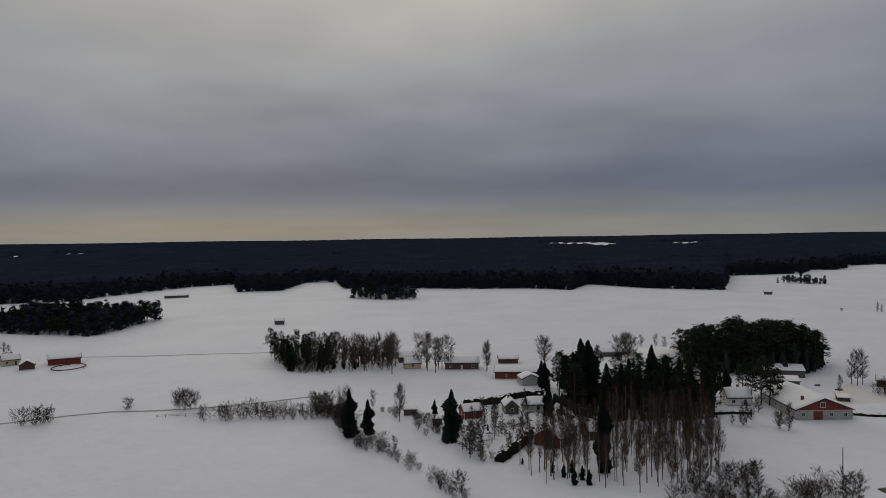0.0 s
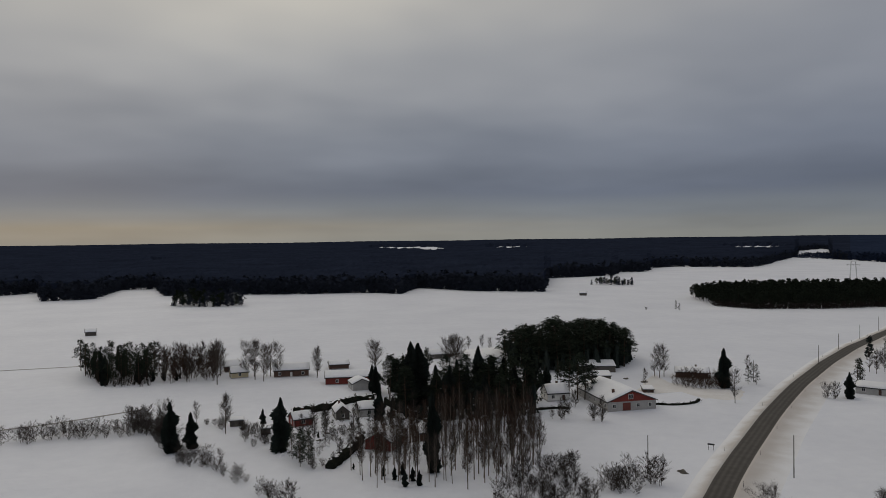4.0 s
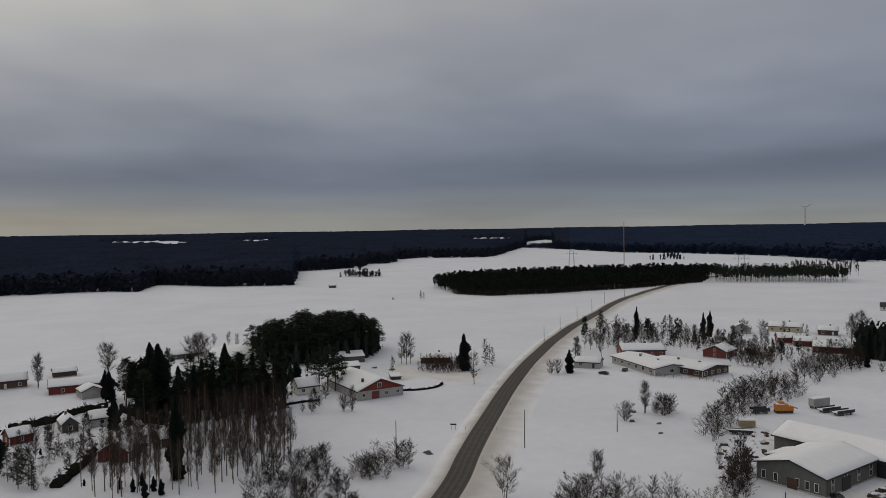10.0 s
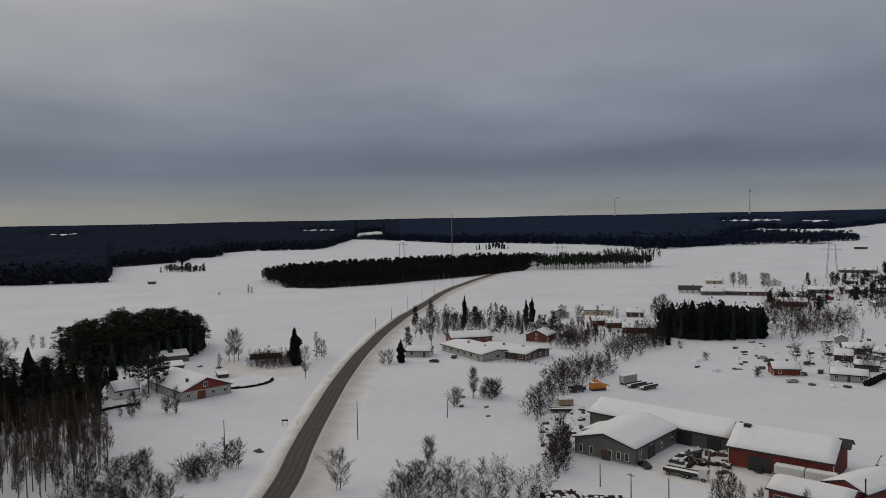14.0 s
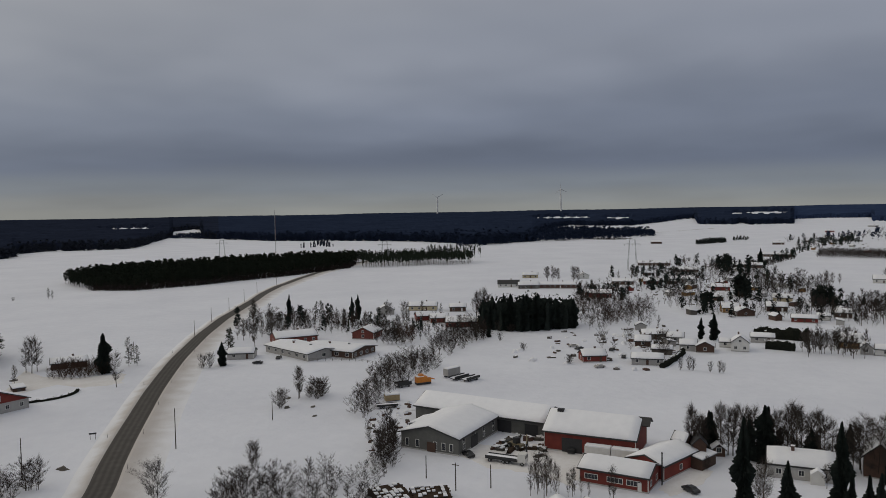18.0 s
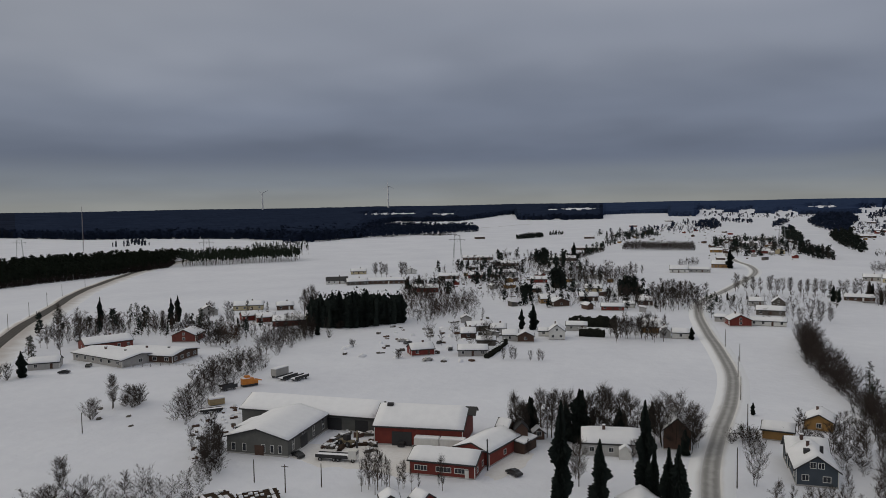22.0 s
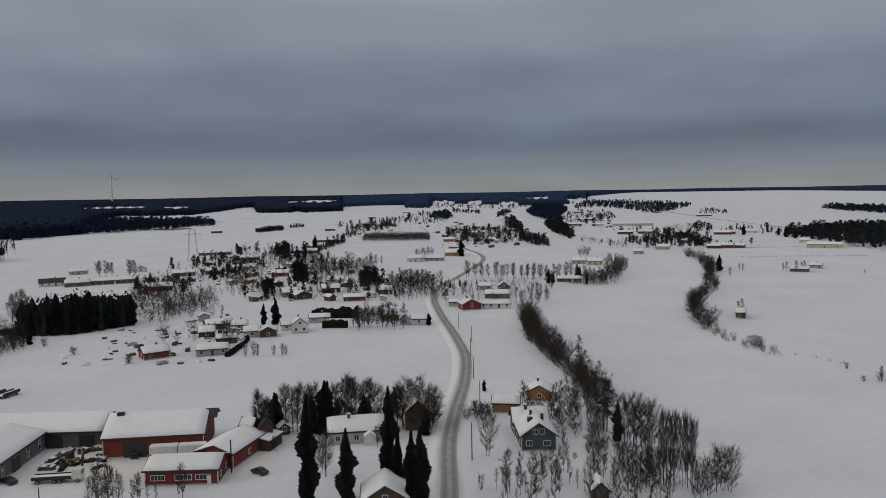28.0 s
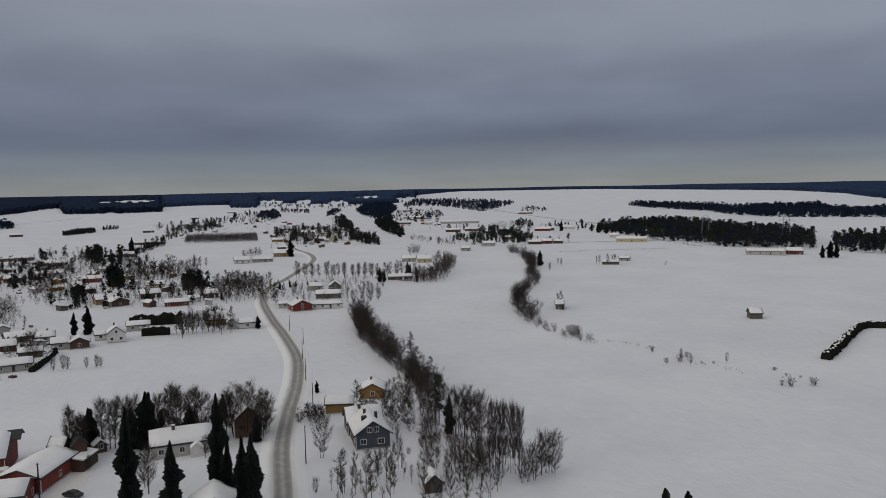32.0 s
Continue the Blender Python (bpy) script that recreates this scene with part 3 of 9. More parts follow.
# coarser crowns for far trees and for the bushes of a thicket
for i in range(8):
    master("far_conifer", conifer_meshes(100 + i, 10, 0.15 + 0.012 * i, i % 2), BARK, NEEDLES if i % 3 else PINE, 10)
    master("tiny_conifer", conifer_meshes(110 + i, 10, 0.15 + 0.012 * i, i % 2, 80, 1.75), BARK, NEEDLES, 10)
    # the next three take the woods colours that have haze painted in
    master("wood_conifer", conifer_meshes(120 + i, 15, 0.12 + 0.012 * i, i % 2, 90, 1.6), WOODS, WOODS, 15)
    master("haze_conifer", conifer_meshes(130 + i, 10, 0.16 + 0.012 * i, i % 2, 70, 1.9), EAST_WOODS, EAST_WOODS, 10)
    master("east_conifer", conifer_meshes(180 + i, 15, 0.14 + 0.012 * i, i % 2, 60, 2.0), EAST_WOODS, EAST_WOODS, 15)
    master("pine_top", conifer_meshes(140 + i, 14, 0.14 + 0.01 * i, 1, 120, 1.35), BARK, PINE, 14)
for i in range(4):
    master("tiny_birch", bare_meshes(150 + i, 13, 0.17 + 0.015 * i, twigs=75, low=0.2, limbs_n=5, fine=4.6, thick=1.2), BIRCH, CROWN_TWIG, 13)
    master("tiny_broad", bare_meshes(160 + i, 9, 0.34, stems=2, lean=0.14, twigs=95, low=0.14, limbs_n=6, fine=4.6), TWIG, TWIG, 9)
    master("tiny_red", bare_meshes(170 + i, 9, 0.3, stems=2, lean=0.14, twigs=90, low=0.14, limbs_n=6, fine=4.6), REDTWIG, REDTWIG, 9)
for i in range(5):
    master("far_birch", bare_meshes(70 + i, 13, 0.17 + 0.015 * i, twigs=330, low=0.2, limbs_n=20, fine=2.3, thick=1.1), BIRCH, CROWN_TWIG, 13)
for i in range(4):
    master("far_broad", bare_meshes(80 + i, 9, 0.34, stems=3, lean=0.14, twigs=420, low=0.14, limbs_n=30, fine=2.2), TWIG, TWIG, 9)
for i in range(6):
    master("thicket_bush", bare_meshes(90 + i, 5, 0.40 + 0.03 * i, stems=5, lean=0.2, twigs=760, low=0.1, limbs_n=36, thick=1.2, fine=1.5), TWIG, TWIG, 5)
for i in range(4):
    master("thicket_tree", bare_meshes(100 + i, 9, 0.24, stems=2, lean=0.08, twigs=800, low=0.18, limbs_n=36, thick=1.2, fine=1.6), TWIG, CROWN_TWIG, 9)
for i in range(3):
    master("red_bush", bare_meshes(110 + i, 6, 0.30, stems=5, lean=0.14, twigs=520, low=0.12, limbs_n=34, fine=1.9), REDTWIG, REDTWIG, 6)

TREE_LABEL = {
    "spruce": ("tall dark green spruce standing in the snow", "spruce"),
    "young_spruce": ("small dense dark green spruce in the snow", "spruce"),
    "pine": ("pine with bare brown trunk and dark crown in the snow", "pine"),
    "bushy_pine": ("low bushy dark pine standing in the snow", "pine"),
    "birch": ("leafless birch with fine grey-brown twigs in the snow", "birch"),
    "slender_birch": ("slender leafless birch with a thin upright crown", "birch"),
    "broad_tree": ("broad leafless tree with several stems in the snow", "tree"),
    "shrub": ("leafless brown bush growing out of the snow", "bush"),
    "red_shrub": ("leafless reddish-brown brush of upright stems in snow", "bush"),
}
NAMES = {"young_spruce": "spruce", "bushy_pine": "pine", "slender_birch": "silver_birch", "broad_tree": "broadleaf_tree", "shrub": "bush", "red_shrub": "bush"}


def tree(kind, x, y, h, group="", wide=1.0):
    mt, mc, mh = rng.choice(MASTERS[kind])
    e = anchor(NAMES.get(kind, kind), x, y, rng.uniform(0, 360))
    k = h / mh
    wide *= 0.86 if kind == "spruce" else 1.0
    e.scale = (k * wide, k * wide, k)
    for nm, me in (("trunk", mt), ("crown", mc)):
        o = new(nm, me)
        o.parent = e
    lab, cat = TREE_LABEL[kind]
    return tagged(e, lab, cat, group)


def inside(x, y, poly):
    n, r = len(poly), False
    for i in range(n):
        (x0, y0), (x1, y1) = poly[i - 1], poly[i]
        if (y0 > y) != (y1 > y) and x < (x1 - x0) * (y - y0) / (y1 - y0) + x0:
            r = not r
    return r


def scatter(poly, gap, seed, tries=30):
    """Random places inside a polygon, at least gap apart."""
    q = random.Random(seed)
    xs, ys = [p[0] for p in poly], [p[1] for p in poly]
    cells, got = {}, []
    area = (max(xs) - min(xs)) * (max(ys) - min(ys))
    for _ in range(int(area / gap ** 2 * 2.2)):
        x, y = q.uniform(min(xs), max(xs)), q.uniform(min(ys), max(ys))
        if not inside(x, y, poly):
            continue
        k = (int(x // gap), int(y // gap))
        if any((x - a) ** 2 + (y - b) ** 2 < gap * gap for i in (-1, 0, 1) for j in (-1, 0, 1) for a, b in cells.get((k[0] + i, k[1] + j), ())):
            continue
        cells.setdefault(k, []).append((x, y))
        got.append((x, y))
    return got


def stand(kind, poly, gap, h0, h1, seed, group, wide=1.0, dome=0.0):
    cx, cy = sum(p[0] for p in poly) / len(poly), sum(p[1] for p in poly) / len(poly)
    far = max(math.hypot(p[0] - cx, p[1] - cy) for p in poly)
    for x, y in scatter(poly, gap, seed):
        tree(kind, x, y, rng.uniform(h0, h1) * (1 - dome * (math.hypot(x - cx, y - cy) / far) ** 2), group, wide)


def woods(name, label, places, h0, h1, mat, seed, stem=0.0, wide=0.16, rounded=False, tufts=18):
    """Many far trees in one mesh: ragged spires, or (rounded) a thin core under loose tufts of boughs."""
    q = random.Random(seed)
    V, Fc = [], []
    zs = gz(np.array([p[0] for p in places]), np.array([p[1] for p in places])) if len(places) else []
    for (x, y), z in zip(places, zs):
        h = q.uniform(h0, h1)
        a0 = q.uniform(0, 6.3)
        s0 = stem * q.uniform(0.7, 1.2)
        thin = 0.55 if rounded else 1.0
        tiers = ((s0 * h + 0.02 * h, thin * wide * h * q.uniform(0.8, 1.2)), ((s0 + (1 - s0) * 0.42) * h, thin * wide * 0.8 * h * q.uniform(0.7, 1.2)),
                 ((s0 + (1 - s0) * 0.74) * h, thin * wide * (0.75 if rounded else 0.5) * h * q.uniform(0.7, 1.3)))
        b = len(V)
        n = 4 if rounded else 5
        for zz, r in tiers:
            for i in range(n):
                a = a0 + i * 6.283 / n + q.uniform(-0.3, 0.3)
                rr = r * q.uniform(0.6, 1.25)
                V.append((x + math.cos(a) * rr, y + math.sin(a) * rr, z + zz + q.uniform(-0.05, 0.04) * h))
        V.append((x + q.uniform(-0.02, 0.02) * h, y, z + h * (0.86 if rounded else 1.0)))
        for k in range(2):
            for i in range(n):
                j = (i + 1) % n
                Fc.append((b + k * n + i, b + k * n + j, b + (k + 1) * n + j, b + (k + 1) * n + i))
        for i in range(n):
            Fc.append((b + 2 * n + i, b + 2 * n + (i + 1) % n, b + 3 * n))
        if rounded:
            fat = q.uniform(0.5, 1.0)
            for _ in range(tufts):
                f = q.random() ** 0.8
                r = wide * h * (math.sin(math.pi * (0.12 + 0.85 * f)) ** 0.6 * fat + (1 - f) * (1 - fat)) * q.uniform(0.45, 1.1)
                a, g = q.uniform(0, 6.3), h * q.uniform(0.05, 0.10)
                px, py, pz = x + math.cos(a) * r, y + math.sin(a) * r, z + (s0 + (0.98 - s0) * f) * h
                k = len(V)
                V += [(px + q.uniform(-g, g), py + q.uniform(-g, g), pz + q.uniform(-g, g)) for _ in range(3)]
                Fc.append((k, k + 1, k + 2))
    ob = raw(name, V, Fc, mat)
    return tagged(ob, label, "forest", kind="stuff")


def stems(name, label, places, h0, h1, r, mat, seed):
    """Trunks under a far wood, in one mesh."""
    q = random.Random(seed)
    V, Fc = [], []
    zs = gz(np.array([p[0] for p in places]), np.array([p[1] for p in places]))
    for (x, y), z in zip(places, zs):
        h = q.uniform(h0, h1)
        b = len(V)
        for zz, rr in ((-0.3, r), (h, r * 0.5)):
            for i in range(3):
                a = i * 2.094
                V.append((x + math.cos(a) * rr, y + math.sin(a) * rr, z + zz))
        for i in range(3):
            Fc.append((b + i, b + (i + 1) % 3, b + 3 + (i + 1) % 3, b + 3 + i))
    return tagged(raw(name, V, Fc, mat), label, "forest", kind="stuff")


def brush(name, label, places, h0, h1, mat, seed, blades=16, wide=0.35, thick=1.0, foot=0.0):
    """Bushes or bare trees as fans of fine stems under a round head of twigs, in one mesh."""
    q = random.Random(seed)
    V, Fc = [], []
    zs = gz(np.array([p[0] for p in places]), np.array([p[1] for p in places]))
    for (x, y), z in zip(places, zs):
        h = q.uniform(h0, h1) * q.choice((0.55, 0.75, 0.9, 1.0, 1.1))
        R = wide * h * q.uniform(0.8, 1.3)
        w = (0.02 + 0.0042 * h) * thick
        for _ in range(int(blades * 1.1)):
            a, rr, v = q.uniform(0, 6.3), math.sqrt(q.random()), q.uniform(0.55, 1.0)
            l = h * v * (1 - 0.45 * rr * rr)
            a2 = q.uniform(0, 6.3)
            bx, by = x + q.uniform(-0.3, 0.3) * R, y + q.uniform(-0.3, 0.3) * R
            tx, ty = x + math.cos(a) * R * rr, y + math.sin(a) * R * rr
            k = len(V)
            V += [(bx - math.cos(a2) * w, by - math.sin(a2) * w, z - 0.1), (bx + math.cos(a2) * w, by + math.sin(a2) * w, z - 0.1), (tx, ty, z + l)]
            Fc.append((k, k + 1, k + 2))
            for _ in range(7):
                f = q.uniform(max(0.1, foot), 1.0)
                px, py, pz = bx + (tx - bx) * f, by + (ty - by) * f, z + l * f
                l3 = h * q.uniform(0.10, 0.24)
                dx, dy, dz = (tx - bx) * 0.5 / h + q.uniform(-0.7, 0.7), (ty - by) * 0.5 / h + q.uniform(-0.7, 0.7), q.uniform(-0.15, 0.9)
                a4 = q.uniform(0, 6.3)
                k = len(V)
                V += [(px - math.cos(a4) * w, py - math.sin(a4) * w, pz - w * 0.5), (px + math.cos(a4) * w, py + math.sin(a4) * w, pz + w * 0.5),
                      (px + dx * l3, py + dy * l3, min(pz + dz * l3, z + h * 1.03))]
                Fc.append((k, k + 1, k + 2))
    return tagged(raw(name, V, Fc, mat), label, "bushes", kind="stuff")


SOLID = {}
LIGHT = {"far_birch": "tiny_birch", "far_broad": "tiny_broad", "red_bush": "tiny_red", "far_conifer": "tiny_conifer"}


def solid(kind):
    """Vertices, triangles and trunk flags of each master of a kind."""
    if kind not in SOLID:
        SOLID[kind] = []
        for mt, mc, h in MASTERS[kind]:
            V, F, M = [], [], []
            for me, k in ((mt, 0), (mc, 1)):
                co = np.empty(len(me.vertices) * 3)
                me.vertices.foreach_get("co", co)
                me.calc_loop_triangles()
                tri = np.empty(len(me.loop_triangles) * 3, np.int32)
                me.loop_triangles.foreach_get("vertices", tri)
                F.append(tri.reshape(-1, 3) + sum(len(v) for v in V))
                V.append(co.reshape(-1, 3))
                M.append(np.full(len(tri) // 3, k))
            SOLID[kind].append((np.concatenate(V), np.concatenate(F), np.concatenate(M), h, mt.materials[0], mc.materials[0]))
    return SOLID[kind]


def thicket(name, label, places, kinds, h0, h1, seed, wide=1.0):
    """Bushes and bare trees growing into one another, joined in one mesh."""
    if not len(places):
        return None
    q = random.Random(seed)
    V, F, M, mats, n = [], [], [], [], 0
    zs = gz(np.array([p[0] for p in places]), np.array([p[1] for p in places]))
    for (x, y), z in zip(places, zs):
        kind, far = q.choice(kinds), math.hypot(x, y)
        if far > 430:
            kind = LIGHT.get(kind, kind)
        # beyond 1500 m the conifers get the copy with haze-blue base colour
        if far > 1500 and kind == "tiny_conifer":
            kind = "haze_conifer"
        v, f, m, h, bark, twig = q.choice(solid(kind))
        a, k = q.uniform(0, 6.3), q.uniform(h0, h1) * q.choice((0.6, 0.8, 1.0, 1.0)) / h
        w = k * wide * q.uniform(0.85, 1.2)
        c, s_ = math.cos(a) * w, math.sin(a) * w
        V.append(np.stack([x + v[:, 0] * c - v[:, 1] * s_, y + v[:, 0] * s_ + v[:, 1] * c, z + v[:, 2] * k], 1))
        F.append(f + n)
        n += len(v)
        for mt in (bark, twig):
            if mt not in mats:
                mats.append(mt)
        M.append(np.where(m == 0, mats.index(bark), mats.index(twig)))
    me = bpy.data.meshes.new(name)
    me.from_pydata(np.concatenate(V).tolist(), [], np.concatenate(F).tolist())
    for mt in mats:
        me.materials.append(mt)
    me.polygons.foreach_set("material_index", np.concatenate(M).astype(np.int32))
    return tagged(new(name, me), label, "bushes", kind="stuff")


def belt(name, label, poly, kind, gap, h0, h1, thick):
    """A far belt of trees inside a polygon: D dark conifers, B bare trees and bushes, M both."""
    seed = sum(map(ord, name))
    pl = scatter(poly, gap * 0.66, seed)
    far = min(1.0, max(0.0, (math.hypot(*poly[0]) - 500) / 1000))
    if math.hypot(*poly[0]) > 750 and max(math.dist(a, poly[0]) for a in poly) > 90:
        # far belts break up into clumps with gaps between
        c = 14 + 26 * far
        pl = [(x, y) for x, y in scatter(poly, gap * (0.66 - 0.2 * far), seed)
              if math.sin(x / c / 1.8 + seed) + math.sin(y / c * 1.3 + seed * 2) + 0.8 * math.sin((x + 2.5 * y) / c * 0.6 + seed) > -0.9 + 1.15 * far]
    if not pl:
        return
    cut = {"D": len(pl), "B": 0, "M": int(len(pl) * 0.4)}[kind]
    random.Random(seed).shuffle(pl)
    # far off, single trees merge into low broad clumps
    k = min(1.0, max(0.0, (math.hypot(*pl[0]) - 500) / 1000))
    h0, h1 = h0 * (1 - 0.2 * k), h1 * (1 - 0.25 * k)
    if cut:
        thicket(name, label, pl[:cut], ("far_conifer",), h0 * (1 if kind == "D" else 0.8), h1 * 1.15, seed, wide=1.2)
    if cut < len(pl) and math.hypot(*pl[0]) < 800:
        thicket(name + ("_twigs" if cut else ""), ("bare trees mixed into " if cut else "") + label, pl[cut:], ("far_birch", "far_broad", "far_broad"), h0, h1 * 1.15, seed + 1)
    elif cut < len(pl):
        brush(name + ("_twigs" if cut else ""), ("bare trees mixed into " if cut else "") + label, pl[cut:], h0, h1, TWIG, seed + 1, int(11 - 4 * k), 0.47 + 0.35 * k, thick * (1.9 + 0.4 * k), 0.15)


def gable_roof(bm, l, w, ze, zr, over, thick, z_extra=0.0):
    """Two roof slabs over a house l long (x) and w wide (y), eaves at ze, ridge at zr."""
    s = (zr - ze) / (w / 2)
    x = l / 2 + over
    yo = w / 2 + over
    zo = ze - over * s + z_extra
    zt = zr + z_extra
    ring = [(-yo, zo), (0, zt), (yo, zo), (yo, zo + thick), (0, zt + thick * 1.15), (-yo, zo + thick)]
    A = [bm.verts.new((-x, a, b)) for a, b in ring]
    B = [bm.verts.new((x, a, b)) for a, b in ring]
    n = len(ring)
    for i in range(n):
        j = (i + 1) % n
        bm.faces.new((A[i], B[i], B[j], A[j]))
    bm.faces.new((A[0], A[1], A[4], A[5]))
    bm.faces.new((A[1], A[2], A[3], A[4]))
    bm.faces.new((B[5], B[4], B[1], B[0]))
    bm.faces.new((B[4], B[3], B[2], B[1]))


def snow_cap(bm, l, w, ze, zr, over, thick, lift, seed):
    """The snow on a gable roof: a soft uneven blanket with rounded edges."""
    q = random.Random(seed)
    s = (zr - ze) / (w / 2)
    nx, ny = max(4, int(l / 2.2)), 8
    top = []
    for i in range(nx + 1):
        row = []
        for j in range(ny + 1):
            u, v = i / nx * 2 - 1, j / ny * 2 - 1
            x, y = u * (l / 2 + over - 0.2), v * (w / 2 + over - 0.2)
            z = zr - abs(y) * s + lift
            edge = min(1.0, (1 - abs(u)) * l * 0.9 + 0.25, (1 - abs(v)) * w * 0.9 + 0.25)
            ridge = -0.12 * max(0, 1 - abs(y) / 0.8)
            row.append(bm.verts.new((x, y, z + thick * (0.35 + 0.65 * edge) + ridge + q.uniform(-0.05, 0.05))))
        top.append(row)
    for i in range(nx):
        for j in range(ny):
            bm.faces.new((top[i][j], top[i + 1][j], top[i + 1][j + 1], top[i][j + 1]))
    border = [top[i][0] for i in range(nx + 1)] + [top[nx][j] for j in range(1, ny + 1)] + [top[i][ny] for i in range(nx - 1, -1, -1)] + [top[0][j] for j in range(ny - 1, 0, -1)]
    low = [bm.verts.new((v.co.x, v.co.y, zr - abs(v.co.y) * s + lift)) for v in border]
    for i in range(len(border)):
        j = (i + 1) % len(border)
        bm.faces.new((border[j], border[i], low[i], low[j]))
    for f in bm.faces:
        f.smooth = True


def window(house, x, y, z, w, h, face, frame_mat=None, bars=1):
    """A framed window; face: 0 -y, 1 +y, 2 -x, 3 +x side of the wall at x, y."""
    frame_mat = frame_mat or WHITE
    bm = bmesh.new()
    d = 0.06
    ax = face < 2
    def bar(a0, a1, b0, b1, dep):
        if ax:
            box(bm, x + a0, x + a1, y - dep, y + dep, z + b0, z + b1)
        else:
            box(bm, x - dep, x + dep, y + a0, y + a1, z + b0, z + b1)
    f = 0.11
    bar(-w / 2 - f, w / 2 + f, h, h + f, d)
    bar(-w / 2 - f, w / 2 + f, -f, 0, d + 0.02)
    bar(-w / 2 - f, -w / 2, 0, h, d)
    bar(w / 2, w / 2 + f, 0, h, d)
    for k in range(bars):
        c = -w / 2 + w * (k + 1) / (bars + 1)
        bar(c - 0.03, c + 0.03, 0, h, d * 0.7)
    fr = part("window", bm, frame_mat, house, "white-framed window" if frame_mat is WHITE else "")
    bm = bmesh.new()
    if ax:
        box(bm, x - w / 2, x + w / 2, y - 0.03, y + 0.03, z, z + h)
    else:
        box(bm, x - 0.03, x + 0.03, y - w / 2, y + w / 2, z, z + h)
    part("pane", bm, GLASS, fr, "dark window pane")


def walls(bm, l, w, ze, zr, foot=-0.6):
    """House walls with gables to the ridge along x."""
    pr = [(-w / 2, foot), (w / 2, foot), (w / 2, ze), (0, zr), (-w / 2, ze)]
    A = [bm.verts.new((-l / 2, a, b)) for a, b in pr]
    B = [bm.verts.new((l / 2, a, b)) for a, b in pr]
    for i in range(5):
        j = (i + 1) % 5
        bm.faces.new((A[i], B[i], B[j], A[j]))
    bm.faces.new(A[::-1])
    bm.faces.new(B)


BUILT = []   # where buildings stand: x, y, reach


def house(name, label, x, y, rz, l, w, ze, zr, wall, category="house", over=0.45, snow=0.35, wins=None, trim=WHITE, chimney=True, door=True, group="", base=True, gable_wall=None, win_size=(1.1, 1.2)):
    """A gabled building: ridge along its own x. wins: windows on the -y, +y, -x and +x sides."""
    BUILT.append((x, y, 0.6 * max(l, w)))
    h = anchor(name, x, y, rz)
    bm = bmesh.new()
    walls(bm, l, w, ze, zr)
    part("wall", bm, wall, h)
    bm = bmesh.new()
    gable_roof(bm, l, w, ze + 0.02, zr + 0.02, over, 0.28)
    rf = part("roof", bm, DARK, h, "dark roof under snow")
    if snow:
        bm = bmesh.new()
        snow_cap(bm, l, w, ze + 0.02, zr + 0.02, over, snow, 0.26, int(x * 7 + y))
        part("snow_cover", bm, ROOF_SNOW, rf, "thick smooth snow on the roof")
    if base:
        bm = bmesh.new()
        box(bm, -l / 2 - 0.05, l / 2 + 0.05, -w / 2 - 0.05, w / 2 + 0.05, -0.5, 0.35)
        part("plinth", bm, LIGHTGREY, h)
    s = (zr - ze) / (w / 2)
    if trim is not None:
        for sx in (-1, 1):
            for sy in (-1, 1):
                bm = bmesh.new()
                xx, yy = sx * l / 2, sy * w / 2
                box(bm, xx - 0.09, xx + 0.09, yy - 0.09, yy + 0.09, 0.35, ze - 0.1)
                part("corner_board", bm, trim, h)
    wins = wins if wins is not None else (max(1, int(l / 4)), max(1, int(l / 4)), 1, 1)
    ww, wh = win_size
    zs = [1.1] if ze < 4.2 else [1.1, ze - wh - 0.55]
    for z0 in zs:
        for face, n in enumerate(wins):
            span = l if face < 2 else w
            for k in range(n):
                p = (-span / 2) + span * (k + 0.5) / n
                if door and face == 0 and k == n // 2 and z0 == zs[0] and n > 1:
                    bm = bmesh.new()
                    box(bm, p - 0.5, p + 0.5, -w / 2 - 0.06, -w / 2 + 0.02, 0.2, 2.3)
                    d = part("door", bm, BROWN if wall is not BROWN else WHITE, h)
                    bm = bmesh.new()
                    box(bm, p + 0.32, p + 0.42, -w / 2 - 0.12, -w / 2 - 0.05, 1.15, 1.22)
                    part("handle", bm, STEEL, d)
                    continue
                if face < 2:
                    window(h, p, (-1 if face == 0 else 1) * w / 2, z0, ww, wh, face, trim or WHITE)
                else:
                    window(h, (-1 if face == 2 else 1) * l / 2, p, z0, ww, wh, face, trim or WHITE)
    if zr - ze > 2.2 and wins[2]:
        for sx, face in ((-1, 2), (1, 3)):
            window(h, sx * l / 2, 0, ze + 0.25, 1.0, 1.0, face, trim or WHITE)
    if chimney:
        cx, cy = l * 0.12, w * 0.1
        zb = zr - abs(cy) * s
        bm = bmesh.new()
        box(bm, cx - 0.38, cx + 0.38, cy - 0.32, cy + 0.32, zb - 0.3, zr + 1.1)
        box(bm, cx - 0.46, cx + 0.46, cy - 0.40, cy + 0.40, zr + 1.1, zr + 1.22)
        ch = part("chimney", bm, CHIMNEY, h)
        bm = bmesh.new()
        box(bm, cx - 0.44, cx + 0.44, cy - 0.38, cy + 0.38, zr + 1.22, zr + 1.42)
        part("snow_cap", bm, ROOF_SNOW, ch)
    return tagged(h, label, category, group)


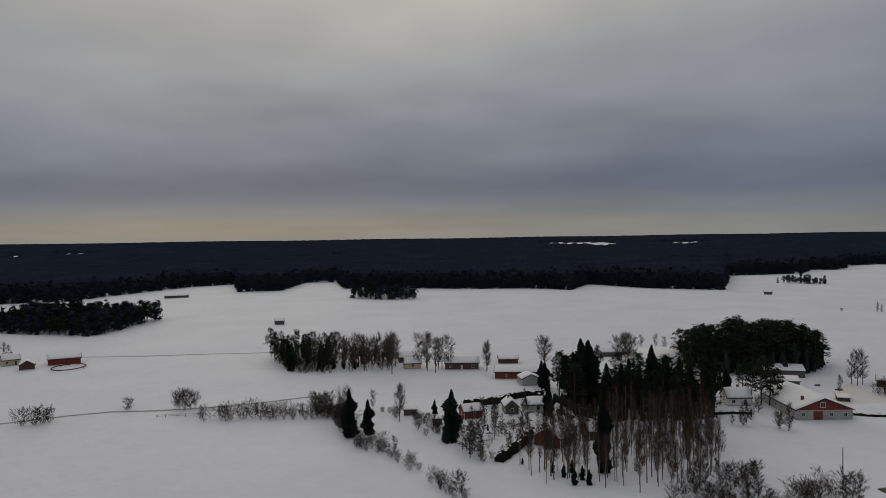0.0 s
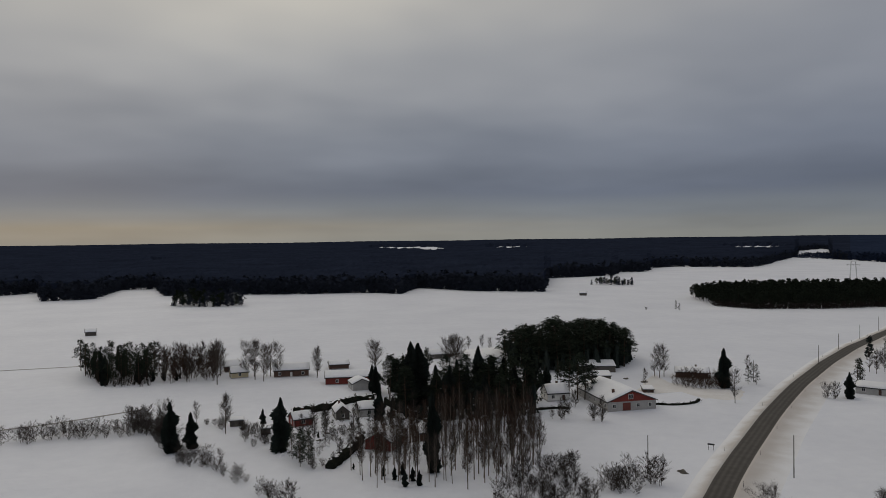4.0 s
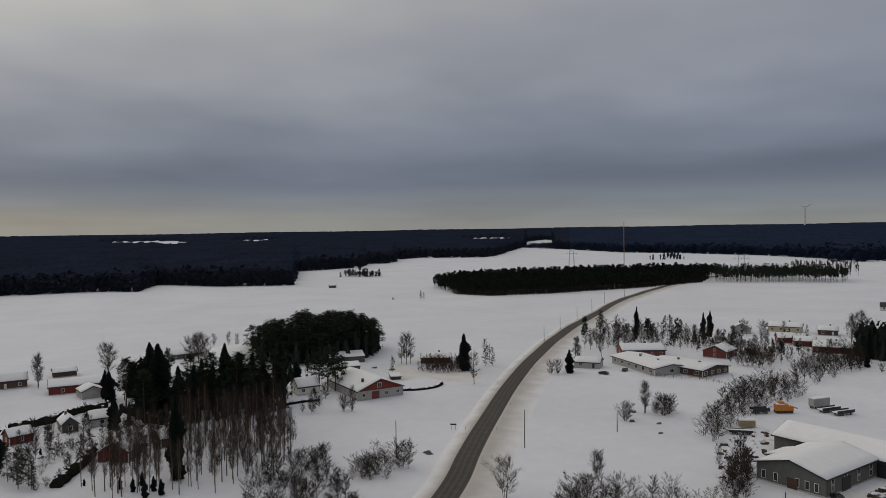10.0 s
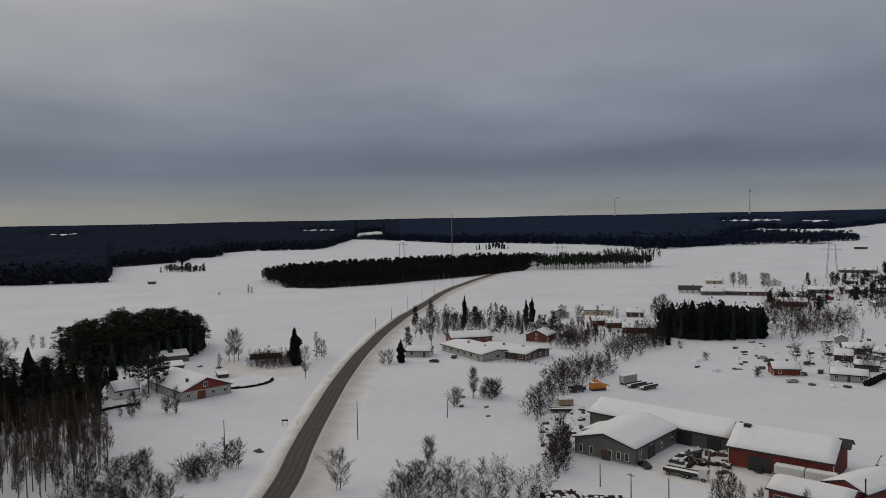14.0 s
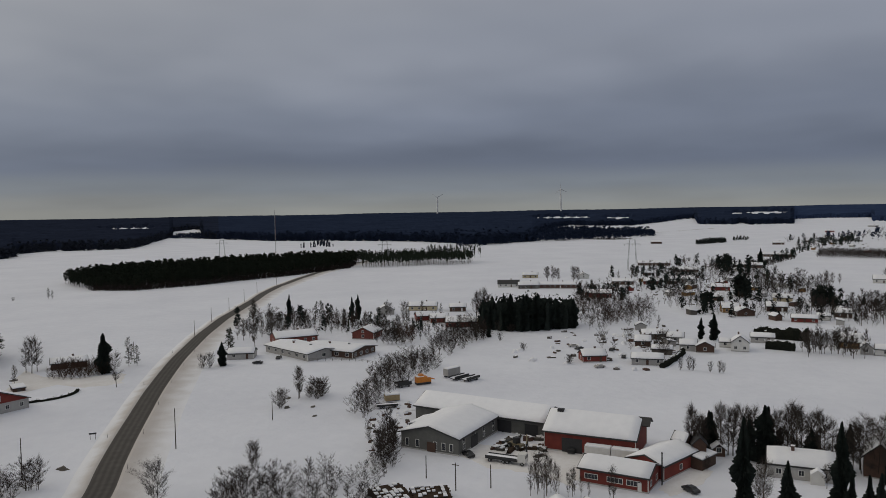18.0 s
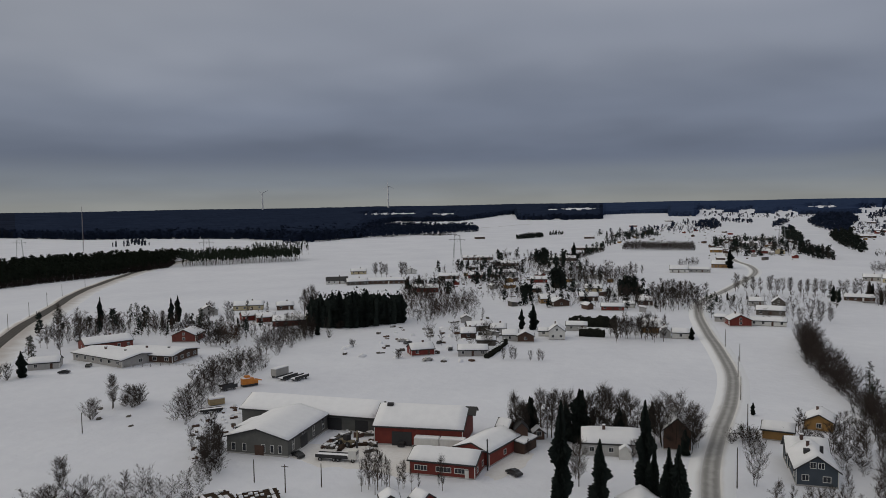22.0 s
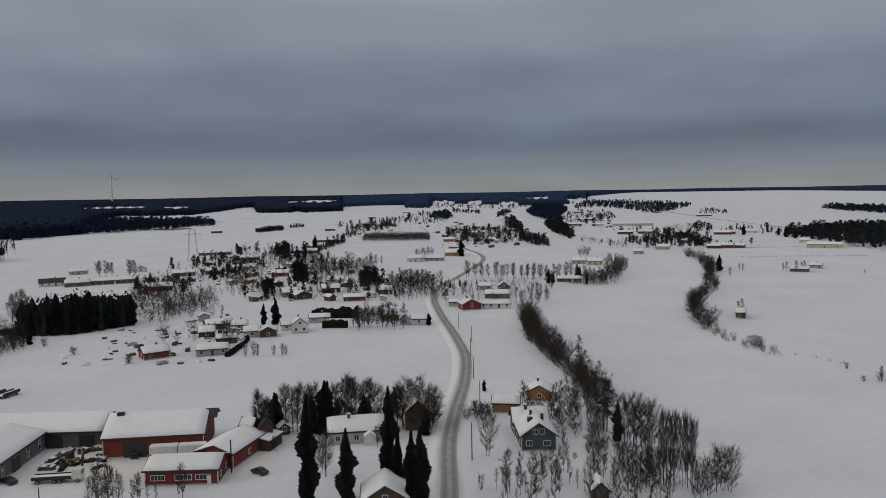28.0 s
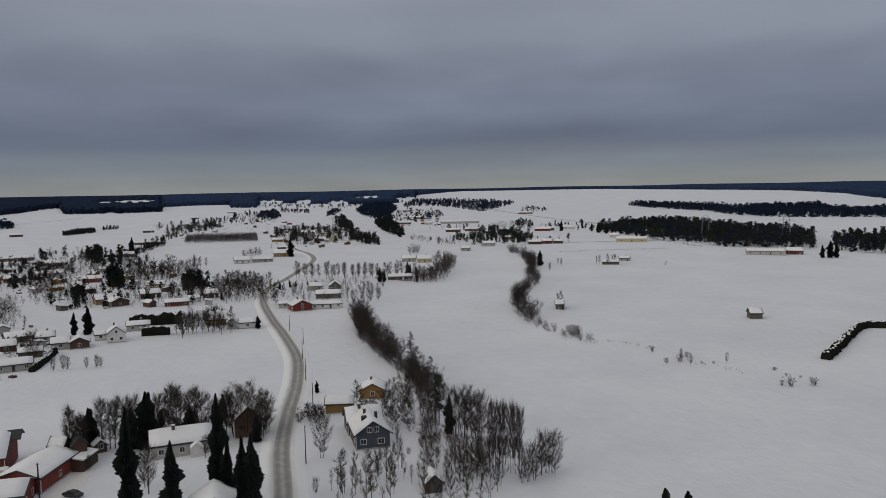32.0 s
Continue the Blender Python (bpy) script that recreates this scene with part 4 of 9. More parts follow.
def shed(name, label, x, y, rz, l, w, h0, h1, wall, category="shed", snow=0.3, group="", door=True):
    """A small building with a single-pitch roof, high side at +y."""
    s = anchor(name, x, y, rz)
    bm = bmesh.new()
    pr = [(-w / 2, -0.5), (w / 2, -0.5), (w / 2, h1), (-w / 2, h0)]
    A = [bm.verts.new((-l / 2, a, b)) for a, b in pr]
    B = [bm.verts.new((l / 2, a, b)) for a, b in pr]
    for i in range(4):
        j = (i + 1) % 4
        bm.faces.new((A[i], B[i], B[j], A[j]))
    bm.faces.new(A[::-1])
    bm.faces.new(B)
    part("wall", bm, wall, s)
    sl = (h1 - h0) / w
    rfs = []
    for nm, lift, th, mat, ins in (("roof", 0.02, 0.2, DARK, 0.0), ("snow_cover", 0.225, snow, ROOF_SNOW, 0.16)):
        bm = bmesh.new()
        o = 0.35 - ins
        pr = [(-w / 2 - o, h0 - o * sl + lift), (w / 2 + o, h1 + o * sl + lift), (w / 2 + o, h1 + o * sl + lift + th), (-w / 2 - o, h0 - o * sl + lift + th)]
        A = [bm.verts.new((-l / 2 - o, a, b)) for a, b in pr]
        B = [bm.verts.new((l / 2 + o, a, b)) for a, b in pr]
        for i in range(4):
            j = (i + 1) % 4
            bm.faces.new((A[i], B[i], B[j], A[j]))
        bm.faces.new(A[::-1])
        bm.faces.new(B)
        rfs.append(part(nm, bm, mat, rfs[0] if rfs else s))
    if door:
        bm = bmesh.new()
        box(bm, -0.6, 0.6, -w / 2 - 0.05, -w / 2 + 0.03, 0, min(2.1, h0 - 0.2))
        part("door", bm, WEATHERED, s)
    return tagged(s, label, category, group)


def pole(x, y, h=9.0, group="poles along the road", lean=0.0, arm=False):
    e = anchor("utility_pole", x, y, rng.uniform(0, 360))
    bm = bmesh.new()
    tube(bm, (0, 0, -0.5), (lean, 0, h), 0.15, 0.10, 7)
    part("shaft", bm, POLE, e)
    bm = bmesh.new()
    if arm:
        box(bm, -0.9, 0.9, -0.06, 0.06, h - 0.5, h - 0.36)
        part("crossarm", bm, POLE, e)
        bm = bmesh.new()
    tube(bm, (lean, 0, h), (lean, 0, h + 0.18), 0.12, 0.04, 6)
    part("cap", bm, STEEL, e)
    return tagged(e, "dark wooden utility pole standing in the snow", "utility pole", group)

def hedge(line, h, w, label, seed, snow=True):
    """A dense hedge along a line, with a ragged surface and snow on top."""
    q = random.Random(seed)
    pts = smooth_line(line, 1.6)
    e = anchor("hedge", *pts[0])
    ox, oy, oz = e.matrix_basis.translation
    d = np.gradient(pts, axis=0)
    d /= np.linalg.norm(d, axis=1)[:, None]
    prof = [(-0.5, 0), (-0.56, 0.45), (-0.42, 0.85), (0, 1.0), (0.42, 0.85), (0.56, 0.45), (0.5, 0)]
    V, Fc = [], []
    for i in range(len(pts)):
        hh = h * q.uniform(0.72, 1.12)
        for a, b in prof:
            o = a * w * q.uniform(0.65, 1.3)
            V.append((pts[i, 0] + d[i, 1] * o - ox, pts[i, 1] - d[i, 0] * o - oy, b * hh * q.uniform(0.92, 1.06) - 0.1))
    m = len(prof)
    for i in range(len(pts) - 1):
        for j in range(m - 1):
            Fc.append((i * m + j, (i + 1) * m + j, (i + 1) * m + j + 1, i * m + j + 1))
    Fc += [tuple(range(m)), tuple(range((len(pts) - 1) * m, len(pts) * m))[::-1]]
    n0 = len(V)
    for i in range(len(pts) * 14):
        p = pts[q.randrange(len(pts))]
        a, z = q.uniform(-0.6, 0.6) * w, h * q.uniform(0.15, 1.05)
        x, y = p[0] + q.uniform(-1, 1) - ox, p[1] + a * q.choice((-1, 1)) * 0.9 - oy
        k = len(V)
        V += [(x + q.uniform(-0.3, 0.3), y + q.uniform(-0.3, 0.3), z + q.uniform(-0.25, 0.3)) for _ in range(3)]
        Fc.append((k, k + 1, k + 2))
    raw("foliage", V, Fc, HEDGE, e)
    if snow:
        V, Fc = [], []
        for i in range(len(pts)):
            if q.random() < 0.25:
                continue
            for _ in range(2):
                k = len(V)
                cx, cy = pts[i, 0] - ox + q.uniform(-0.5, 0.5), pts[i, 1] - oy + q.uniform(-0.4, 0.4) * w
                r = q.uniform(0.3, 0.65)
                for j in range(6):
                    V.append((cx + r * math.cos(j * 1.047), cy + r * math.sin(j * 1.047), h * 0.93))
                V.append((cx, cy, h * 1.0 + 0.18))
                Fc += [(k + j, k + (j + 1) % 6, k + 6) for j in range(6)]
        raw("snow_cover", V, Fc, ROOF_SNOW, e, "patches of snow on top")
    return tagged(e, label, "hedge")


def wheel(parent, x, y, r, w):
    bm = bmesh.new()
    bmesh.ops.create_cone(bm, cap_ends=True, segments=14, radius1=r, radius2=r, depth=w, matrix=pose(x, y, r, 90, 0, 0))
    t = part("wheel", bm, RUBBER, parent)
    bm = bmesh.new()
    bmesh.ops.create_cone(bm, cap_ends=True, segments=10, radius1=r * 0.5, radius2=r * 0.5, depth=w + 0.03, matrix=pose(x, y, r, 90, 0, 0))
    part("rim", bm, STEEL, t)


def car(x, y, rz, label, paint, snow=False, l=4.4, group=""):
    e = anchor("car", x, y, rz)
    pr = [(-l / 2, 0.35), (-l / 2, 0.85), (-l * 0.42, 0.98), (-l * 0.33, 1.02), (-l * 0.2, 1.42), (l * 0.12, 1.45), (l * 0.26, 1.02), (l * 0.46, 0.88), (l / 2, 0.7), (l / 2, 0.35)]
    bm = bmesh.new()
    sides = []
    for s in (-1, 1):
        sides.append([bm.verts.new((a, s * (0.88 if b < 1.1 else 0.68), b)) for a, b in pr])
    n = len(pr)
    for i in range(n):
        j = (i + 1) % n
        bm.faces.new((sides[0][i], sides[0][j], sides[1][j], sides[1][i]))
    bm.faces.new(sides[0][::-1])
    bm.faces.new(sides[1])
    part("body", bm, paint, e)
    bm = bmesh.new()
    box(bm, -l * 0.24, l * 0.16, -0.79, 0.79, 1.06, 1.34)
    part("window", bm, GLASS, e)
    for a in (-l * 0.31, l * 0.31):
        for s in (-0.8, 0.8):
            wheel(e, a, s, 0.31, 0.2)
    if snow:
        bm = bmesh.new()
        box(bm, -l * 0.2, l * 0.12, -0.66, 0.66, 1.44, 1.62)
        bmesh.ops.bevel(bm, geom=bm.edges[:], offset=0.07, segments=1)
        part("snow_cover", bm, ROOF_SNOW, e)
    return tagged(e, label, "car", group)


def log_pile(x, y, rz, l, wide, rows, label, snow=True, mat=None):
    """Stacked logs lying along x, seen end on."""
    e = anchor("log_pile", x, y, rz)
    q = random.Random(int(x * 10 + y))
    n = int(wide / 0.42)
    for r in range(rows):
        for i in range(n - r):
            bm = bmesh.new()
            rad = q.uniform(0.16, 0.22)
            yy = -wide / 2 + 0.21 + i * 0.42 + r * 0.21
            zz = 0.2 + r * 0.36
            tube(bm, (-l / 2 + q.uniform(-0.3, 0.3), yy, zz), (l / 2 + q.uniform(-0.3, 0.3), yy, zz), rad, rad * 0.85, 6)
            part("log", bm, mat or BARK, e)
    if snow:
        w2 = wide / 2 - rows * 0.1
        zt = 0.2 + rows * 0.36
        for j in range(max(2, int(w2 * 2 / 0.8))):
            y0 = -w2 + j * 0.8
            for i in range(max(2, int(l / 1.1))):
                if q.random() < 0.5:
                    x0 = -l / 2 + i * 1.1
                    bm = bmesh.new()
                    box(bm, x0 + q.uniform(0, 0.25), x0 + 0.9, y0 + q.uniform(0, 0.15), y0 + 0.66, zt - 0.1, zt + q.uniform(0.08, 0.22))
                    part("snow_lump", bm, ROOF_SNOW, e)
    return tagged(e, label, "log pile", "log piles in the yard")


def container(x, y, rz, l, w, h, label, mat, name="box_trailer", wheels=True):
    e = anchor(name, x, y, rz)
    lift = 0.9 if wheels else 0.1
    bm = bmesh.new()
    box(bm, -l / 2, l / 2, -w / 2, w / 2, lift, lift + h)
    bmesh.ops.bevel(bm, geom=bm.edges[:], offset=0.06, segments=1)
    part("body", bm, mat, e)
    for k in range(int(l / 1.2)):
        bm = bmesh.new()
        xx = -l / 2 + 0.6 + k * 1.2
        box(bm, xx - 0.04, xx + 0.04, -w / 2 - 0.05, w / 2 + 0.05, lift + 0.1, lift + h - 0.1)
        part("rib", bm, mat, e)
    bm = bmesh.new()
    box(bm, -l / 2 + 0.05, l / 2 - 0.05, -w / 2 + 0.05, w / 2 - 0.05, lift + h - 0.02, lift + h + 0.28)
    bmesh.ops.bevel(bm, geom=[g for g in bm.edges if all(v.co.z > lift + h for v in g.verts)], offset=0.12, segments=2)
    part("snow_cover", bm, ROOF_SNOW, e)
    if wheels:
        for a in (-l * 0.36, -l * 0.24, l * 0.34):
            for s in (-w / 2 + 0.15, w / 2 - 0.15):
                wheel(e, a, s, 0.48, 0.28)
    return tagged(e, label, "trailer")


def flat_trailer(x, y, rz, l, w, label, name="flat_trailer", side=0.5):
    e = anchor(name, x, y, rz)
    bm = bmesh.new()
    box(bm, -l / 2, l / 2, -w / 2, w / 2, 0.75, 0.95)
    part("bed", bm, DARK, e)
    for s in (-1, 1):
        bm = bmesh.new()
        box(bm, -l / 2, l / 2, s * w / 2 - 0.06, s * w / 2 + 0.06, 0.95, 0.95 + side)
        part("side_board", bm, DARK, e)
    bm = bmesh.new()
    box(bm, -l / 2 + 0.05, l / 2 - 0.05, -w / 2 + 0.1, w / 2 - 0.1, 0.94, 1.28)
    bmesh.ops.bevel(bm, geom=bm.edges[:], offset=0.1, segments=1)
    part("snow_cover", bm, ROOF_SNOW, e)
    for a in (-l * 0.3, -l * 0.18, l * 0.3):
        for s in (-w / 2 + 0.15, w / 2 - 0.15):
            wheel(e, a, s, 0.42, 0.25)
    bm = bmesh.new()
    tube(bm, (l / 2, 0, 0.8), (l / 2 + 1.3, 0, 0.5), 0.07, 0.05, 5)
    part("drawbar", bm, DARK, e)
    return tagged(e, label, "trailer")


def lattice_pylon(x, y, rz, h, label):
    """Two-legged portal pylon with a crossarm and guys."""
    e = anchor("power_pylon", x, y, rz)
    r = 0.2
    for s in (-1, 1):
        for dx in (-0.6, 0.6):
            bm = bmesh.new()
            tube(bm, (s * 4.6 + dx, 0, -0.5), (s * 2.6 + dx * 0.5, 0, h), r, r * 0.8, 4)
            part("leg", bm, STEEL, e)
        bm = bmesh.new()
        n = 9
        for i in range(n):
            a, b = i / n, (i + 1) / n
            xa, xb = s * (4.6 - 2 * a), s * (4.6 - 2 * b)
            sg = 1 if i % 2 else -1
            tube(bm, (xa + sg * 0.6 * (1 - a / 2), 0, a * h), (xb - sg * 0.6 * (1 - b / 2), 0, b * h), 0.1, 0.1, 3)
        part("bracing", bm, STEEL, e)
    for z0, hw in ((h * 0.86, 8.5), (h * 0.99, 3.2)):
        bm = bmesh.new()
        tube(bm, (-hw, 0, z0), (hw, 0, z0), 0.18, 0.18, 4)
        tube(bm, (-hw, 0, z0), (0, 0, z0 + 0.9), 0.07, 0.07, 3)
        tube(bm, (hw, 0, z0), (0, 0, z0 + 0.9), 0.07, 0.07, 3)
        part("crossarm", bm, STEEL, e)
    for s in (-7.5, 0, 7.5):
        bm = bmesh.new()
        tube(bm, (s, 0, h * 0.86), (s, 0, h * 0.86 - 1.8), 0.09, 0.07, 5)
        part("insulator", bm, GLASS, e)
    return tagged(e, label, "power pylon", "pylons of the power line")


def turbine(x, y, hub, blade, face, spin):
    e = anchor("wind_turbine", x, y, face)
    bm = bmesh.new()
    tube(bm, (0, 0, -2), (0, 0, hub), 5.2, 3.6, 14)
    part("tower", bm, WINDGREY, e)
    bm = bmesh.new()
    box(bm, -2, 2, -5, 7, hub - 2, hub + 2)
    bmesh.ops.bevel(bm, geom=bm.edges[:], offset=0.8, segments=2)
    part("nacelle", bm, WINDGREY, e)
    bm = bmesh.new()
    bmesh.ops.create_uvsphere(bm, u_segments=10, v_segments=8, radius=2.4, matrix=Matrix.Translation((0, -6, hub)))
    part("rotor_hub", bm, WINDGREY, e)
    for k in range(3):
        a = radians(spin + 120 * k)
        bm = bmesh.new()
        c, s = math.cos(a), math.sin(a)
        pr = [(0, 2.0), (0.12, 3.8), (0.3, 3.2), (0.7, 2.2), (1.0, 0.8)]
        F1 = [bm.verts.new((c * p * blade - s * w * 0.6, -6.6, hub + s * p * blade + c * w * 0.6)) for p, w in pr]
        F2 = [bm.verts.new((c * p * blade + s * w * 0.4, -6.0, hub + s * p * blade - c * w * 0.4)) for p, w in pr]
        for i in range(len(pr) - 1):
            bm.faces.new((F1[i], F1[i + 1], F2[i + 1], F2[i]))
        ex = bmesh.ops.extrude_face_region(bm, geom=bm.faces[:])
        bmesh.ops.translate(bm, verts=[v for v in ex["geom"] if isinstance(v, bmesh.types.BMVert)], vec=(0, 0.7, 0))
        part("blade", bm, WINDGREY, e)
    return tagged(e, "white wind turbine beyond the distant forest", "wind turbine", "wind turbines on the horizon")


def mast(x, y, h, label):
    e = anchor("radio_mast", x, y)
    for k in range(3):
        a = k * 2.094
        bm = bmesh.new()
        tube(bm, (math.cos(a) * 0.7, math.sin(a) * 0.7, -0.5), (math.cos(a) * 0.5, math.sin(a) * 0.5, h), 0.14, 0.12, 4)
        part("leg", bm, BRICK_RED if k == 0 else STEEL, e)
    bm = bmesh.new()
    for i in range(int(h / 2.5)):
        for k in range(3):
            a, b = k * 2.094, (k + 1) * 2.094
            tube(bm, (math.cos(a) * 0.6, math.sin(a) * 0.6, i * 2.5), (math.cos(b) * 0.6, math.sin(b) * 0.6, i * 2.5 + 2.5), 0.05, 0.05, 3)
    part("bracing", bm, STEEL, e)
    return tagged(e, label, "radio mast")


def marker_post(x, y, h=1.5):
    e = anchor("marker_post", x, y, rng.uniform(0, 360))
    bm = bmesh.new()
    tube(bm, (0, 0, -0.3), (0.03, 0, h), 0.06, 0.05, 6)
    part("stake", bm, DARK, e)
    bm = bmesh.new()
    tube(bm, (0.03, 0, h - 0.3), (0.03, 0, h - 0.15), 0.065, 0.065, 6)
    part("reflector", bm, WHITE, e)
    return tagged(e, "thin dark marker post in the snow bank", "marker post", "marker posts along the road")


def snow_heap(x, y, rz, l, w, h, label, mat=None, rough=0.5):
    """A low mound of snow, a stone, or a pile of boards and scrap with snow on it."""
    q = random.Random(int(x * 3 + y * 5))
    bm = bmesh.new()
    if mat is None or "stone" in label:
        bmesh.ops.create_icosphere(bm, subdivisions=2, radius=1.0)
        for v in bm.verts:
            k = 1 + q.uniform(-rough, rough) * 0.45
            v.co = Vector((v.co.x * l / 2 * k, v.co.y * w / 2 * k, max(-0.3, v.co.z * h * k)))
        ob = part("snow_mound" if mat is None else "boulder", bm, mat or ROOF_SNOW)
        for p in ob.data.polygons:
            p.use_smooth = mat is None
        ob.matrix_basis = pose(x, y, gz1(x, y), 0, 0, rz)
        return tagged(ob, label, "mound")
    e = anchor("scrap_pile", x, y, rz)
    top = bmesh.new()
    for k in range(4 if math.hypot(x, y) < 320 else 2):
        bm = bmesh.new()
        a, b = q.uniform(-0.35, 0.35) * l, q.uniform(-0.35, 0.35) * w
        hh = h * q.uniform(0.35, 1.0) * (1 - 0.5 * (abs(a) / l + abs(b) / w))
        la, lb = l * q.uniform(0.16, 0.36), w * q.uniform(0.12, 0.3)
        turn = Matrix.Translation((a, b, 0)) @ Matrix.Rotation(q.uniform(-0.5, 0.5), 4, "Z") @ Matrix.Rotation(q.uniform(-0.18, 0.18), 4, "X")
        box(bm, -la, la, -lb, lb, -0.3, hh)
        bm.transform(turn)
        part("board", bm, mat, e)
        if k == 0:
            box(top, -la * 0.9, la * 0.9, -lb * 0.9, lb * 0.9, hh + 0.004, hh + 0.16)
            top.transform(turn)
    part("snow_cover", top, ROOF_SNOW, e)
    return tagged(e, label, "scrap pile")


def fence(line, h, gap, label, mat=None):
    """Posts and two rails along a line."""
    pts = smooth_line(line, gap)
    e = anchor("fence", *pts[0])
    ox, oy, oz = e.matrix_basis.translation
    zs = gz(pts[:, 0], pts[:, 1]) - oz
    for (x, y), z in zip(pts, zs):
        bm = bmesh.new()
        box(bm, x - ox - 0.06, x - ox + 0.06, y - oy - 0.06, y - oy + 0.06, z - 0.3, z + h)
        part("post", bm, mat or WEATHERED, e)
    for f in (0.5, 0.92):
        for i in range(len(pts) - 1):
            bm = bmesh.new()
            tube(bm, (pts[i, 0] - ox, pts[i, 1] - oy, zs[i] + h * f), (pts[i + 1, 0] - ox, pts[i + 1, 1] - oy, zs[i + 1] + h * f), 0.05, 0.05, 4)
            part("rail", bm, mat or WEATHERED, e)
    return tagged(e, label, "fence")

# ---- far woods ----
WEST_EDGE = [(-784, 628), (-470, 764), (-442, 765), (-392, 789), (-363, 895), (-335, 983), (-286, 1033), (-241, 890), (-193, 903), (-191, 1053),
             (-146, 1051), (-124, 922), (-32, 906), (54, 888), (119, 874), (141, 847), (179, 939), (233, 862), (303, 819), (404, 1069),
             (480, 1093), (520, 1097), (575, 1188), (630, 1188), (698, 1305), (766, 1340), (812, 1288), (876, 1252), (936, 1305), (1120, 1502),
             (1342, 1731), (1692, 2183), (1891, 2311), (1856, 2233), (1290, 1541), (1208, 1215), (1243, 1118), (1260, 1000)]
EAST_EDGE = [(1255, 874), (1183, 684), (1310, 632), (1719, 809), (2093, 954), (2413, 1030), (2372, 907), (2392, 801), (2730, 808), (2854, 815), (3069, 820), (3164, 790), (2515, 624), (2483, 508), (2603, 518), (2596, 498), (2467, 457), (2552, 346), (3032, 406), (3132, 296), (3154, 166), (2797, 144), (2767, 55), (3151, 51), (3170, -65), (2992, -186), (2897, -270), (2886, -452), (3025, -562), (2895, -471), (3716, -653), (4560, -1150), (4251, -1871), (3670, -2032), (3265, -2167), (2964, -2249), (2500, -2144), (2001, -1856), (1700, -1900)]
WOOD_EDGE = WEST_EDGE + EAST_EDGE
EDGE = []
for (xa, ya), (xb, yb) in zip(WOOD_EDGE, WOOD_EDGE[1:]):
    for k in range(16):
        x, y = xa + (xb - xa) * k / 16, ya + (yb - ya) * k / 16
        EDGE.append((math.atan2(x, y), math.hypot(x, y)))
EDGE.sort()

EDGE_A, EDGE_R = np.array([e[0] for e in EDGE]), np.array([e[1] for e in EDGE])
# far fields cut into the woods: centre azimuth, half width (degrees), from, to (metres)
CLEARINGS = [(9.8, 3.2, 3050, 3950), (11.9, 1.2, 2800, 3800), (17.8, 2.3, 2950, 3800), (35.2, 2.4, 2750, 3500), (66.5, 2.6, 3000, 3900), (70.5, 1.2, 2900, 3700),
             (-26.0, 1.5, 2650, 3450), (-29.5, 0.5, 2600, 3350), (-8.0, 0.8, 2050, 2500), (78.5, 0.5, 3250, 4150), (80.6, 1.8, 3300, 4300), (89.8, 1.1, 2863, 3750),
             (92.4, 0.8, 2877, 3669), (94.8, 0.9, 2615, 3462), (97.1, 1.3, 3145, 4087), (100.1, 1.4, 2849, 3803)]


def cleared(a, r):
    out = np.zeros(np.shape(r), bool)
    for c, hw, r0, r1 in CLEARINGS:
        d = np.clip(np.abs(np.degrees(a) - c) / hw, 0, 1)
        m, k = (r0 + r1) / 2, (r1 - r0) / 2 * (1 - d ** 3) * (0.75 + 0.25 * np.sin(np.degrees(a) * 9 + c))
        out |= (np.abs(r - m) < k) & (d < 1)
    return out


def far_places(a0, a1, depth, n, seed, first=0.0):
    q = np.random.RandomState(seed)
    a = np.radians(q.uniform(a0, a1, n))
    r = np.interp(a, EDGE_A, EDGE_R) + first + depth * q.uniform(0, 1, n) ** 2.4
    keep = ~cleared(a, r) & (r < 6200)
    return list(zip((r * np.sin(a))[keep], (r * np.cos(a))[keep]))


# edge trees carry the haze tint in their base colour, bluest to the south
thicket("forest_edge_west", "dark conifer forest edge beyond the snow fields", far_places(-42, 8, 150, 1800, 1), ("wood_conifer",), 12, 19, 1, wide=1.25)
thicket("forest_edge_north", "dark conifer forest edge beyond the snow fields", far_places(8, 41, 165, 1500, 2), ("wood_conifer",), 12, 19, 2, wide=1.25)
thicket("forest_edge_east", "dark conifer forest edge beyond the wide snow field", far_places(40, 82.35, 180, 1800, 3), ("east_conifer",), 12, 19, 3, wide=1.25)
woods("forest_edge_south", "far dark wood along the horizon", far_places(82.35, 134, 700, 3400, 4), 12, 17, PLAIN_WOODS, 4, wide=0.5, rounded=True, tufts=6)


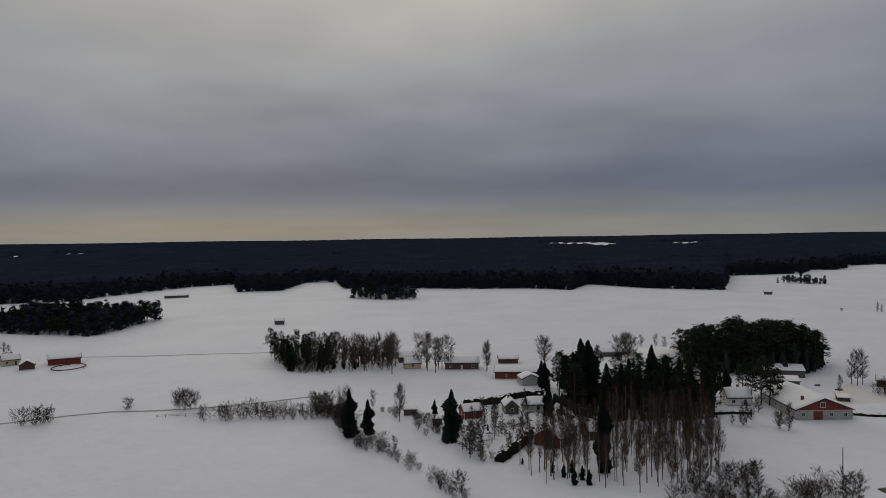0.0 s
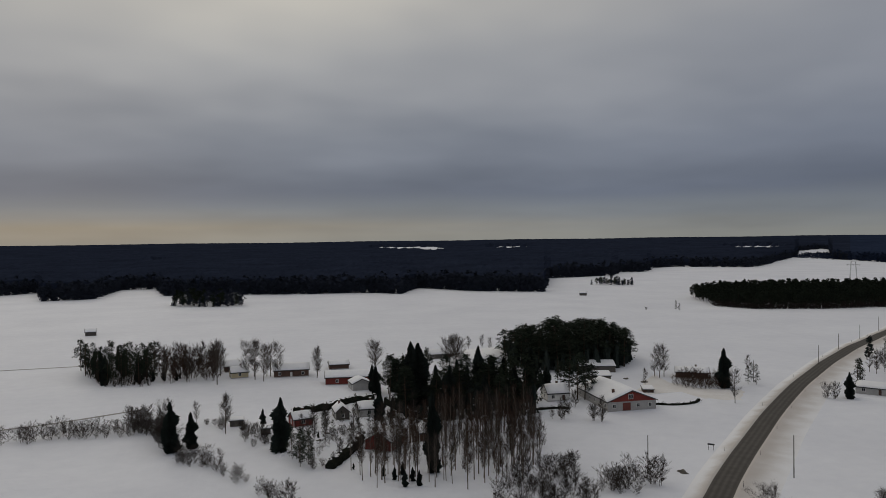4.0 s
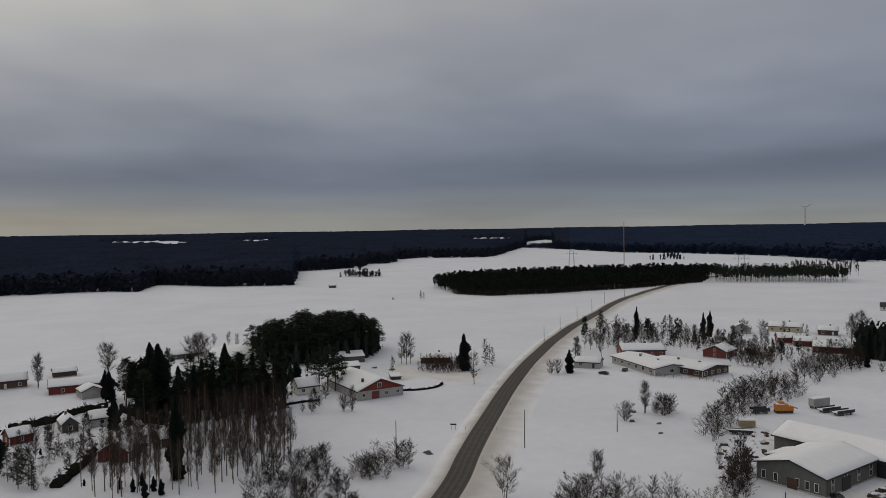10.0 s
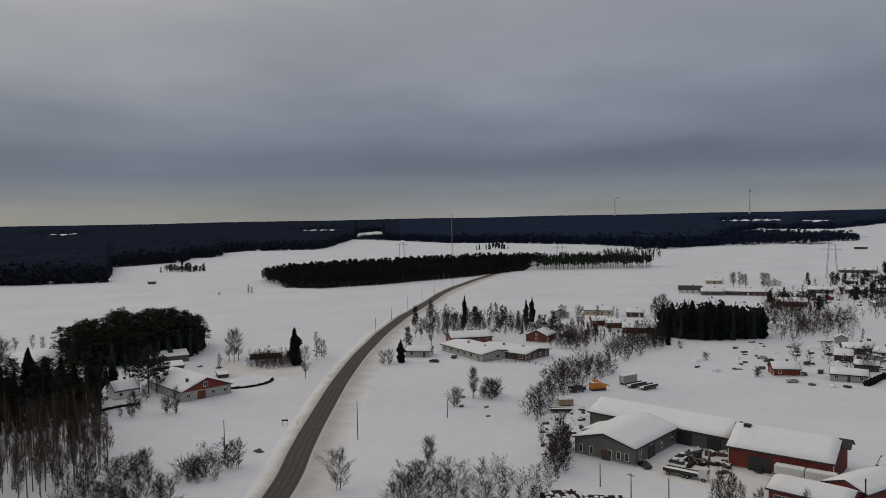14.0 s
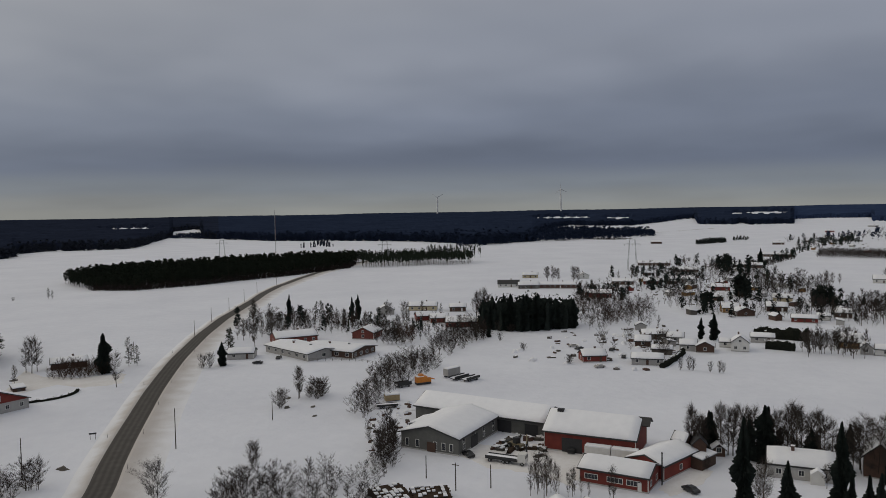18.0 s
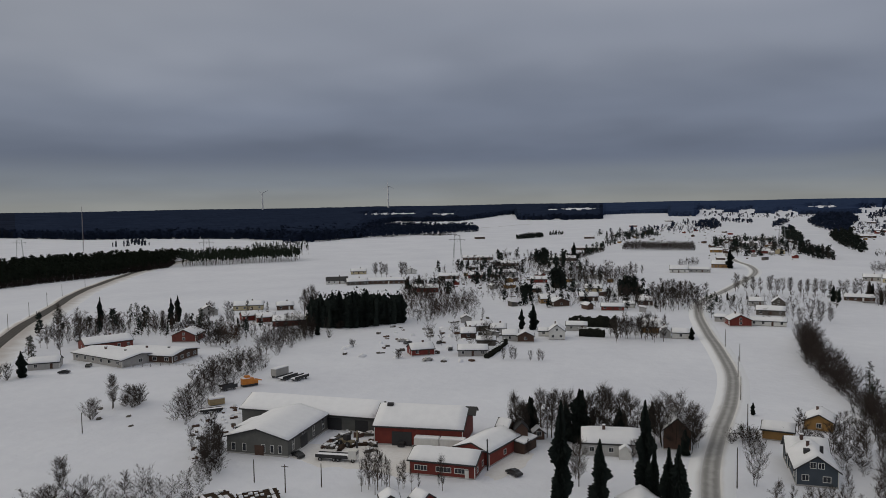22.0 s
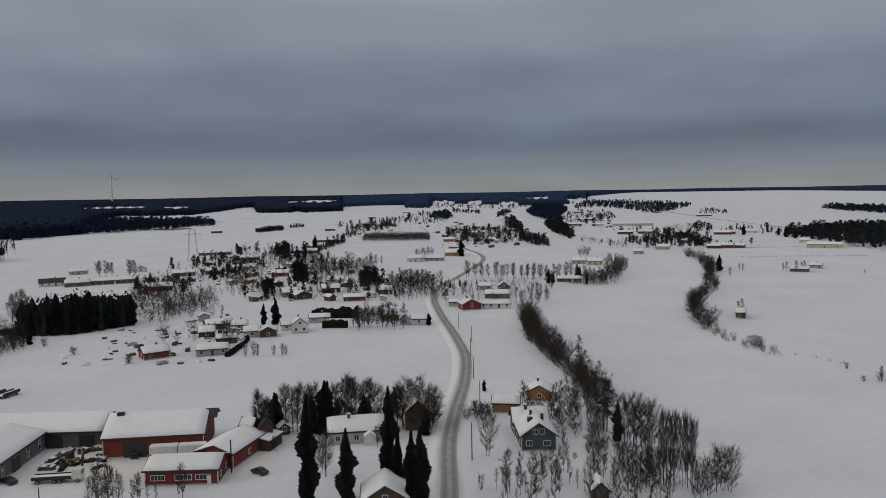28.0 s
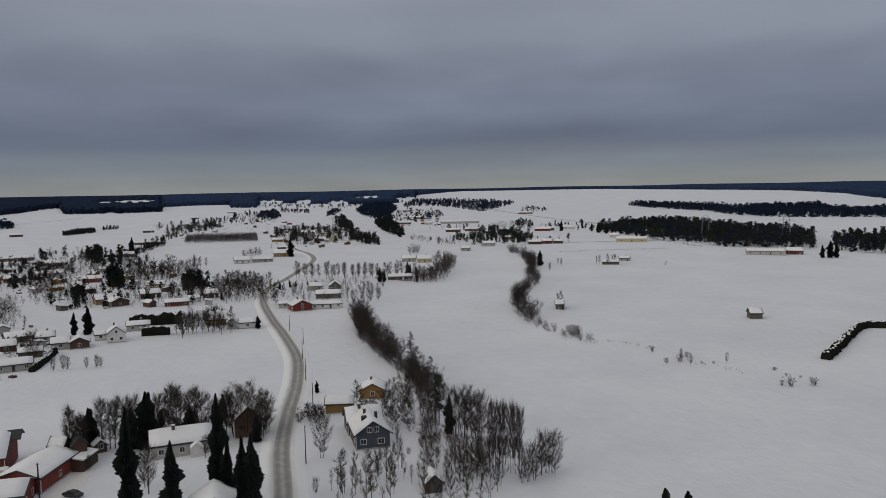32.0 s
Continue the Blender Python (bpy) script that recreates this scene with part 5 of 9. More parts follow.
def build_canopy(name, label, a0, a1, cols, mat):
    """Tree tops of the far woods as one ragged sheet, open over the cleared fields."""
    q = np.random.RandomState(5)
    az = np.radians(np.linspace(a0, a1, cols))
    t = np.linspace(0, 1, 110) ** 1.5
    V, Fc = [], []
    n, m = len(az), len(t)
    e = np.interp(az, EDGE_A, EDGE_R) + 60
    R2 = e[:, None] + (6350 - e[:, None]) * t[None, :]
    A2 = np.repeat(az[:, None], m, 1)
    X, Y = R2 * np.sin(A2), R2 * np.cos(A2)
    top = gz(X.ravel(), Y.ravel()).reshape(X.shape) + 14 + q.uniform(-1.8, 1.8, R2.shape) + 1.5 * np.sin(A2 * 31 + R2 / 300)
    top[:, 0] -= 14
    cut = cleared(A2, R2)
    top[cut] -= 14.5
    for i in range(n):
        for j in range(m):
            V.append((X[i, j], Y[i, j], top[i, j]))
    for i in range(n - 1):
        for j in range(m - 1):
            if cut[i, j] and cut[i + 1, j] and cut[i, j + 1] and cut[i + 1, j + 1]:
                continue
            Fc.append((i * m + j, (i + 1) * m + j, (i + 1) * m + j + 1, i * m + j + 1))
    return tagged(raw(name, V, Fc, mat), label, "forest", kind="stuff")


# three sheets, each with more haze-blue in its colour than the last
build_canopy("forest_canopy", "endless dark conifer forest with painted-in haze tint up to the horizon", -44, 41, 330, CANOPY)
build_canopy("east_forest_canopy", "conifer forest with painted-in blue haze beyond the wide field", 41, 82.35, 165, EAST_WOODS)
build_canopy("plain_forest_canopy", "forest with painted-in blue haze beyond the white plain up to the horizon", 82.35, 142, 300, PLAIN_WOODS)
thicket("forest_tip", "dark conifer forest tongue in the wide snow field", scatter([(1114, 686), (1153, 648), (1276, 626), (1356, 574), (1470, 528), (1582, 481), (1706, 524), (1800, 645), (1812, 722), (1794, 849), (1650, 925), (1580, 972)], 8.5, 6), ("east_conifer",), 11, 17, 6, wide=1.4)

thicket("bay_spit", "dark forest spit reaching into the snowy bay", scatter([(1295, 1702), (1273, 1613), (1262, 1498), (1611, 1911), (1516, 1906)], 7, 7), ("east_conifer",), 4.5, 7.5, 7, wide=1.9)
# the pine belt beside the road, islands of trees in the fields
BELT = [(409, 686), (386, 603), (401, 567), (448, 554), (508, 547), (577, 542), (661, 549), (717, 585), (784, 619), (740, 672), (628, 717), (493, 740)]
bp = scatter(BELT, 3.8, 11)
thicket("pine_belt", "dark pine belt beside the asphalt road", bp, ("pine_top",), 11, 15, 12, wide=1.1)
BELT_FRONT = [(383, 612), (384, 600), (399, 564), (448, 551), (508, 544), (577, 539), (661, 546), (712, 578), (700, 588), (655, 562), (577, 556), (508, 561), (450, 568), (412, 580), (400, 612)]
brush("pine_belt_undergrowth", "brown undergrowth along the edge of the pine belt", scatter(BELT_FRONT, 2.0, 311), 6, 10, TWIG, 312, 11, 0.3, 2.2)
stems("pine_belt_trunks", "bare brown trunks of the pine belt", bp, 6, 8, 0.17, BARK, 13)
BELT2 = [(672, 538), (717, 493), (762, 448), (807, 471), (784, 560), (728, 583)]
bp = scatter(BELT2, 3.8, 14)
woods("pine_belt_end", "thin end of the pine belt in the snow", bp, 11, 17, PINE, 15, stem=0.45, wide=0.16, rounded=True, tufts=22)
stems("pine_belt_end_trunks", "bare trunks at the thin end of the pine belt", bp, 7, 9, 0.15, BARK, 16)
ISLE_A = [(-336, 549), (-306, 524), (-273, 513), (-238, 504), (-227, 536), (-229, 566), (-225, 600), (-269, 611), (-325, 605)]
bp = scatter(ISLE_A, 3.6, 17)
thicket("field_island_west", "dark island of spruces in the snow field", bp, ("pine_top", "wood_conifer"), 11, 17, 18, wide=1.3)
thicket("field_island_north", "dark clump of spruces at the forest edge", scatter([(-94, 773), (-58, 753), (-27, 751), (-34, 800), (-94, 815)], 4.5, 19), ("pine_top", "wood_conifer"), 10, 16, 20, wide=1.3)
thicket("field_island_east", "dark clump of spruces in the snow field", scatter([(402, 913), (424, 885), (445, 880), (454, 905), (426, 930)], 4.2, 21), ("pine_top", "wood_conifer"), 6, 11, 22, wide=1.3)

# ---- west: farms, cottages and single trees ----
# west fields
tree("shrub", -148.3, 264.3, 6.3, wide=1.2)
tree("shrub", -144.4, 265.0, 5.5, wide=1.1)
tree("shrub", -142.7, 267.2, 6.5, wide=1.3)
tree("shrub", -141.4, 269.4, 4.7)
tree("shrub", -119.6, 284.8, 5.0, wide=1.1)
tree("shrub", -74.0, 271.1, 5.3)
tree("shrub", -79.3, 270.6, 4.9)
tree("shrub", -43.9, 270.2, 9.1)
tree("broad_tree", -102.4, 287.0, 7.0, wide=0.9)
tree("broad_tree", -98.4, 285.5, 8.0, wide=0.9)
tree("broad_tree", -95.3, 287.8, 7.0, wide=0.9)
tree("broad_tree", -35.9, 270.4, 11.1)
tree("pine", -223.6, 596.2, 14.6)
tree("birch", -26.8, 279.1, 7.9)
tree("birch", -16.3, 270.3, 11.6)
tree("birch", -24.5, 351.4, 19.1)
tree("birch", -12.8, 365.2, 17.2)
tree("birch", -8.2, 357.6, 18.1)
tree("birch", -4.3, 353.1, 16.9)
tree("birch", -1.3, 364.4, 15.3)
tree("birch", 2.0, 361.2, 16.7)
tree("birch", 19.8, 355.1, 14.2)
tree("shrub", -18.2, 270.3, 3.4)
tree("shrub", -10.2, 264.3, 3.4)
tree("shrub", -4.3, 248.9, 6.0)
tree("shrub", 3.4, 188.5, 5.9)
tree("shrub", 8.1, 269.0, 2.0)
tree("shrub", -8.9, 254.2, 4.4)
tree("spruce", -30.8, 242.3, 15.9, wide=1.2)
tree("spruce", -25.1, 245.1, 11.7, wide=1.2)
tree("spruce", -3.7, 264.1, 7.1, wide=1.3)
tree("spruce", 1.9, 235.0, 16.5, wide=1.2)
tree("bushy_pine", 7.7, 229.5, 7.8)
tree("bushy_pine", 9.3, 218.8, 9.3)
tree("bushy_pine", 6.9, 222.4, 7.4)
tree("bushy_pine", 10.3, 214.8, 5.7)
tree("young_spruce", 13.9, 247.7, 2.2)
house("field_barn", "old weathered hay barn alone in the snow field", -121.6, 559.4, 12, 7.0, 6.0, 2.6, 4.2, WEATHERED, category="barn", chimney=False, wins=(0, 0, 0, 0), trim=None, base=False)
house("barn", "red field barn beside an oval riding ring", -197.9, 393.5, 27, 15.3, 9.0, 3.2, 5.0, RED, category="barn", chimney=False, wins=(0, 0, 0, 0))
house("house", "pale cream farmhouse under snow at the field edge", -225.9, 392.8, 40, 8.2, 8.0, 3.0, 5.5, CREAM)
house("shed", "dark brown shed with snowy gable roof", -209.7, 379.5, 119, 7.0, 6.9, 2.4, 4.4, BROWN, category="shed", chimney=False, wins=(0, 0, 0, 0), trim=None)
house("barn", "low brown barn with snowy roof", -237.1, 398.3, 31, 6.7, 6.0, 2.4, 4.0, BROWN, category="barn", chimney=False, wins=(0, 0, 0, 0), trim=None)
house("barn", "red barn at the field edge", -243.1, 393.2, 32, 3.7, 6.0, 2.6, 4.4, RED, category="barn", chimney=False, wins=(0, 0, 0, 0))
tree("birch", -241.2, 399.0, 10.1)
tree("birch", -239.1, 403.6, 10.2)
tree("birch", -238.0, 408.2, 9.9)
tree("birch", -235.3, 408.6, 8.3)
house("house", "white farmhouse before the dark forest", -441.4, 777.2, 30, 13.6, 9.0, 3.0, 5.5, WHITE)
house("barn", "low grey barn at the forest edge", -287.5, 815.4, 19, 24.6, 8.0, 2.4, 4.0, WEATHERED, category="barn", chimney=False, wins=(0, 0, 0, 0), trim=None)
house("house", "cream wooden house under thick snow beside birches", -15.8, 367.4, 10, 7.8, 7.0, 2.6, 4.8, CREAM)
house("barn", "dark brown barn behind the cream house", -18.4, 385.1, 8, 9.9, 8.0, 2.8, 5.2, BROWN, category="barn", chimney=False, wins=(0, 0, 0, 0), trim=None)
house("barn", "long dark brown barn with snowy roof", 8.3, 365.1, -1, 16.0, 9.0, 3.2, 5.6, BROWN, category="barn", chimney=False, wins=(3, 0, 0, 0), trim=None)
house("barn", "long red barn with snow-covered roof", 33.1, 340.2, -6, 20.7, 9.0, 3.2, 5.3, RED, category="barn", chimney=False, wins=(2, 0, 0, 0))
house("garage", "low light grey garage with snowy gable roof", 36.3, 325.6, 96, 9.0, 8.2, 2.8, 4.6, LIGHTGREY, category="garage", chimney=False, wins=(1, 1, 0, 1))
house("shed", "low brown shed with snowy roof behind the red barn", 31.7, 378.5, 0, 9.5, 7.0, 2.2, 3.6, BROWN, category="shed", chimney=False, wins=(0, 0, 0, 0), trim=None)
shed("shed", "small weathered shed beside the ditch", -12.7, 271.7, 3, 4.5, 3.0, 2.0, 2.4, WEATHERED)
shed("shed", "small weathered shed in the snow", -2.8, 257.7, 1, 3.2, 3.0, 1.9, 2.3, WEATHERED)
# cottages among the pines
house("house", "grey wooden cottage with white windows under snow", 23.6, 274.3, 93, 9.0, 4.9, 2.9, 5.0, WEATHERED)
house("house", "pale grey cottage under thick snow", 33.6, 276.0, 1, 7.4, 7.0, 2.8, 4.8, LIGHTGREY)
house("cottage", "small red cottage with white trim in the snow", 9.0, 267.1, 16, 6.7, 6.0, 2.7, 4.6, RED, category="cottage")
house("house", "red wooden house behind bare birch trunks", 33.3, 231.5, 57, 10.0, 8.7, 3.0, 5.6, RED)
house("house", "brown wooden house among the birch trunks", 47.1, 238.5, 9, 6.1, 8.0, 2.8, 4.8, BROWN)
house("house", "white wooden house below the pine grove", 108.6, 282.2, -1, 8.6, 8.0, 3.0, 5.8, WHITE)
shed("shed", "long weathered open shed with snowy roof", 149.8, 334.4, -16, 16.6, 8.0, 2.8, 4.2, WEATHERED)
shed("shed", "grey weathered shed with snowy roof", 141.1, 311.5, -16, 8.7, 6.0, 2.6, 3.6, WEATHERED)
shed("shed", "low snow-covered garden shed on the farmyard", 150.1, 284.9, -18, 4.1, 5.0, 1.2, 1.7, BROWN)
house("house", "low brown house behind a brown thicket", 184.5, 308.5, -30, 14.0, 9.0, 2.6, 4.2, BROWN, wins=(1, 1, 0, 0))
house("house", "old grey house behind the dark pines", 89.1, 396.2, 2, 17.3, 8.0, 2.4, 4.4, WEATHERED)
tree("spruce", 40.6, 317.5, 11.6, wide=1.2)
tree("spruce", 42.3, 317.0, 10.5, wide=1.2)
tree("spruce", 36.8, 266.4, 10.3, wide=1.2)
tree("spruce", 51.7, 287.1, 24.8, wide=1.2)
tree("spruce", 55.2, 291.1, 20.5, wide=1.2)
tree("spruce", 50.1, 314.8, 13.9, wide=1.2)
tree("spruce", 53.0, 311.6, 16.1, wide=1.2)
tree("spruce", 42.4, 202.5, 22.6, wide=0.75)
tree("spruce", 184.0, 282.8, 16.9, wide=1.38)
tree("spruce", 109.4, 293.6, 11.5, wide=1.2)
tree("spruce", 111.3, 305.3, 7.1, wide=1.2)
tree("pine", 46.4, 310.0, 15.3)
tree("pine", 50.5, 307.7, 13.8)
tree("pine", 62.6, 310.9, 18.0)
tree("pine", 97.9, 281.2, 10.9)
tree("pine", 105.8, 295.1, 10.3)
tree("pine", 122.2, 314.1, 9.8)
tree("pine", 121.9, 300.7, 11.8)
tree("pine", 120.7, 288.7, 10.3)
tree("bushy_pine", 16.4, 256.9, 5.7)
tree("bushy_pine", 29.2, 278.9, 7.2)
tree("bushy_pine", 200.8, 285.0, 8.5)
tree("bushy_pine", 204.6, 293.9, 7.7)
tree("bushy_pine", 198.0, 286.6, 7.5)
tree("birch", 20.3, 359.5, 14.2)
tree("birch", 47.4, 358.2, 16.1, wide=1.3)
tree("birch", 89.6, 373.6, 15.3)
tree("birch", 169.0, 313.9, 13.6)
tree("birch", 169.5, 310.5, 15.5)
tree("birch", 172.6, 312.0, 14.1)
tree("birch", 171.6, 256.5, 13.3)
tree("birch", 216.4, 313.0, 8.1)
tree("birch", 155.9, 298.1, 7.3)
tree("broad_tree", 99.6, 250.7, 8.0)
tree("broad_tree", 109.3, 246.4, 6.0)
tree("broad_tree", 87.0, 374.6, 14.4)
tree("broad_tree", 93.0, 375.9, 13.4)
tree("birch", 112.0, 245.2, 9.0)
tree("birch", 95.1, 179.3, 6.5)
tree("shrub", 95.7, 179.0, 7.7)
tree("shrub", 80.7, 197.0, 4.9)
tree("shrub", 77.6, 195.4, 4.8)
tree("shrub", 85.3, 177.6, 6.1)
tree("shrub", 87.6, 177.5, 5.3)
tree("shrub", 83.4, 176.9, 4.5)
tree("shrub", 104.6, 257.9, 4.1)
tree("young_spruce", 28.7, 202.7, 3.1)
tree("young_spruce", 31.1, 199.1, 3.6)
tree("young_spruce", 33.9, 202.3, 3.9)
tree("young_spruce", 32.8, 192.8, 4.5)
tree("young_spruce", 35.6, 196.8, 3.9)
tree("young_spruce", 36.6, 192.7, 4.2)
tree("young_spruce", 21.4, 210.8, 1.9)
# beside the road
house("garage", "low pale grey building with snowy roof", 234.1, 256.7, -52, 11.5, 9.0, 2.6, 4.2, LIGHTGREY, category="garage", chimney=False)
tree("shrub", 210.2, 254.5, 6.2, wide=0.8)
tree("shrub", 211.9, 252.2, 6.7, wide=0.8)
tree("shrub", 198.7, 180.4, 6.0, wide=1.1)
tree("shrub", 201.4, 179.4, 4.4)
tree("shrub", 198.3, 183.7, 3.0)
tree("spruce", 217.7, 250.5, 9.6, wide=1.3)
tree("bushy_pine", 250.3, 282.1, 9.2)
tree("bushy_pine", 319.6, 338.2, 8.3)
tree("bushy_pine", 312.9, 335.9, 5.9)
tree("bushy_pine", 343.7, 299.9, 8.2)
tree("bushy_pine", 339.1, 307.6, 8.2)
tree("bushy_pine", 336.9, 298.3, 6.5)
tree("bushy_pine", 315.7, 241.9, 10.6)
tree("bushy_pine", 314.7, 243.6, 9.2)
tree("bushy_pine", 343.7, 295.6, 6.8)
tree("birch", 192.7, 183.2, 11.0)
tree("birch", 257.0, 272.7, 12.7)
tree("birch", 267.3, 291.6, 11.3)
tree("birch", 268.0, 296.6, 9.5)
tree("birch", 281.6, 286.0, 13.0)
tree("birch", 332.8, 339.7, 8.5)
tree("birch", 327.6, 305.0, 8.0)
tree("birch", 316.2, 303.0, 8.5)
tree("birch", 337.6, 268.2, 7.8)
tree("birch", 289.7, 290.0, 11.2)
tree("birch", 291.9, 286.8, 10.3)
tree("birch", 350.0, 312.0, 8.4)
tree("birch", 339.4, 285.7, 8.0)
tree("broad_tree", 182.4, 181.5, 6.1)
tree("broad_tree", 110.9, 267.4, 7.0)
tree("broad_tree", 105.2, 144.8, 10.2, wide=1.1)
tree("broad_tree", 133.5, 143.2, 7.0)
tree("bushy_pine", 5.0, 225.2, 9.4)
tree("bushy_pine", 7.0, 217.3, 10.1)
tree("bushy_pine", 9.9, 214.9, 8.0)
tree("bushy_pine", 8.3, 222.0, 8.5)
tree("pine", 43.4, 287.6, 19.0, wide=1.3)
tree("pine", 46.6, 286.5, 17.5, wide=1.3)
tree("pine", 49.9, 288.4, 18.7, wide=1.3)
tree("pine", 53.8, 294.3, 18.9, wide=1.3)
tree("pine", 49.2, 312.5, 13.7, wide=1.3)
tree("spruce", 52.3, 274.9, 25.8, wide=1.6)
tree("spruce", 36.1, 267.0, 9.9, wide=1.3)
tree("spruce", 41.0, 309.6, 12.0, wide=1.5)
tree("pine", 92.4, 268.5, 15.6, wide=1.2)
tree("pine", 93.7, 264.9, 15.7, wide=1.2)
tree("pine", 115.7, 285.0, 14.6, wide=1.3)
tree("pine", 116.6, 278.6, 17.0, wide=1.4)
tree("pine", 119.2, 277.4, 15.5, wide=1.3)
tree("pine", 114.7, 291.5, 12.6, wide=1.2)
tree("pine", 123.6, 281.0, 13.0, wide=1.3)
tree("pine", 125.0, 292.7, 13.9, wide=1.3)
tree("broad_tree", 91.8, 381.1, 14.1)
tree("broad_tree", -9.1, 248.8, 6.3)
tree("broad_tree", 49.8, 383.0, 12.4)
tree("broad_tree", 98.4, 249.5, 5.4)
tree("broad_tree", 108.7, 246.3, 6.0)
tree("broad_tree", 110.8, 243.4, 5.2)
tree("broad_tree", 96.1, 252.4, 3.6)
tree("broad_tree", 96.8, 177.3, 7.0)
tree("birch", -15.8, 261.1, 13.2)
tree("birch", -15.0, 220.8, 6.1)
tree("birch", 2.9, 196.0, 3.7)
tree("birch", 108.9, 418.3, 7.8)
tree("birch", 117.2, 419.2, 8.1)
tree("birch", 119.1, 409.3, 8.0)
tree("shrub", -2.9, 244.0, 3.5)
tree("shrub", -6.4, 241.5, 2.6)
tree("shrub", 0.0, 236.8, 3.5)
tree("shrub", 18.1, 276.8, 2.0)
tree("shrub", 18.7, 241.7, 4.5)
tree("shrub", 22.0, 247.8, 3.7)
tree("shrub", 10.6, 213.6, 2.4)
tree("shrub", 13.1, 215.7, 2.4)
tree("shrub", -20.1, 273.8, 2.3)
tree("shrub", -23.2, 276.1, 2.0)
tree("bushy_pine", 16.6, 259.3, 6.6)
tree("bushy_pine", 18.8, 248.9, 5.1)
tree("bushy_pine", 23.2, 265.9, 4.3)
tree("bushy_pine", 27.5, 254.2, 4.3)
tree("bushy_pine", 32.4, 262.8, 5.0)
tree("bushy_pine", 22.6, 231.5, 4.5)
tree("bushy_pine", 43.3, 275.4, 7.1)
tree("birch", 10.4, 243.2, 7.9)
tree("birch", 18.6, 221.8, 6.6)
tree("birch", 29.6, 230.4, 6.9)
tree("birch", 31.4, 220.5, 7.5)
tree("birch", 37.6, 227.6, 7.7)
tree("broad_tree", -97.7, 282.8, 8.7)
tree("broad_tree", -100.2, 284.6, 7.1)
tree("broad_tree", -95.6, 283.7, 7.7)
tree("broad_tree", -42.4, 273.3, 8.4)
tree("broad_tree", -44.4, 273.4, 7.6)
tree("broad_tree", -46.2, 271.8, 7.2)
tree("birch", -24.2, 371.3, 17.0)
tree("birch", -8.8, 366.3, 17.4)
tree("birch", -3.0, 365.5, 15.3)
tree("shrub", -22.7, 275.4, 2.0)
tree("shrub", -17.3, 266.6, 3.3)
tree("shrub", -10.4, 263.5, 2.9)
tree("shrub", -6.6, 257.6, 3.8)
tree("shrub", -2.0, 244.1, 3.6)


# ---- village ----
# lane houses
house("house", "tall dark brown wooden house behind spruces", 207.8, 8.5, 2, 13.0, 6.8, 5.2, 8.2, BROWN, chimney=False, wins=(2, 2, 0, 0), trim=None)
house("outbuilding", "low yellow outbuilding with snowy roof beside the lane", 220.3, -17.2, -98, 7.8, 7.0, 2.7, 4.1, YELLOW, category="outbuilding", chimney=False, wins=(0, 0, 0, 0))
house("house", "yellow-brown wooden house beside the frozen river", 233.7, -28.9, -11, 9.0, 7.4, 2.7, 4.6, YELLOW)
house("playhouse", "tiny brown playhouse with snowy roof", 201.1, 44.8, 23, 3.0, 3.0, 1.8, 3.0, BROWN, category="playhouse", chimney=False, wins=(0, 0, 1, 0), trim=None, base=False, door=False)
house("shed", "small grey shed with snowy gable roof among trees", 155.6, -31.4, -1, 5.0, 3.5, 2.2, 3.8, WEATHERED, category="shed", chimney=False, wins=(0, 0, 0, 0), trim=None, base=False)
tree("spruce", 152.4, 29.2, 24.5, wide=0.72)
tree("spruce", 155.1, 21.6, 16.0, wide=0.95)
tree("spruce", 164.8, 13.3, 22.4, wide=0.75)
tree("spruce", 151.2, 7.8, 17.0, wide=0.85)
tree("spruce", 151.2, 5.9, 17.6, wide=0.82)
tree("spruce", 158.9, 11.1, 14.0, wide=0.8)
tree("spruce", 241.4, -11.7, 4.0, wide=1.46)
tree("spruce", 203.0, 46.9, 10.7, wide=1.2)
tree("spruce", 201.5, 33.5, 14.6, wide=1.2)
tree("spruce", 203.5, 23.2, 9.9, wide=1.2)
tree("young_spruce", 197.4, 6.2, 6.9)
tree("birch", 197.9, 50.4, 13.2)
tree("birch", 197.0, 48.2, 11.5)
tree("birch", 201.1, 44.2, 13.5)
tree("birch", 202.2, 42.5, 12.5)
tree("birch", 203.3, 39.5, 13.3)
tree("birch", 202.4, 36.0, 13.7)
tree("birch", 203.5, 30.5, 13.4)
tree("birch", 204.5, 27.9, 15.3)
tree("birch", 203.5, 25.3, 13.7)
tree("birch", 203.5, 21.4, 14.3)
tree("birch", 204.5, 20.2, 13.1)
tree("birch", 168.9, 28.3, 10.8)
tree("birch", 207.5, 18.7, 11.1)
tree("birch", 204.9, 15.7, 10.2)
tree("birch", 188.7, 18.2, 5.9)
tree("birch", 199.0, 48.3, 10.2)
tree("birch", 202.2, 41.3, 12.5)
tree("birch", 201.4, 37.3, 12.7)
tree("birch", 202.5, 31.9, 12.5)
tree("birch", 203.5, 29.2, 12.8)
tree("birch", 203.5, 26.5, 14.0)
tree("birch", 203.5, 23.2, 12.2)
tree("birch", 204.9, 14.2, 11.8)
tree("birch", 206.4, 12.8, 11.4)
tree("broad_tree", 202.3, 8.8, 14.7, wide=1.2)
tree("broad_tree", 199.7, 5.1, 13.0)
tree("broad_tree", 203.4, 11.9, 12.9)
tree("broad_tree", 188.0, 44.5, 3.7)
tree("pine", 198.5, -42.3, 13.5)
tree("birch", 155.3, 74.1, 9.3, wide=0.9)
tree("birch", 155.5, 72.2, 9.0, wide=0.9)
tree("birch", 156.1, 66.2, 6.7, wide=0.8)
tree("birch", 157.4, 57.1, 8.4, wide=0.8)
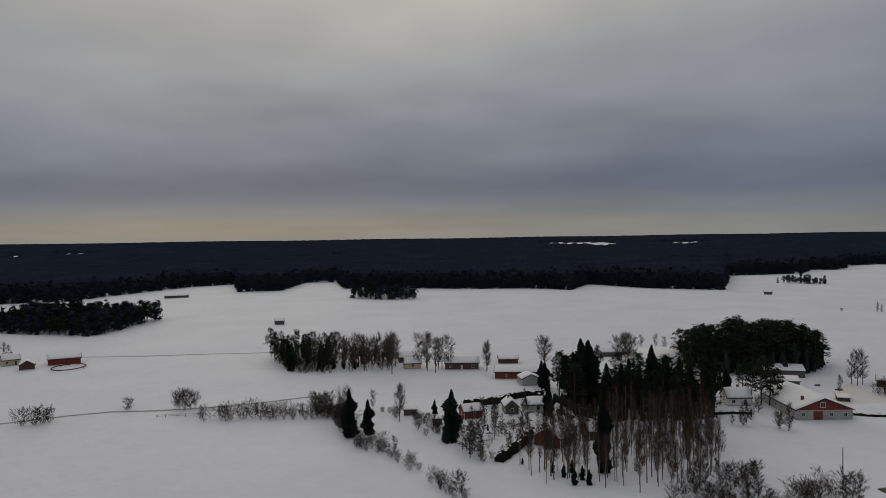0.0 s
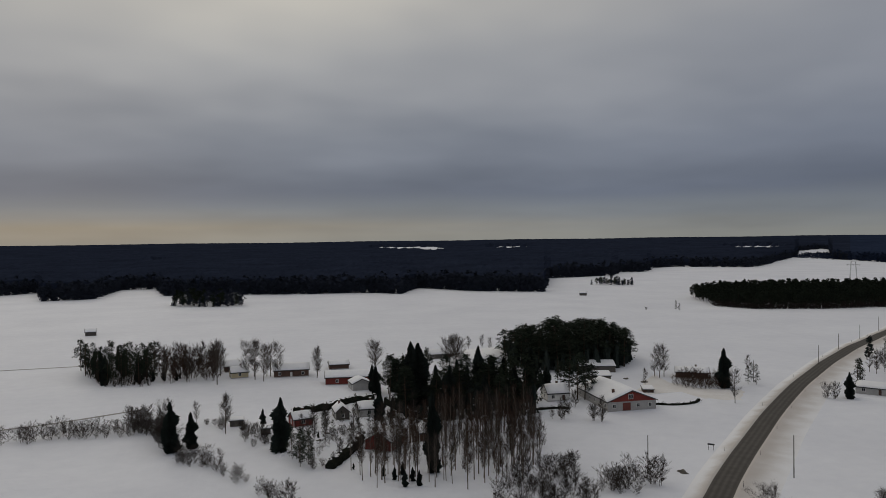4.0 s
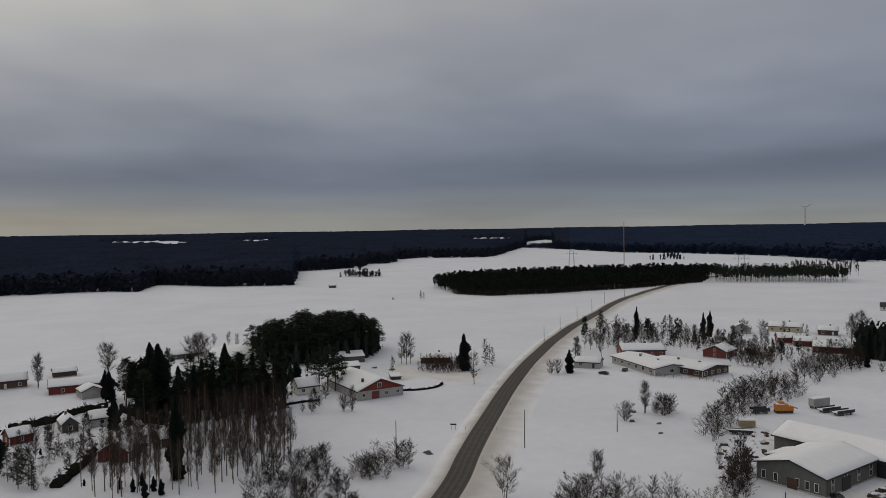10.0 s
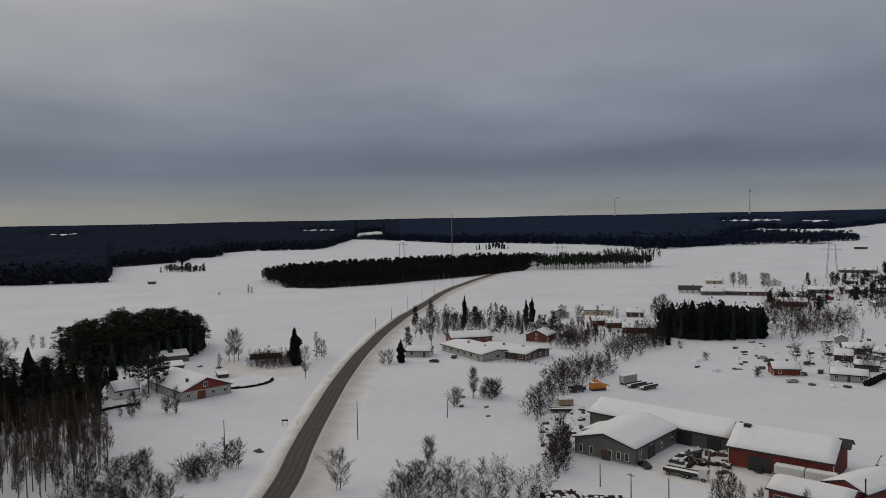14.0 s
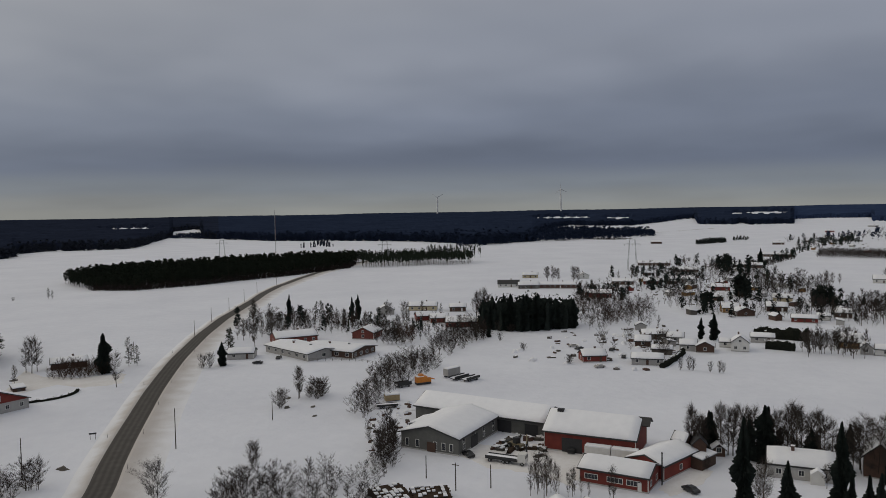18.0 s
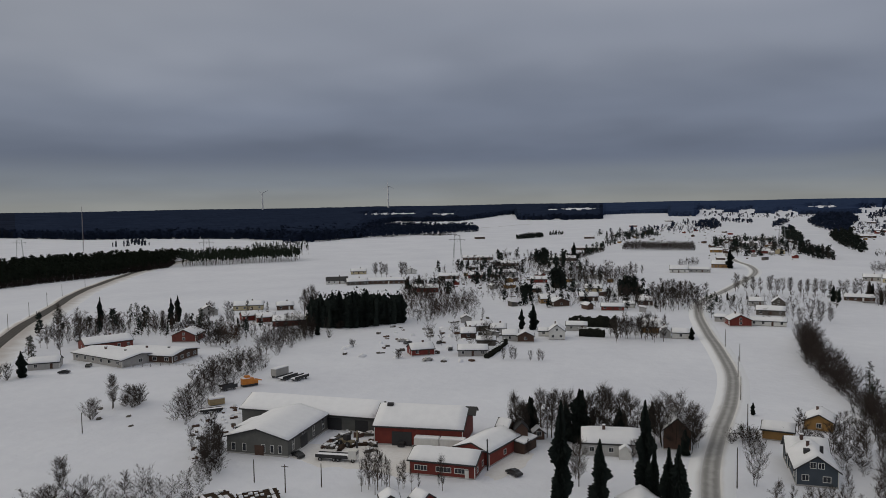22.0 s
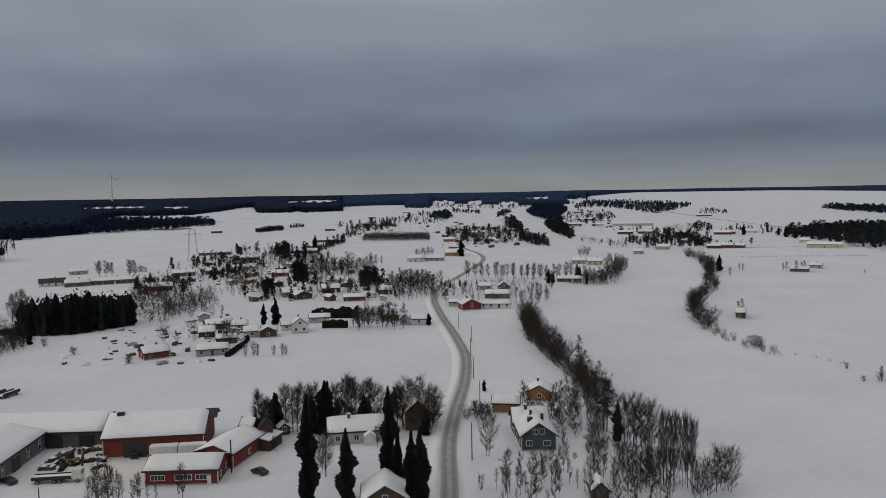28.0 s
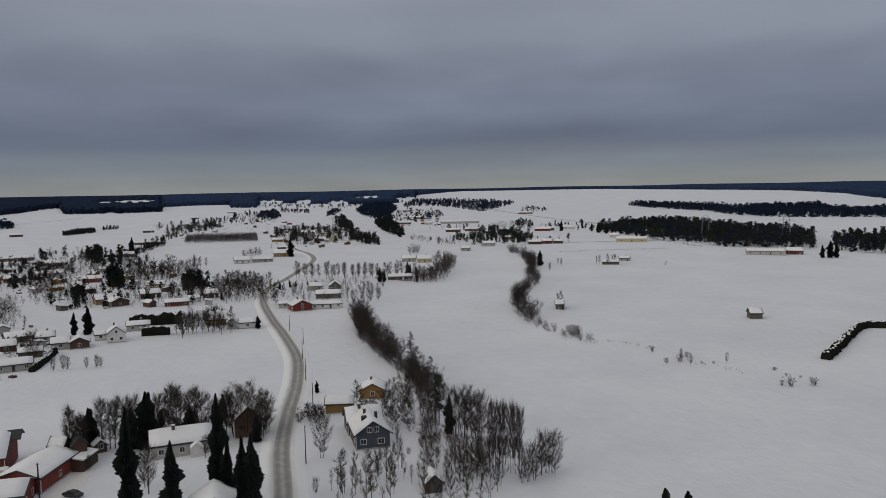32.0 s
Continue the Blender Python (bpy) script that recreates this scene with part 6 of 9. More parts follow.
tree("broad_tree", 193.3, -38.3, 9.1)
tree("broad_tree", 197.8, -40.3, 6.9)
tree("shrub", 209.4, -29.5, 8.1)
tree("shrub", 212.7, -24.4, 4.9)
tree("shrub", 204.0, -31.1, 4.0)
tree("shrub", 201.2, -33.7, 7.0)
tree("shrub", 218.9, -18.6, 3.9)
tree("birch", 232.2, -35.2, 5.7)
tree("birch", 216.8, -36.2, 7.5)
tree("birch", 208.5, -36.4, 8.8)
tree("birch", 210.7, -40.3, 10.5)
tree("birch", 225.1, -41.2, 6.9)
tree("birch", 227.4, -22.7, 6.9)
tree("birch", 229.3, -33.1, 5.8)
tree("bushy_pine", 238.5, -37.9, 5.1)
tree("bushy_pine", 236.9, -39.8, 4.9)
tree("bushy_pine", 214.3, -7.5, 4.4)
tree("bushy_pine", 214.1, -9.6, 3.8)
tree("bushy_pine", 214.0, -11.6, 3.3)
tree("spruce", 116.3, -64.7, 13.4, wide=1.38)
tree("spruce", 114.9, -68.2, 13.2, wide=1.46)
# middle yards
house("cottage", "red cottage with snowy roof in a cluttered yard", 301.4, 118.3, -54, 10.0, 8.0, 2.6, 4.6, RED, category="cottage")
house("garage", "low pale garage with snowy roof", 305.7, 96.1, -73, 12.4, 8.0, 2.6, 4.2, LIGHTGREY, category="garage", chimney=False)
house("garage", "pale garage with snowy roof beside two spruces", 343.5, 89.5, -75, 7.2, 9.0, 2.7, 4.4, LIGHTGREY, category="garage", chimney=False)
house("garage", "dark brown garage with snowy gable roof", 343.5, 82.0, 13, 9.0, 7.7, 2.7, 4.6, BROWN, category="garage", chimney=False, wins=(1, 0, 1, 0))
house("house", "white two-storey house with steep snowy roof", 353.3, 69.2, 11, 8.6, 7.4, 4.0, 6.8, WHITE, wins=(2, 2, 2, 2))
house("outbuilding", "low white annex beside the two-storey house", 358.5, 76.7, -78, 4.8, 6.0, 2.4, 3.6, WHITE, category="outbuilding", chimney=False)
house("house", "low pale house with snowy roof behind a dark hedge", 378.2, 64.1, -80, 10.3, 7.0, 2.6, 4.0, LIGHTGREY)
house("garage", "white garage with snowy roof near the lane", 369.0, 13.7, -88, 7.7, 7.0, 2.7, 4.2, WHITE, category="garage", chimney=False)
house("house", "small pale house with snowy gable", 370.1, 20.8, 3, 8.0, 4.8, 2.9, 5.0, LIGHTGREY)
house("house", "yellowish house with snowy roof behind bare trees", 381.8, 27.1, -86, 10.9, 9.0, 3.0, 6.2, YELLOW)
house("house", "red house with snowy roof beside the lane", 412.8, -12.6, 13, 10.0, 10.8, 3.0, 5.6, RED)
house("outbuilding", "long low white outbuilding with snowy roof", 415.2, -26.8, -94, 17.1, 7.0, 2.5, 3.8, WHITE, category="outbuilding", chimney=False)
house("garage", "low garage with snowy roof beside the lane", 423.3, -4.5, -91, 6.3, 6.0, 2.4, 3.4, LIGHTGREY, category="garage", chimney=False)
house("house", "grey house with snowy roof among garden trees", 453.1, -30.6, -94, 14.8, 9.0, 2.8, 4.6, WEATHERED)
house("house", "grey gabled house in the garden", 486.1, -37.1, -4, 9.0, 7.6, 3.2, 6.2, WEATHERED)
house("house", "pale house with snowy roof", 492.6, -25.3, -93, 8.4, 8.0, 2.8, 4.6, LIGHTGREY)
house("house", "pale house on the river bend", 652.4, -115.0, -100, 12.2, 8.0, 2.8, 4.8, LIGHTGREY)
house("house", "cream house among trees on the river bend", 641.1, -126.7, -101, 12.9, 9.0, 3.2, 5.6, CREAM)
house("outbuilding", "long low brown outbuilding by the river", 529.0, -86.5, -99, 17.0, 8.0, 2.4, 3.8, BROWN, category="outbuilding", chimney=False)
house("house", "yellow wooden house among dark gardens", 475.4, 99.1, -68, 10.0, 9.0, 3.0, 5.4, YELLOW)
house("house", "brown gabled house with snowy roof", 463.3, 89.4, 31, 10.0, 10.3, 2.8, 5.0, BROWN)
house("house", "dark brown house under snow", 491.4, 75.6, -76, 11.6, 9.0, 3.0, 5.2, BROWN)
house("house", "cream house with snowy roof", 537.3, 78.9, -82, 11.9, 9.0, 3.0, 5.0, CREAM)
house("outbuilding", "dark red low outbuilding", 450.4, 55.1, -83, 13.1, 7.0, 2.4, 3.8, RED, category="outbuilding", chimney=False)
house("garage", "white garage with snowy roof", 462.8, 47.1, -84, 6.7, 6.0, 2.4, 3.6, WHITE, category="garage", chimney=False)
house("house", "brown house with snowy roof", 477.4, 38.5, -85, 8.6, 8.0, 2.8, 4.8, BROWN)
house("house", "brown house in the dark gardens", 529.0, 121.6, -77, 14.0, 9.0, 2.8, 4.8, BROWN)
house("house", "red house with snowy roof", 590.5, 129.9, -78, 13.5, 9.0, 2.8, 4.8, RED)
house("house", "long brown house beside spruces", 807.4, 151.4, -79, 28.0, 10.0, 3.0, 5.2, BROWN)
house("barn", "long dark barn with snowy roof", 993.1, 154.0, -81, 41.0, 10.0, 2.8, 4.6, BROWN, category="barn", chimney=False)
house("house", "white house with snowy roof in open field", 694.6, 27.7, -88, 15.1, 9.0, 3.2, 6.0, WHITE)
house("outbuilding", "long low pale outbuilding in the field", 701.5, 10.6, -89, 18.2, 8.0, 2.6, 4.4, LIGHTGREY, category="outbuilding", chimney=False)
house("house", "yellow house under snow beside a dark spruce", 750.4, -7.4, -91, 16.1, 10.0, 3.4, 6.6, YELLOW)
house("barn", "long brown barn with snowy roof under the pylon", 812.0, 247.8, -73, 33.6, 10.0, 2.8, 4.8, BROWN, category="barn", chimney=False)
house("house", "white house with a dark bare roof", 551.8, 288.8, -62, 17.3, 9.0, 2.8, 5.4, WHITE, snow=0)
house("house", "grey house with snowy roof at the field edge", 547.4, 268.7, -59, 16.3, 9.0, 2.8, 5.0, WEATHERED)
house("house", "pale house with snowy roof at the field edge", 631.7, 308.0, -64, 14.1, 9.0, 2.8, 4.8, CREAM)
house("house", "long low house with a wide snowy roof", 561.7, 249.5, -66, 33.5, 12.0, 2.8, 4.4, BROWN)
house("house", "dark red house with snowy roof", 514.1, 197.2, -69, 18.8, 12.0, 3.2, 5.2, RED)
house("house", "white gabled house at the field edge", 645.3, 261.1, 22, 9.0, 9.3, 2.8, 5.2, WHITE)
house("house", "brown house among dark garden trees", 606.8, 211.2, -71, 17.3, 10.0, 2.8, 4.6, BROWN)
house("house", "red-brown house among dark garden trees", 616.8, 189.3, -73, 14.8, 10.0, 2.8, 4.8, RED)
house("house", "pale house with snowy roof", 644.9, 173.1, -70, 20.2, 10.0, 2.8, 4.8, LIGHTGREY)
house("house", "brown house with snowy roof", 739.6, 195.3, -75, 23.5, 10.0, 2.8, 4.8, BROWN)
house("house", "brown house with snowy roof in the yard", 342.7, 109.9, -72, 7.1, 8.0, 2.6, 4.6, BROWN)
house("house", "pale cottage with snowy roof", 359.6, 99.6, -75, 7.6, 8.0, 2.6, 4.4, LIGHTGREY)
house("house", "grey cottage with snowy roof", 363.9, 111.0, -63, 12.6, 8.0, 2.6, 4.4, WEATHERED)
tree("spruce", 372.3, 90.8, 10.7, wide=1.21)
tree("spruce", 372.2, 84.8, 12.9, wide=1.38)
tree("spruce", 363.6, 8.7, 6.1, wide=1.73)
tree("spruce", 559.0, 109.8, 18.2, wide=1.38)
tree("spruce", 558.7, 106.9, 16.9, wide=1.3)
tree("spruce", 821.8, 141.7, 19.4, wide=1.21)
tree("spruce", 743.8, -15.3, 18.0, wide=1.38)
tree("spruce", 553.1, -96.3, 9.6, wide=1.2)
tree("spruce", 518.4, -70.6, 10.5, wide=1.38)
tree("spruce", 517.9, -73.5, 9.0, wide=1.2)
tree("spruce", 540.1, 32.3, 7.0, wide=1.2)
tree("spruce", 504.1, 119.5, 5.5, wide=1.2)
tree("bushy_pine", 339.0, 100.9, 7.6)
tree("bushy_pine", 341.7, 103.8, 5.9)
tree("bushy_pine", 543.3, 58.1, 11.7, wide=1.4)
tree("bushy_pine", 542.8, 54.2, 10.9, wide=1.4)
tree("bushy_pine", 542.5, 51.0, 9.7, wide=1.3)
tree("bushy_pine", 543.8, 62.1, 8.6)
tree("bushy_pine", 478.8, -1.6, 8.6)
tree("bushy_pine", 454.9, 0.8, 9.8)
tree("bushy_pine", 491.3, -5.2, 5.3)
tree("bushy_pine", 601.8, 99.0, 13.0)
tree("bushy_pine", 601.2, 94.6, 11.7)
tree("bushy_pine", 602.6, 105.8, 10.9)
tree("birch", 559.7, -16.8, 11.6)
tree("birch", 566.1, -21.1, 10.1)
tree("birch", 558.3, -25.9, 10.8)
tree("birch", 550.7, -30.7, 11.0)
tree("birch", 549.8, -36.1, 11.8)
tree("birch", 549.1, -40.4, 10.2)
tree("birch", 548.5, -44.3, 11.0)
tree("birch", 547.7, -48.9, 11.4)
tree("birch", 546.7, -54.7, 9.4)
tree("birch", 552.6, -60.1, 10.3)
tree("birch", 545.3, -63.2, 11.0)
tree("birch", 544.6, -67.5, 11.0)
tree("birch", 542.0, -81.7, 11.3)
tree("birch", 547.9, -86.6, 9.5)
tree("birch", 547.2, -90.5, 11.8)
tree("birch", 539.9, -93.2, 11.3)
tree("birch", 550.4, -73.0, 9.5)
tree("birch", 556.1, -79.8, 9.6)
tree("birch", 545.4, -100.1, 10.6)
tree("birch", 525.5, -100.4, 11.4)
tree("birch", 525.1, -103.0, 10.6)
tree("birch", 524.1, -107.8, 10.6)
tree("birch", 549.2, -117.1, 10.0)
tree("birch", 608.2, 279.9, 12.9)
tree("birch", 607.8, 274.5, 13.8)
tree("birch", 607.4, 269.3, 11.9)
tree("birch", 606.1, 254.6, 14.1)
tree("birch", 605.8, 250.5, 13.6)
tree("birch", 661.8, 65.7, 11.8)
tree("birch", 661.0, 60.9, 10.4)
tree("birch", 670.0, 56.9, 8.6)
tree("birch", 510.4, 36.4, 11.0)
tree("birch", 509.9, 32.7, 9.1)
tree("birch", 503.6, 26.9, 11.6)
tree("birch", 494.9, 23.0, 14.2)
tree("birch", 494.5, 19.4, 13.1)
tree("birch", 494.0, 15.9, 13.8)
tree("birch", 493.6, 12.3, 12.4)
tree("birch", 501.4, 8.9, 9.7)
tree("birch", 500.7, 3.6, 12.2)
tree("broad_tree", 576.3, -129.3, 11.3)
tree("broad_tree", 590.9, -136.0, 11.1)
tree("broad_tree", 623.5, -145.4, 6.8)
tree("broad_tree", 662.4, -143.6, 8.1)
tree("broad_tree", 625.9, -133.4, 8.2)
tree("broad_tree", 547.6, -124.9, 11.9)
tree("broad_tree", 290.9, 124.1, 4.0)
tree("broad_tree", 308.7, 155.1, 3.4)
tree("broad_tree", 320.2, 93.7, 12.0)
tree("shrub", 298.1, 80.7, 5.2, wide=0.5)
tree("shrub", 300.3, 77.8, 5.6, wide=0.5)
tree("shrub", 299.3, 76.1, 4.9, wide=0.5)
tree("shrub", 299.4, 69.6, 4.3, wide=0.5)
tree("shrub", 299.4, 66.2, 4.9, wide=0.5)
tree("shrub", 300.4, 64.8, 4.0, wide=0.5)
tree("birch", 361.7, 45.1, 8.7)
tree("birch", 361.6, 43.0, 9.2)
tree("birch", 361.5, 40.6, 8.2)
tree("birch", 359.9, 37.9, 9.4)
tree("birch", 361.2, 36.2, 8.7)
tree("birch", 361.1, 33.5, 8.2)
tree("birch", 362.4, 31.0, 8.4)
tree("birch", 362.2, 28.4, 7.9)
tree("birch", 362.0, 26.3, 8.4)
tree("birch", 364.9, 24.4, 7.4)
tree("birch", 421.0, -14.9, 7.6)
tree("birch", 438.3, -40.6, 7.9)
tree("birch", 427.4, -42.7, 8.7)
tree("birch", 437.1, -48.4, 9.5)
tree("birch", 471.3, -53.9, 6.8)
tree("birch", 470.8, -56.6, 7.5)
tree("birch", 458.5, -57.4, 8.3)
tree("birch", 469.9, -62.3, 6.8)
# east neighbours
house("house", "long red brick building with snowy roof", 276.7, 266.0, -32, 20.8, 13.0, 3.2, 5.4, BRICK_RED)
house("house", "red gabled building with snowy roof", 303.5, 240.5, 17, 12.5, 11.5, 3.2, 5.8, BRICK_RED)
house("house", "pale gabled house behind bare trees", 377.7, 284.0, 37, 10.0, 10.1, 3.0, 5.6, LIGHTGREY)
house("house", "long pale house with snowy roof", 403.3, 273.2, -60, 18.0, 10.0, 3.0, 5.0, CREAM)
house("house", "dark red house with snowy roof", 367.9, 249.0, -46, 9.5, 9.0, 2.8, 4.8, RED)
house("house", "long red-brown house with snowy roof", 357.2, 216.9, -59, 16.5, 12.0, 3.0, 5.0, BRICK_RED)
house("house", "red-brown house with snowy roof", 365.5, 236.9, -52, 10.5, 10.0, 2.8, 4.6, BRICK_RED)
house("house", "small pale house with snowy roof", 374.9, 212.2, -60, 7.9, 8.0, 3.0, 5.2, CREAM)
house("house", "brown house with a thin snow cover", 408.4, 250.3, -58, 10.2, 8.0, 2.8, 4.6, BROWN)
tree("young_spruce", 331.6, 185.2, 5.5, wide=1.3)
tree("spruce", 398.0, 224.8, 11.5, wide=1.2)
tree("birch", 386.0, 223.6, 16.0)
tree("birch", 387.0, 221.6, 16.9)
tree("birch", 393.7, 223.2, 17.5)
tree("birch", 399.1, 222.5, 13.1)
tree("birch", 366.2, 275.0, 9.9)
tree("birch", 371.1, 275.8, 8.3)
tree("birch", 356.8, 255.5, 12.0)
tree("birch", 357.6, 254.1, 11.0)
tree("shrub", 325.9, 175.7, 3.8)
tree("shrub", 351.7, 182.5, 4.3)
tree("shrub", 351.1, 183.8, 3.4)
tree("shrub", 290.2, 123.8, 4.1)
tree("shrub", 307.0, 153.2, 3.2)
tree("broad_tree", 293.2, 222.4, 6.7)
tree("broad_tree", 291.9, 218.8, 7.9)
tree("broad_tree", 292.9, 217.0, 8.5)
tree("broad_tree", 293.9, 215.4, 7.9)
tree("broad_tree", 292.8, 211.4, 7.6)
tree("broad_tree", 294.0, 227.0, 6.2)
# river right bank
house("cottage", "small grey cabin on the far river bank", 371.0, -145.0, -111, 4.5, 6.0, 2.6, 4.4, WEATHERED, category="cottage")
house("hay_barn", "old weathered hay barn in the snow field", 315.6, -221.6, -110, 5.5, 6.0, 2.6, 4.6, WEATHERED, category="barn", chimney=False, wins=(0, 0, 0, 0), trim=None, base=False)
house("shed", "low weathered shed in the field", 561.8, -263.1, -115, 13.1, 8.0, 2.2, 3.4, WEATHERED, category="shed", chimney=False, wins=(0, 0, 0, 0), trim=None)
house("house", "pale hut with snowy roof in the field", 584.7, -286.5, -116, 9.2, 8.0, 2.4, 3.8, LIGHTGREY)
house("barn", "long pale barn with snowy roof before the forest", 584.0, -420.0, -126, 32.0, 12.0, 3.2, 5.2, LIGHTGREY, category="barn", chimney=False, wins=(4, 0, 0, 0))
house("house", "red-brown farmhouse before the forest", 580.0, -446.0, -128, 14.0, 12.0, 3.2, 5.6, BRICK_RED)
house("barn", "long pale hall before the forest", 772.6, -387.0, -117, 33.3, 14.0, 3.6, 5.6, CREAM, category="barn", chimney=False, wins=(3, 0, 0, 0))
tree("bushy_pine", 375.5, -147.5, 8.4)
tree("bushy_pine", 377.0, -146.0, 7.0)
tree("spruce", 571.9, -206.9, 12.9, wide=1.3)
tree("spruce", 543.0, -444.0, 11.0, wide=1.38)
tree("spruce", 540.0, -449.0, 14.6, wide=1.56)
tree("spruce", 537.5, -453.0, 12.8, wide=1.38)
tree("birch", 559.0, -259.4, 8.7)
tree("birch", 565.2, -266.2, 7.0)
tree("birch", 564.6, -267.8, 7.9)
tree("birch", 533.5, -200.8, 7.3)
tree("birch", 574.1, -223.1, 5.7)
tree("birch", 565.5, -222.5, 6.5)
tree("birch", 242.7, -144.5, 5.1)
tree("birch", 251.9, -146.2, 4.8)
tree("birch", 241.6, -158.6, 4.1)
tree("birch", 569.2, -256.8, 7.0)
tree("birch", 570.0, -254.7, 6.2)
tree("birch", 534.5, -296.6, 4.3)
tree("shrub", 249.5, -144.6, 3.3)
tree("shrub", 253.5, -149.5, 2.1)
tree("shrub", 209.2, -160.6, 2.8, wide=1.2)
tree("shrub", 208.3, -168.1, 2.6, wide=1.3)
tree("shrub", 227.7, -168.2, 1.4, wide=1.5)
tree("shrub", 211.0, -158.5, 1.9)
tree("shrub", 249.8, -139.1, 2.1)
tree("shrub", 264.3, -141.2, 2.2)
tree("shrub", 245.0, -150.5, 1.2)
tree("shrub", 243.4, -154.4, 1.2)
tree("shrub", 217.5, -170.4, 1.0)
tree("shrub", 220.7, -167.5, 1.2)
tree("shrub", 365.1, -144.3, 3.4)
tree("shrub", 302.1, -125.1, 4.3, wide=1.4)
tree("shrub", 305.0, -124.2, 4.3, wide=1.3)
tree("shrub", 301.7, -126.2, 2.9)
tree("bushy_pine", 239.4, 271.3, 11.0, wide=1.3)
tree("bushy_pine", 323.7, 344.7, 9.3, wide=1.5)
tree("bushy_pine", 348.6, 315.3, 9.0)
tree("bushy_pine", 352.4, 307.2, 7.3)
tree("bushy_pine", 347.4, 266.3, 8.5, wide=1.2)
tree("spruce", 217.2, 250.2, 9.8, wide=1.3)
tree("spruce", 324.2, 314.6, 16.6, wide=0.8)
tree("spruce", 349.2, 287.8, 13.8, wide=0.8)
tree("spruce", 350.7, 284.5, 15.1, wide=0.8)
tree("spruce", 204.4, 47.8, 10.6, wide=1.2)
tree("spruce", 200.8, 36.9, 10.8, wide=1.3)
tree("spruce", 215.8, 35.0, 10.7, wide=1.3)
tree("spruce", 217.7, 23.3, 4.9, wide=1.2)
tree("spruce", 215.5, 32.1, 5.7, wide=1.2)
tree("spruce", 218.4, 15.8, 8.1, wide=1.4)
tree("spruce", 217.8, 18.2, 6.0, wide=1.3)
tree("shrub", 179.7, 179.6, 6.1)
tree("shrub", 194.9, 177.2, 7.7)
tree("shrub", 194.8, 180.6, 3.9)
tree("shrub", 198.1, 177.9, 6.4)
tree("birch", 191.7, 182.7, 11.0)
tree("birch", 314.3, 333.9, 13.5)
tree("birch", 198.1, 50.9, 12.7)
tree("birch", 198.8, 48.7, 9.9)
tree("birch", 212.6, 46.5, 10.6)
tree("birch", 211.3, 43.0, 10.4)
tree("birch", 216.0, 40.7, 9.9)
tree("birch", 217.6, 28.1, 11.4)
tree("birch", 218.4, 25.0, 9.8)
tree("birch", 219.0, 22.7, 10.6)
tree("birch", 226.3, 11.2, 8.3)
tree("birch", 226.8, 8.8, 8.9)
tree("birch", 214.9, 30.1, 11.3)
tree("broad_tree", 208.7, 4.8, 10.7)
tree("broad_tree", 204.1, 3.6, 9.4)
tree("broad_tree", 194.8, 48.5, 9.9)
tree("broad_tree", 173.2, 29.5, 8.4)
tree("pine", 200.0, -41.7, 13.7, wide=0.9)
tree("shrub", 216.7, -8.0, 3.6)
tree("shrub", 215.0, -11.0, 3.6)
tree("shrub", 215.2, -9.8, 3.3)
tree("broad_tree", 184.1, 148.1, 11.1, wide=0.8)
tree("broad_tree", 130.8, 140.5, 8.0, wide=0.7)
tree("broad_tree", 163.7, 130.1, 7.0, wide=0.5)
tree("broad_tree", 150.2, 114.8, 10.2, wide=0.8)
tree("shrub", 112.3, 133.6, 2.8)
tree("shrub", 121.7, 135.3, 5.2)
tree("shrub", 117.1, 134.2, 3.8)
tree("shrub", 125.0, 132.0, 3.4)
tree("shrub", 126.0, 129.2, 3.6)
tree("bushy_pine", 328.1, 348.7, 8.2, wide=1.3)
tree("bushy_pine", 342.1, 306.0, 10.8)
tree("bushy_pine", 345.3, 300.2, 7.9)
tree("bushy_pine", 345.5, 281.5, 11.8)
tree("bushy_pine", 336.6, 258.7, 10.1)
tree("bushy_pine", 255.3, 288.2, 8.2)
tree("bushy_pine", 312.3, 231.1, 7.9)
tree("bushy_pine", 354.6, 250.6, 7.2)
tree("bushy_pine", 391.1, 251.9, 6.7)
tree("bushy_pine", 338.2, 194.8, 7.3)
tree("spruce", 219.2, 252.8, 10.1, wide=1.4)
tree("birch", 293.6, 298.7, 10.5)
tree("birch", 310.3, 289.6, 10.0)
tree("birch", 321.0, 271.0, 10.6)
tree("birch", 319.5, 254.5, 10.0)
tree("birch", 324.9, 236.8, 9.3)
tree("birch", 386.0, 262.5, 8.4)
tree("birch", 342.9, 209.1, 8.7)


# ---- sawmill yard ----
def wide_doors(h, x, y, w, hgt, face, mat=DARK):
    bm = bmesh.new()
    if face < 2:
        box(bm, x - w / 2, x + w / 2, y - 0.07, y + 0.07, 0.0, hgt)
    else:
        box(bm, x - 0.07, x + 0.07, y - w / 2, y + w / 2, 0.0, hgt)
    part("gate", bm, mat, h, "wide dark gate")


hall = house("workshop_hall", "long grey boarded hall with broad snowy gable roof", 178.3, 112.2, 4, 24.6, 17.6, 4.4, 6.7, GREY, category="hall", wins=(4, 2, 0, 0), chimney=False, door=False, over=0.7, snow=0.4, trim=None)
for k, p in enumerate((-6.9, -3.7, 1.8, 4.3, 6.6)):
    window(hall, -12.3, -p, 0.9, 0.9, 1.9, 2, WHITE, 0)
wide_doors(hall, -12.33, -0.6, 2.6, 2.6, 2, BROWN)
wide_doors(hall, -3.0, -8.85, 4.0, 3.2, 0)
